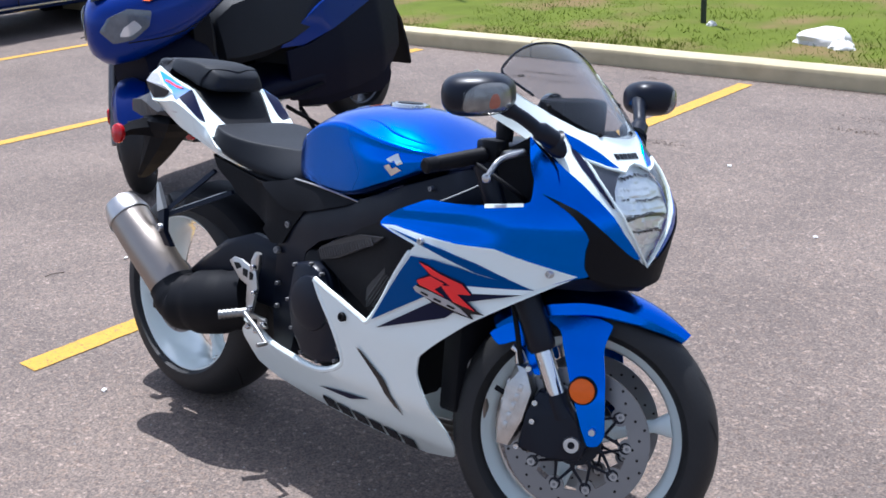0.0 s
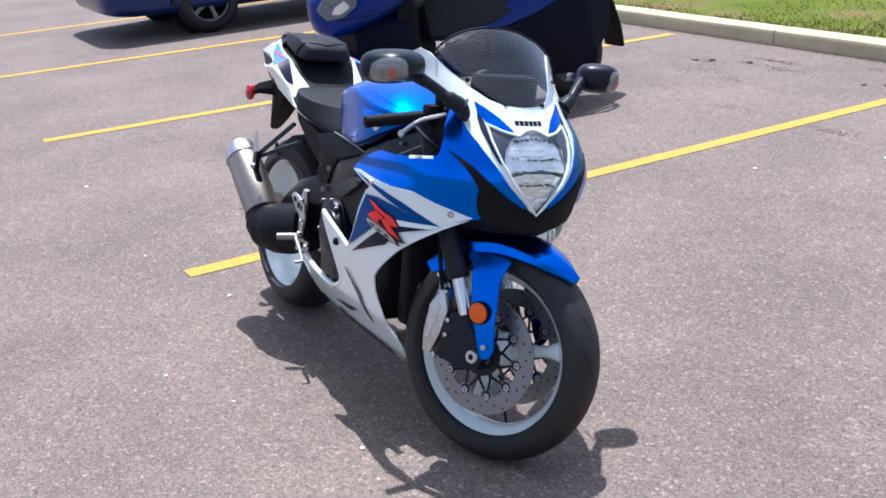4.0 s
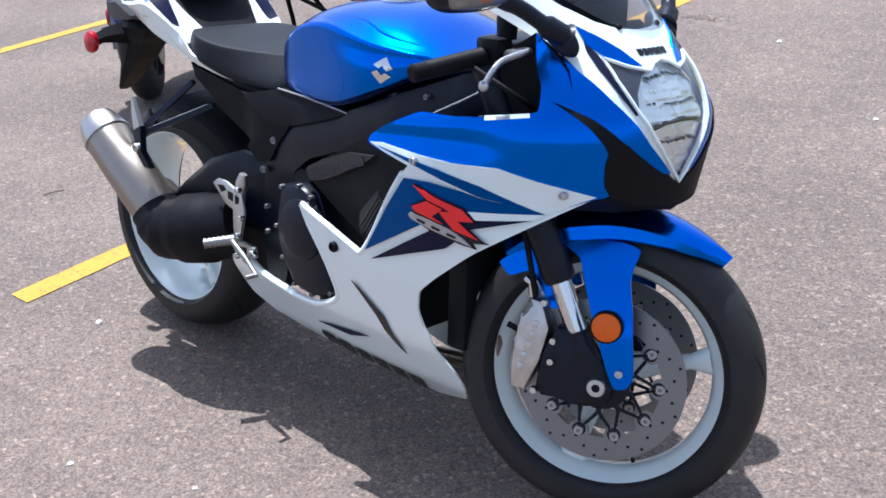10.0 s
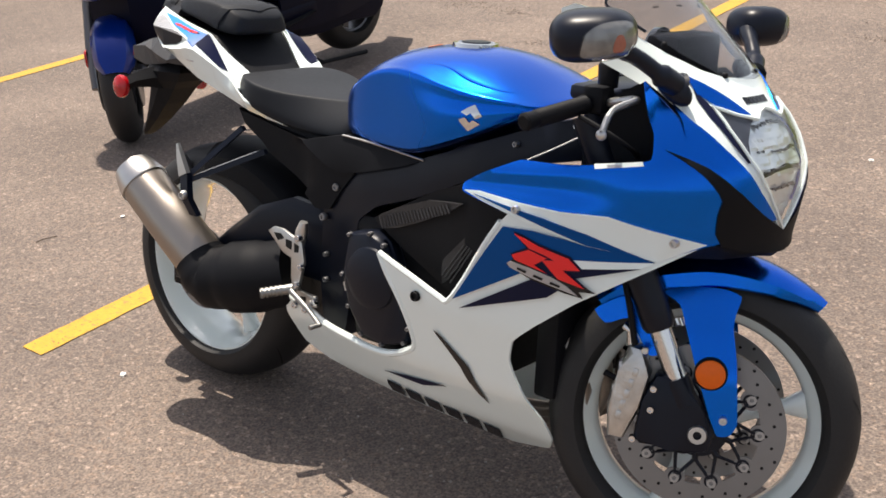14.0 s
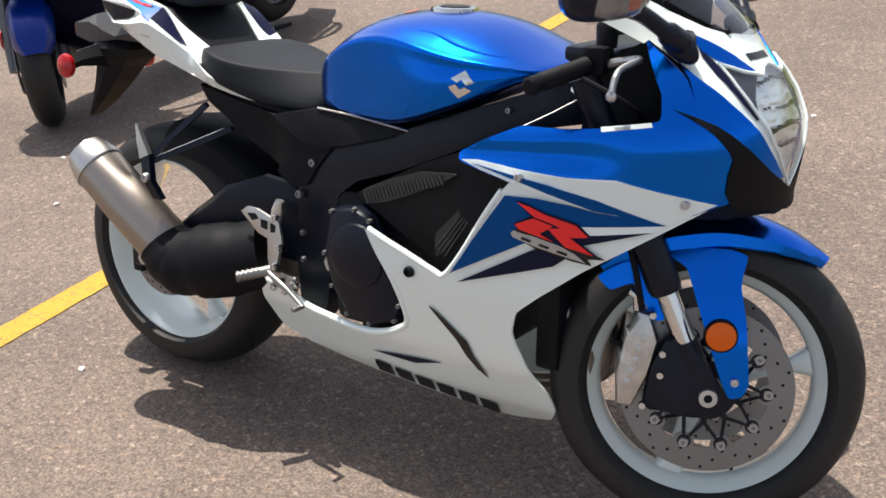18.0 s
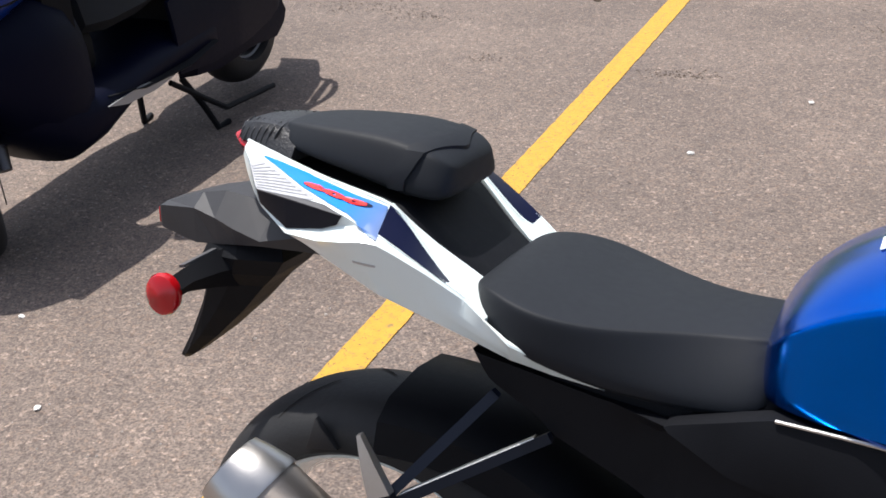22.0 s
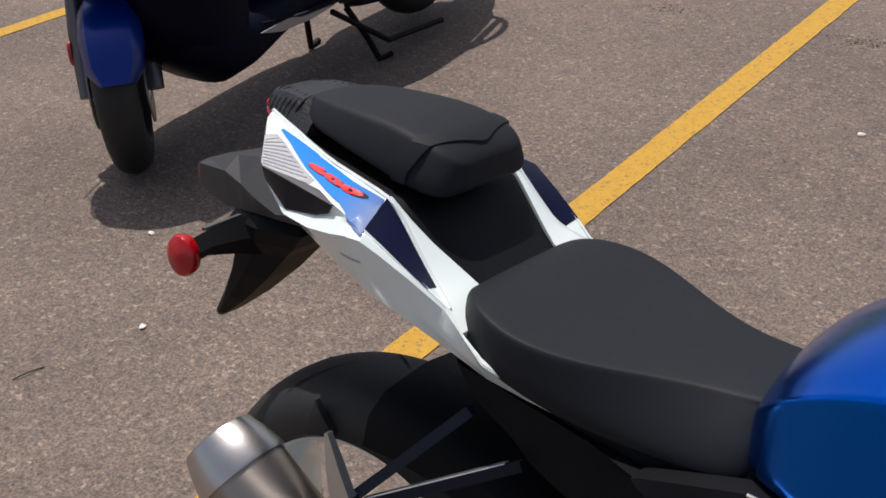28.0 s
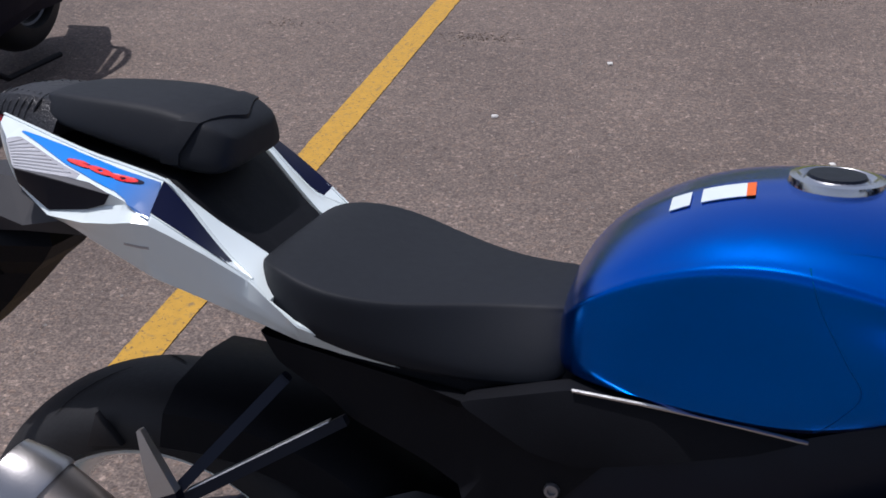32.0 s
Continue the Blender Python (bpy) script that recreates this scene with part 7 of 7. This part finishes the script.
rings(bm, [[(x, 0.09, z - h), (x, 0.17, z - h * 0.8), (x, 0.185, z), (x, 0.17, z + h * 0.8), (x, 0.09, z + h)] for x, z, h in ((0.55, 0.30, 0.08), (0.4, 0.30, 0.11), (0.15, 0.30, 0.10), (-0.03, 0.29, 0.11), (-0.1, 0.29, 0.06))])
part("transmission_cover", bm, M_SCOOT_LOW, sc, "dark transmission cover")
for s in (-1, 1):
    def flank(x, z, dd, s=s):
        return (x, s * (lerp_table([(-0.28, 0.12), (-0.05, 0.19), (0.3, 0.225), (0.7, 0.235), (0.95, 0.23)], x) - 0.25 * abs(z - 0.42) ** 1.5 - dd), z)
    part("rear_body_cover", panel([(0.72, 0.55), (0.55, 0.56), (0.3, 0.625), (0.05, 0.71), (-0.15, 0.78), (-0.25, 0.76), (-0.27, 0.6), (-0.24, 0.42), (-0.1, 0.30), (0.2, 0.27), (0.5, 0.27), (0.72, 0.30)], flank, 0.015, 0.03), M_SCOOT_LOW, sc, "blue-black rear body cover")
    part("silver_strip", panel([(1.15, 0.345), (0.97, 0.352), (0.78, 0.325), (0.9, 0.312), (1.05, 0.318)], flank, 0.006, 0.03, 0.026), M_SILVERP, sc, "silver step trim")
    # seams and trim of the front fairing
    bm = bmesh.new()
    tube(bm, curve([(1.62, s * 0.175, 0.74), (1.44, s * 0.247, 0.75), (1.28, s * 0.266, 0.79), (1.12, s * 0.262, 0.87)], 4), 0.003, 6)
    part("fairing_seam", bm, M_BLACK, nose_body, "dark panel seam")
bm = bmesh.new()
tube(bm, [(0.35, -0.19, 0.27), (0.25, -0.2, 0.28), (-0.2, -0.21, 0.36), (-0.25, -0.21, 0.37)], [0.03, 0.055, 0.06, 0.045], 16)
part("silencer", bm, M_BLACK, sc, "black silencer")
for s in (-1, 1):
    bm = bmesh.new()
    tube(bm, [(0.55, s * 0.10, 0.22), (0.50, s * 0.14, 0.10), (0.47, s * 0.165, 0.008), (0.41, s * 0.175, 0.01)], 0.012, 8)
    part("centre_stand_leg", bm, M_BLACK, sc, "black centre stand leg")
bm = bmesh.new()
tube(bm, [(0.70, 0.16, 0.26), (0.45, 0.20, 0.08), (0.12, 0.21, 0.05)], 0.011, 8)
part("side_stand", bm, M_BLACK, sc, "black folded side stand")


# ---- car ----
car = thing("car", "dark blue saloon car parked in the next bay", "car", pose(-8.05, 1.0, 0, 0, 0, 90))
# local x runs along the car, the flank that faces the bikes is at y = -0.9
def car_body():
    bm = bmesh.new()
    loops = []
    for x, w, lo, hi in ((0.02, 0.55, 0.34, 0.62), (0.06, 0.72, 0.27, 0.72), (0.16, 0.83, 0.23, 0.82), (0.4, 0.88, 0.21, 0.88), (0.9, 0.90, 0.21, 0.93), (1.6, 0.905, 0.20, 0.95), (2.6, 0.905, 0.20, 0.95), (3.4, 0.90, 0.20, 0.94), (4.0, 0.88, 0.21, 0.92), (4.4, 0.80, 0.25, 0.85), (4.52, 0.62, 0.34, 0.7)):
        half = [(w * 0.55, lo), (w * 0.93, lo + 0.015), (w * 0.975, lo + 0.08), (w * 0.985, lo + 0.22), (w, lo + 0.32), (w * 0.99, hi - 0.18), (w * 0.965, hi - 0.08), (w * 0.90, hi - 0.015), (w * 0.6, hi)]
        loops.append([(x, -y, z) for y, z in half] + [(x, y, z) for y, z in reversed(half)])
    return rings(bm, loops)


body = part("body", car_body(), M_CAR, car, "dark blue painted car body")
sub = body.modifiers.new("smooth", "SUBSURF")
sub.levels = sub.render_levels = 1
part("cabin", ellip([(0.75, 0.60, 0.86, 0.96), (1.2, 0.70, 0.86, 1.32), (1.7, 0.72, 0.86, 1.44), (2.5, 0.72, 0.86, 1.45), (3.2, 0.68, 0.86, 1.34), (3.8, 0.62, 0.86, 0.98)], 24, 0.6), M_WINDOW, car, "dark glazed cabin")
part("roof", ellip([(1.35, 0.60, 1.36, 1.42), (1.7, 0.66, 1.40, 1.475), (2.5, 0.66, 1.41, 1.48), (3.0, 0.60, 1.36, 1.42)], 20), M_CAR, car, "dark blue roof")
M_CARRIM = mat("car_alloy", (0.16, 0.165, 0.18), 0.35, 0.8, vary=0.1)
M_TRIM = mat("bright_trim", (0.5, 0.5, 0.5), 0.25, 1.0, vary=0.05)
for x in (1.02, 3.6):
    for s in (-1, 1):
        w = small_wheel(car, (x, s * 0.79, 0.31), 0.31, 0.105, "wheel", M_CARRIM)
        bm = bmesh.new()
        tube(bm, [(x + 0.36 * math.cos(a), s * 0.893, max(0.2, 0.31 + 0.36 * math.sin(a))) for a in [math.pi * k / 16 for k in range(17)]], 0.02, 8)
        part("wheel_arch", bm, M_GLOSSBLACK, car, "dark wheel arch")
        bm = bmesh.new()
        lathe(bm, [(0.0, -0.004), (0.352, -0.004), (0.352, 0.004), (0.0, 0.004)], 40)
        part("arch_well", bm, M_GROOVE, car, "dark wheel well", m=Matrix.Translation((x, s * 0.66, 0.31)))
for s in (-1, 1):
    bm = bmesh.new()
    rings(bm, [[(x, s * 0.897, 0.265), (x, s * 0.912, 0.27), (x, s * 0.912, 0.285), (x, s * 0.897, 0.29)] for x in (1.45, 2.0, 2.6, 3.15)])
    part("sill_trim", bm, M_TRIM, car, "bright sill trim")
    bm = bmesh.new()
    rings(bm, [[(x, s * 0.90, 0.56), (x, s * 0.915, 0.565), (x, s * 0.915, 0.60), (x, s * 0.90, 0.605)] for x in (1.45, 2.0, 2.6, 3.15)])
    part("rub_strip", bm, M_CAR, car, "dark blue rubbing strip")
    for x in (1.48, 2.35, 3.2):
        bm = bmesh.new()
        box(bm, (x, s * 0.905, 0.58), (0.006, 0.012, 0.62), 0.0)
        part("door_gap", bm, M_GROOVE, car)
    bm = bmesh.new()
    box(bm, (2.2, s * 0.915, 0.78), (0.18, 0.03, 0.03), 0.01)
    part("door_handle", bm, M_CAR, car, "dark blue door handle")
    bm = bmesh.new()
    box(bm, (0.30, s * 0.84, 0.68), (0.2, 0.06, 0.1), 0.02)
    part("lamp", bm, M_REDLENS, car, "red tail lamp")


# ---- litter and marks on the asphalt ----
def speck_mesh(seed):
    rnd = random.Random(seed)
    bm = bmesh.new()
    bmesh.ops.create_icosphere(bm, subdivisions=1, radius=1)
    for v in bm.verts:
        v.co *= rnd.uniform(0.6, 1.1)
        v.co.z *= 0.5
    return bm


rnd = random.Random(11)
for x, y, r in ((1.128, -0.3, 0.010), (-1.221, 0.506, 0.011), (-0.143, 2.358, 0.012), (-1.576, 0.832, 0.010), (-0.25, -0.213, 0.011), (2.35, 1.3, 0.010), (-2.3, -0.3, 0.012), (0.9, 2.2, 0.011), (0.15, 2.9, 0.012), (0.3, -0.62, 0.009), (0.62, -0.5, 0.007), (-0.95, -0.35, 0.009)):
    tagged(part("pebble", speck_mesh(int(r * 1e4 + x * 50)), M_STONE, m=Matrix.Translation((x, y, r * 0.35)) @ Matrix.Diagonal((r * 1.25, r, r, 1))), "small white stone chip lying on asphalt", "pebble", group="loose stone chips")


M_GRIT = mat("pale_grit", (0.30, 0.27, 0.24), 0.9, vary=0.5, scale=30)


def chips():
    """Loose grit scattered over the asphalt."""
    verts, faces = [], []
    for k in range(9000):
        x, y = rnd.uniform(-4.5, 4.2), rnd.uniform(-2.2, 4.5)
        r = rnd.choice((0.0015, 0.0018, 0.002, 0.0025, 0.004)) * rnd.uniform(0.8, 1.2)
        b = len(verts)
        a = rnd.uniform(0, 6.28)
        for q in range(4):
            verts.append((x + r * math.cos(a + q * 1.57) * rnd.uniform(0.7, 1.4), y + r * math.sin(a + q * 1.57) * rnd.uniform(0.7, 1.4), 0.0006))
        verts.append((x, y, r * 0.8 + 0.0006))
        faces += [(b, b + 1, b + 4), (b + 1, b + 2, b + 4), (b + 2, b + 3, b + 4), (b + 3, b, b + 4)]
    me = bpy.data.meshes.new("grit")
    me.from_pydata(verts, [], faces)
    me.materials.append(M_GRIT)
    return new("grit", me)


tagged(chips(), "pale grit scattered over the asphalt", "grit", kind="stuff")
M_OIL = mat("dry_dirt", (0.082, 0.060, 0.042), 0.95, vary=0.5, scale=25, bump=0.4, bump_scale=200)


def crumbs():
    """Crumbs of dirt: drifts on the asphalt and a line of it at the kerb's foot."""
    rnd = random.Random(31)
    spots = []
    for x, y, a, b, n in ((-1.92, 4.24, 0.11, 0.018, 260), (-1.21, 4.43, 0.05, 0.02, 60), (-1.72, 3.65, 0.09, 0.03, 90), (-2.13, 3.77, 0.20, 0.07, 220), (-2.35, 3.97, 0.10, 0.03, 90), (-2.03, 4.10, 0.05, 0.02, 70), (-0.35, 3.11, 0.07, 0.025, 60), (-1.18, 3.14, 0.06, 0.025, 45), (0.9, 3.75, 0.08, 0.03, 50), (0.55, 4.05, 0.14, 0.04, 90), (0.76, 4.02, 0.13, 0.05, 420), (0.42, 3.79, 0.13, 0.03, 110), (-0.377, 3.09, 0.10, 0.03, 70), (-1.72, 4.08, 0.12, 0.03, 150)):
        spots += [(rnd.gauss(x, a), rnd.gauss(y, b)) for k in range(n)]
    for k in range(9000):
        x = rnd.uniform(-9, 4)
        spots.append((x, KERB_Y - 0.004 - abs(rnd.gauss(0, 0.018 + 0.02 * max(0, noise.noise((x * 1.3, 0, 7)))))))
    verts, faces = [], []
    for x, y in spots:
        r, turn, b = rnd.uniform(0.0015, 0.0055), rnd.uniform(0, 6.28), len(verts)
        for q in range(5):
            k = r * rnd.uniform(0.6, 1.3)
            verts.append((x + k * math.cos(turn + q * 1.2566), y + k * math.sin(turn + q * 1.2566), 0.001))
        verts.append((x, y, 0.002 + r * 0.3))
        faces += [(b + q, b + (q + 1) % 5, b + 5) for q in range(5)]
    me = bpy.data.meshes.new("dirt")
    me.from_pydata(verts, [], faces)
    me.materials.append(M_OIL)
    return new("dirt", me)


tagged(crumbs(), "dry brown dirt drifted along the kerb and asphalt", "dirt", kind="stuff")
for x, y, r in ((-2.39, 3.94, 0.017), (-2.29, 4.00, 0.024), (-2.03, 4.10, 0.021), (-1.00, 4.04, 0.015), (-0.89, 4.11, 0.017)):
    tagged(part("dirt_clod", lump((x, y, r * 0.2), (r * 1.3, r, r * 0.5), x * 7, 2), M_OIL), "dark dry clod of dirt on the asphalt", "dirt", group="dirt clods")
M_TWIG = mat("dry_twig", (0.05, 0.035, 0.022), 0.9, vary=0.3, scale=60)
bm = bmesh.new()
tube(bm, curve([(-1.312, 0.200, 0.003), (-1.304, 0.226, 0.006), (-1.300, 0.252, 0.004), (-1.292, 0.272, 0.002)], 4), 0.0015, 6)
tagged(part("twig", bm, M_TWIG), "thin dry brown twig lying on asphalt", "twig")
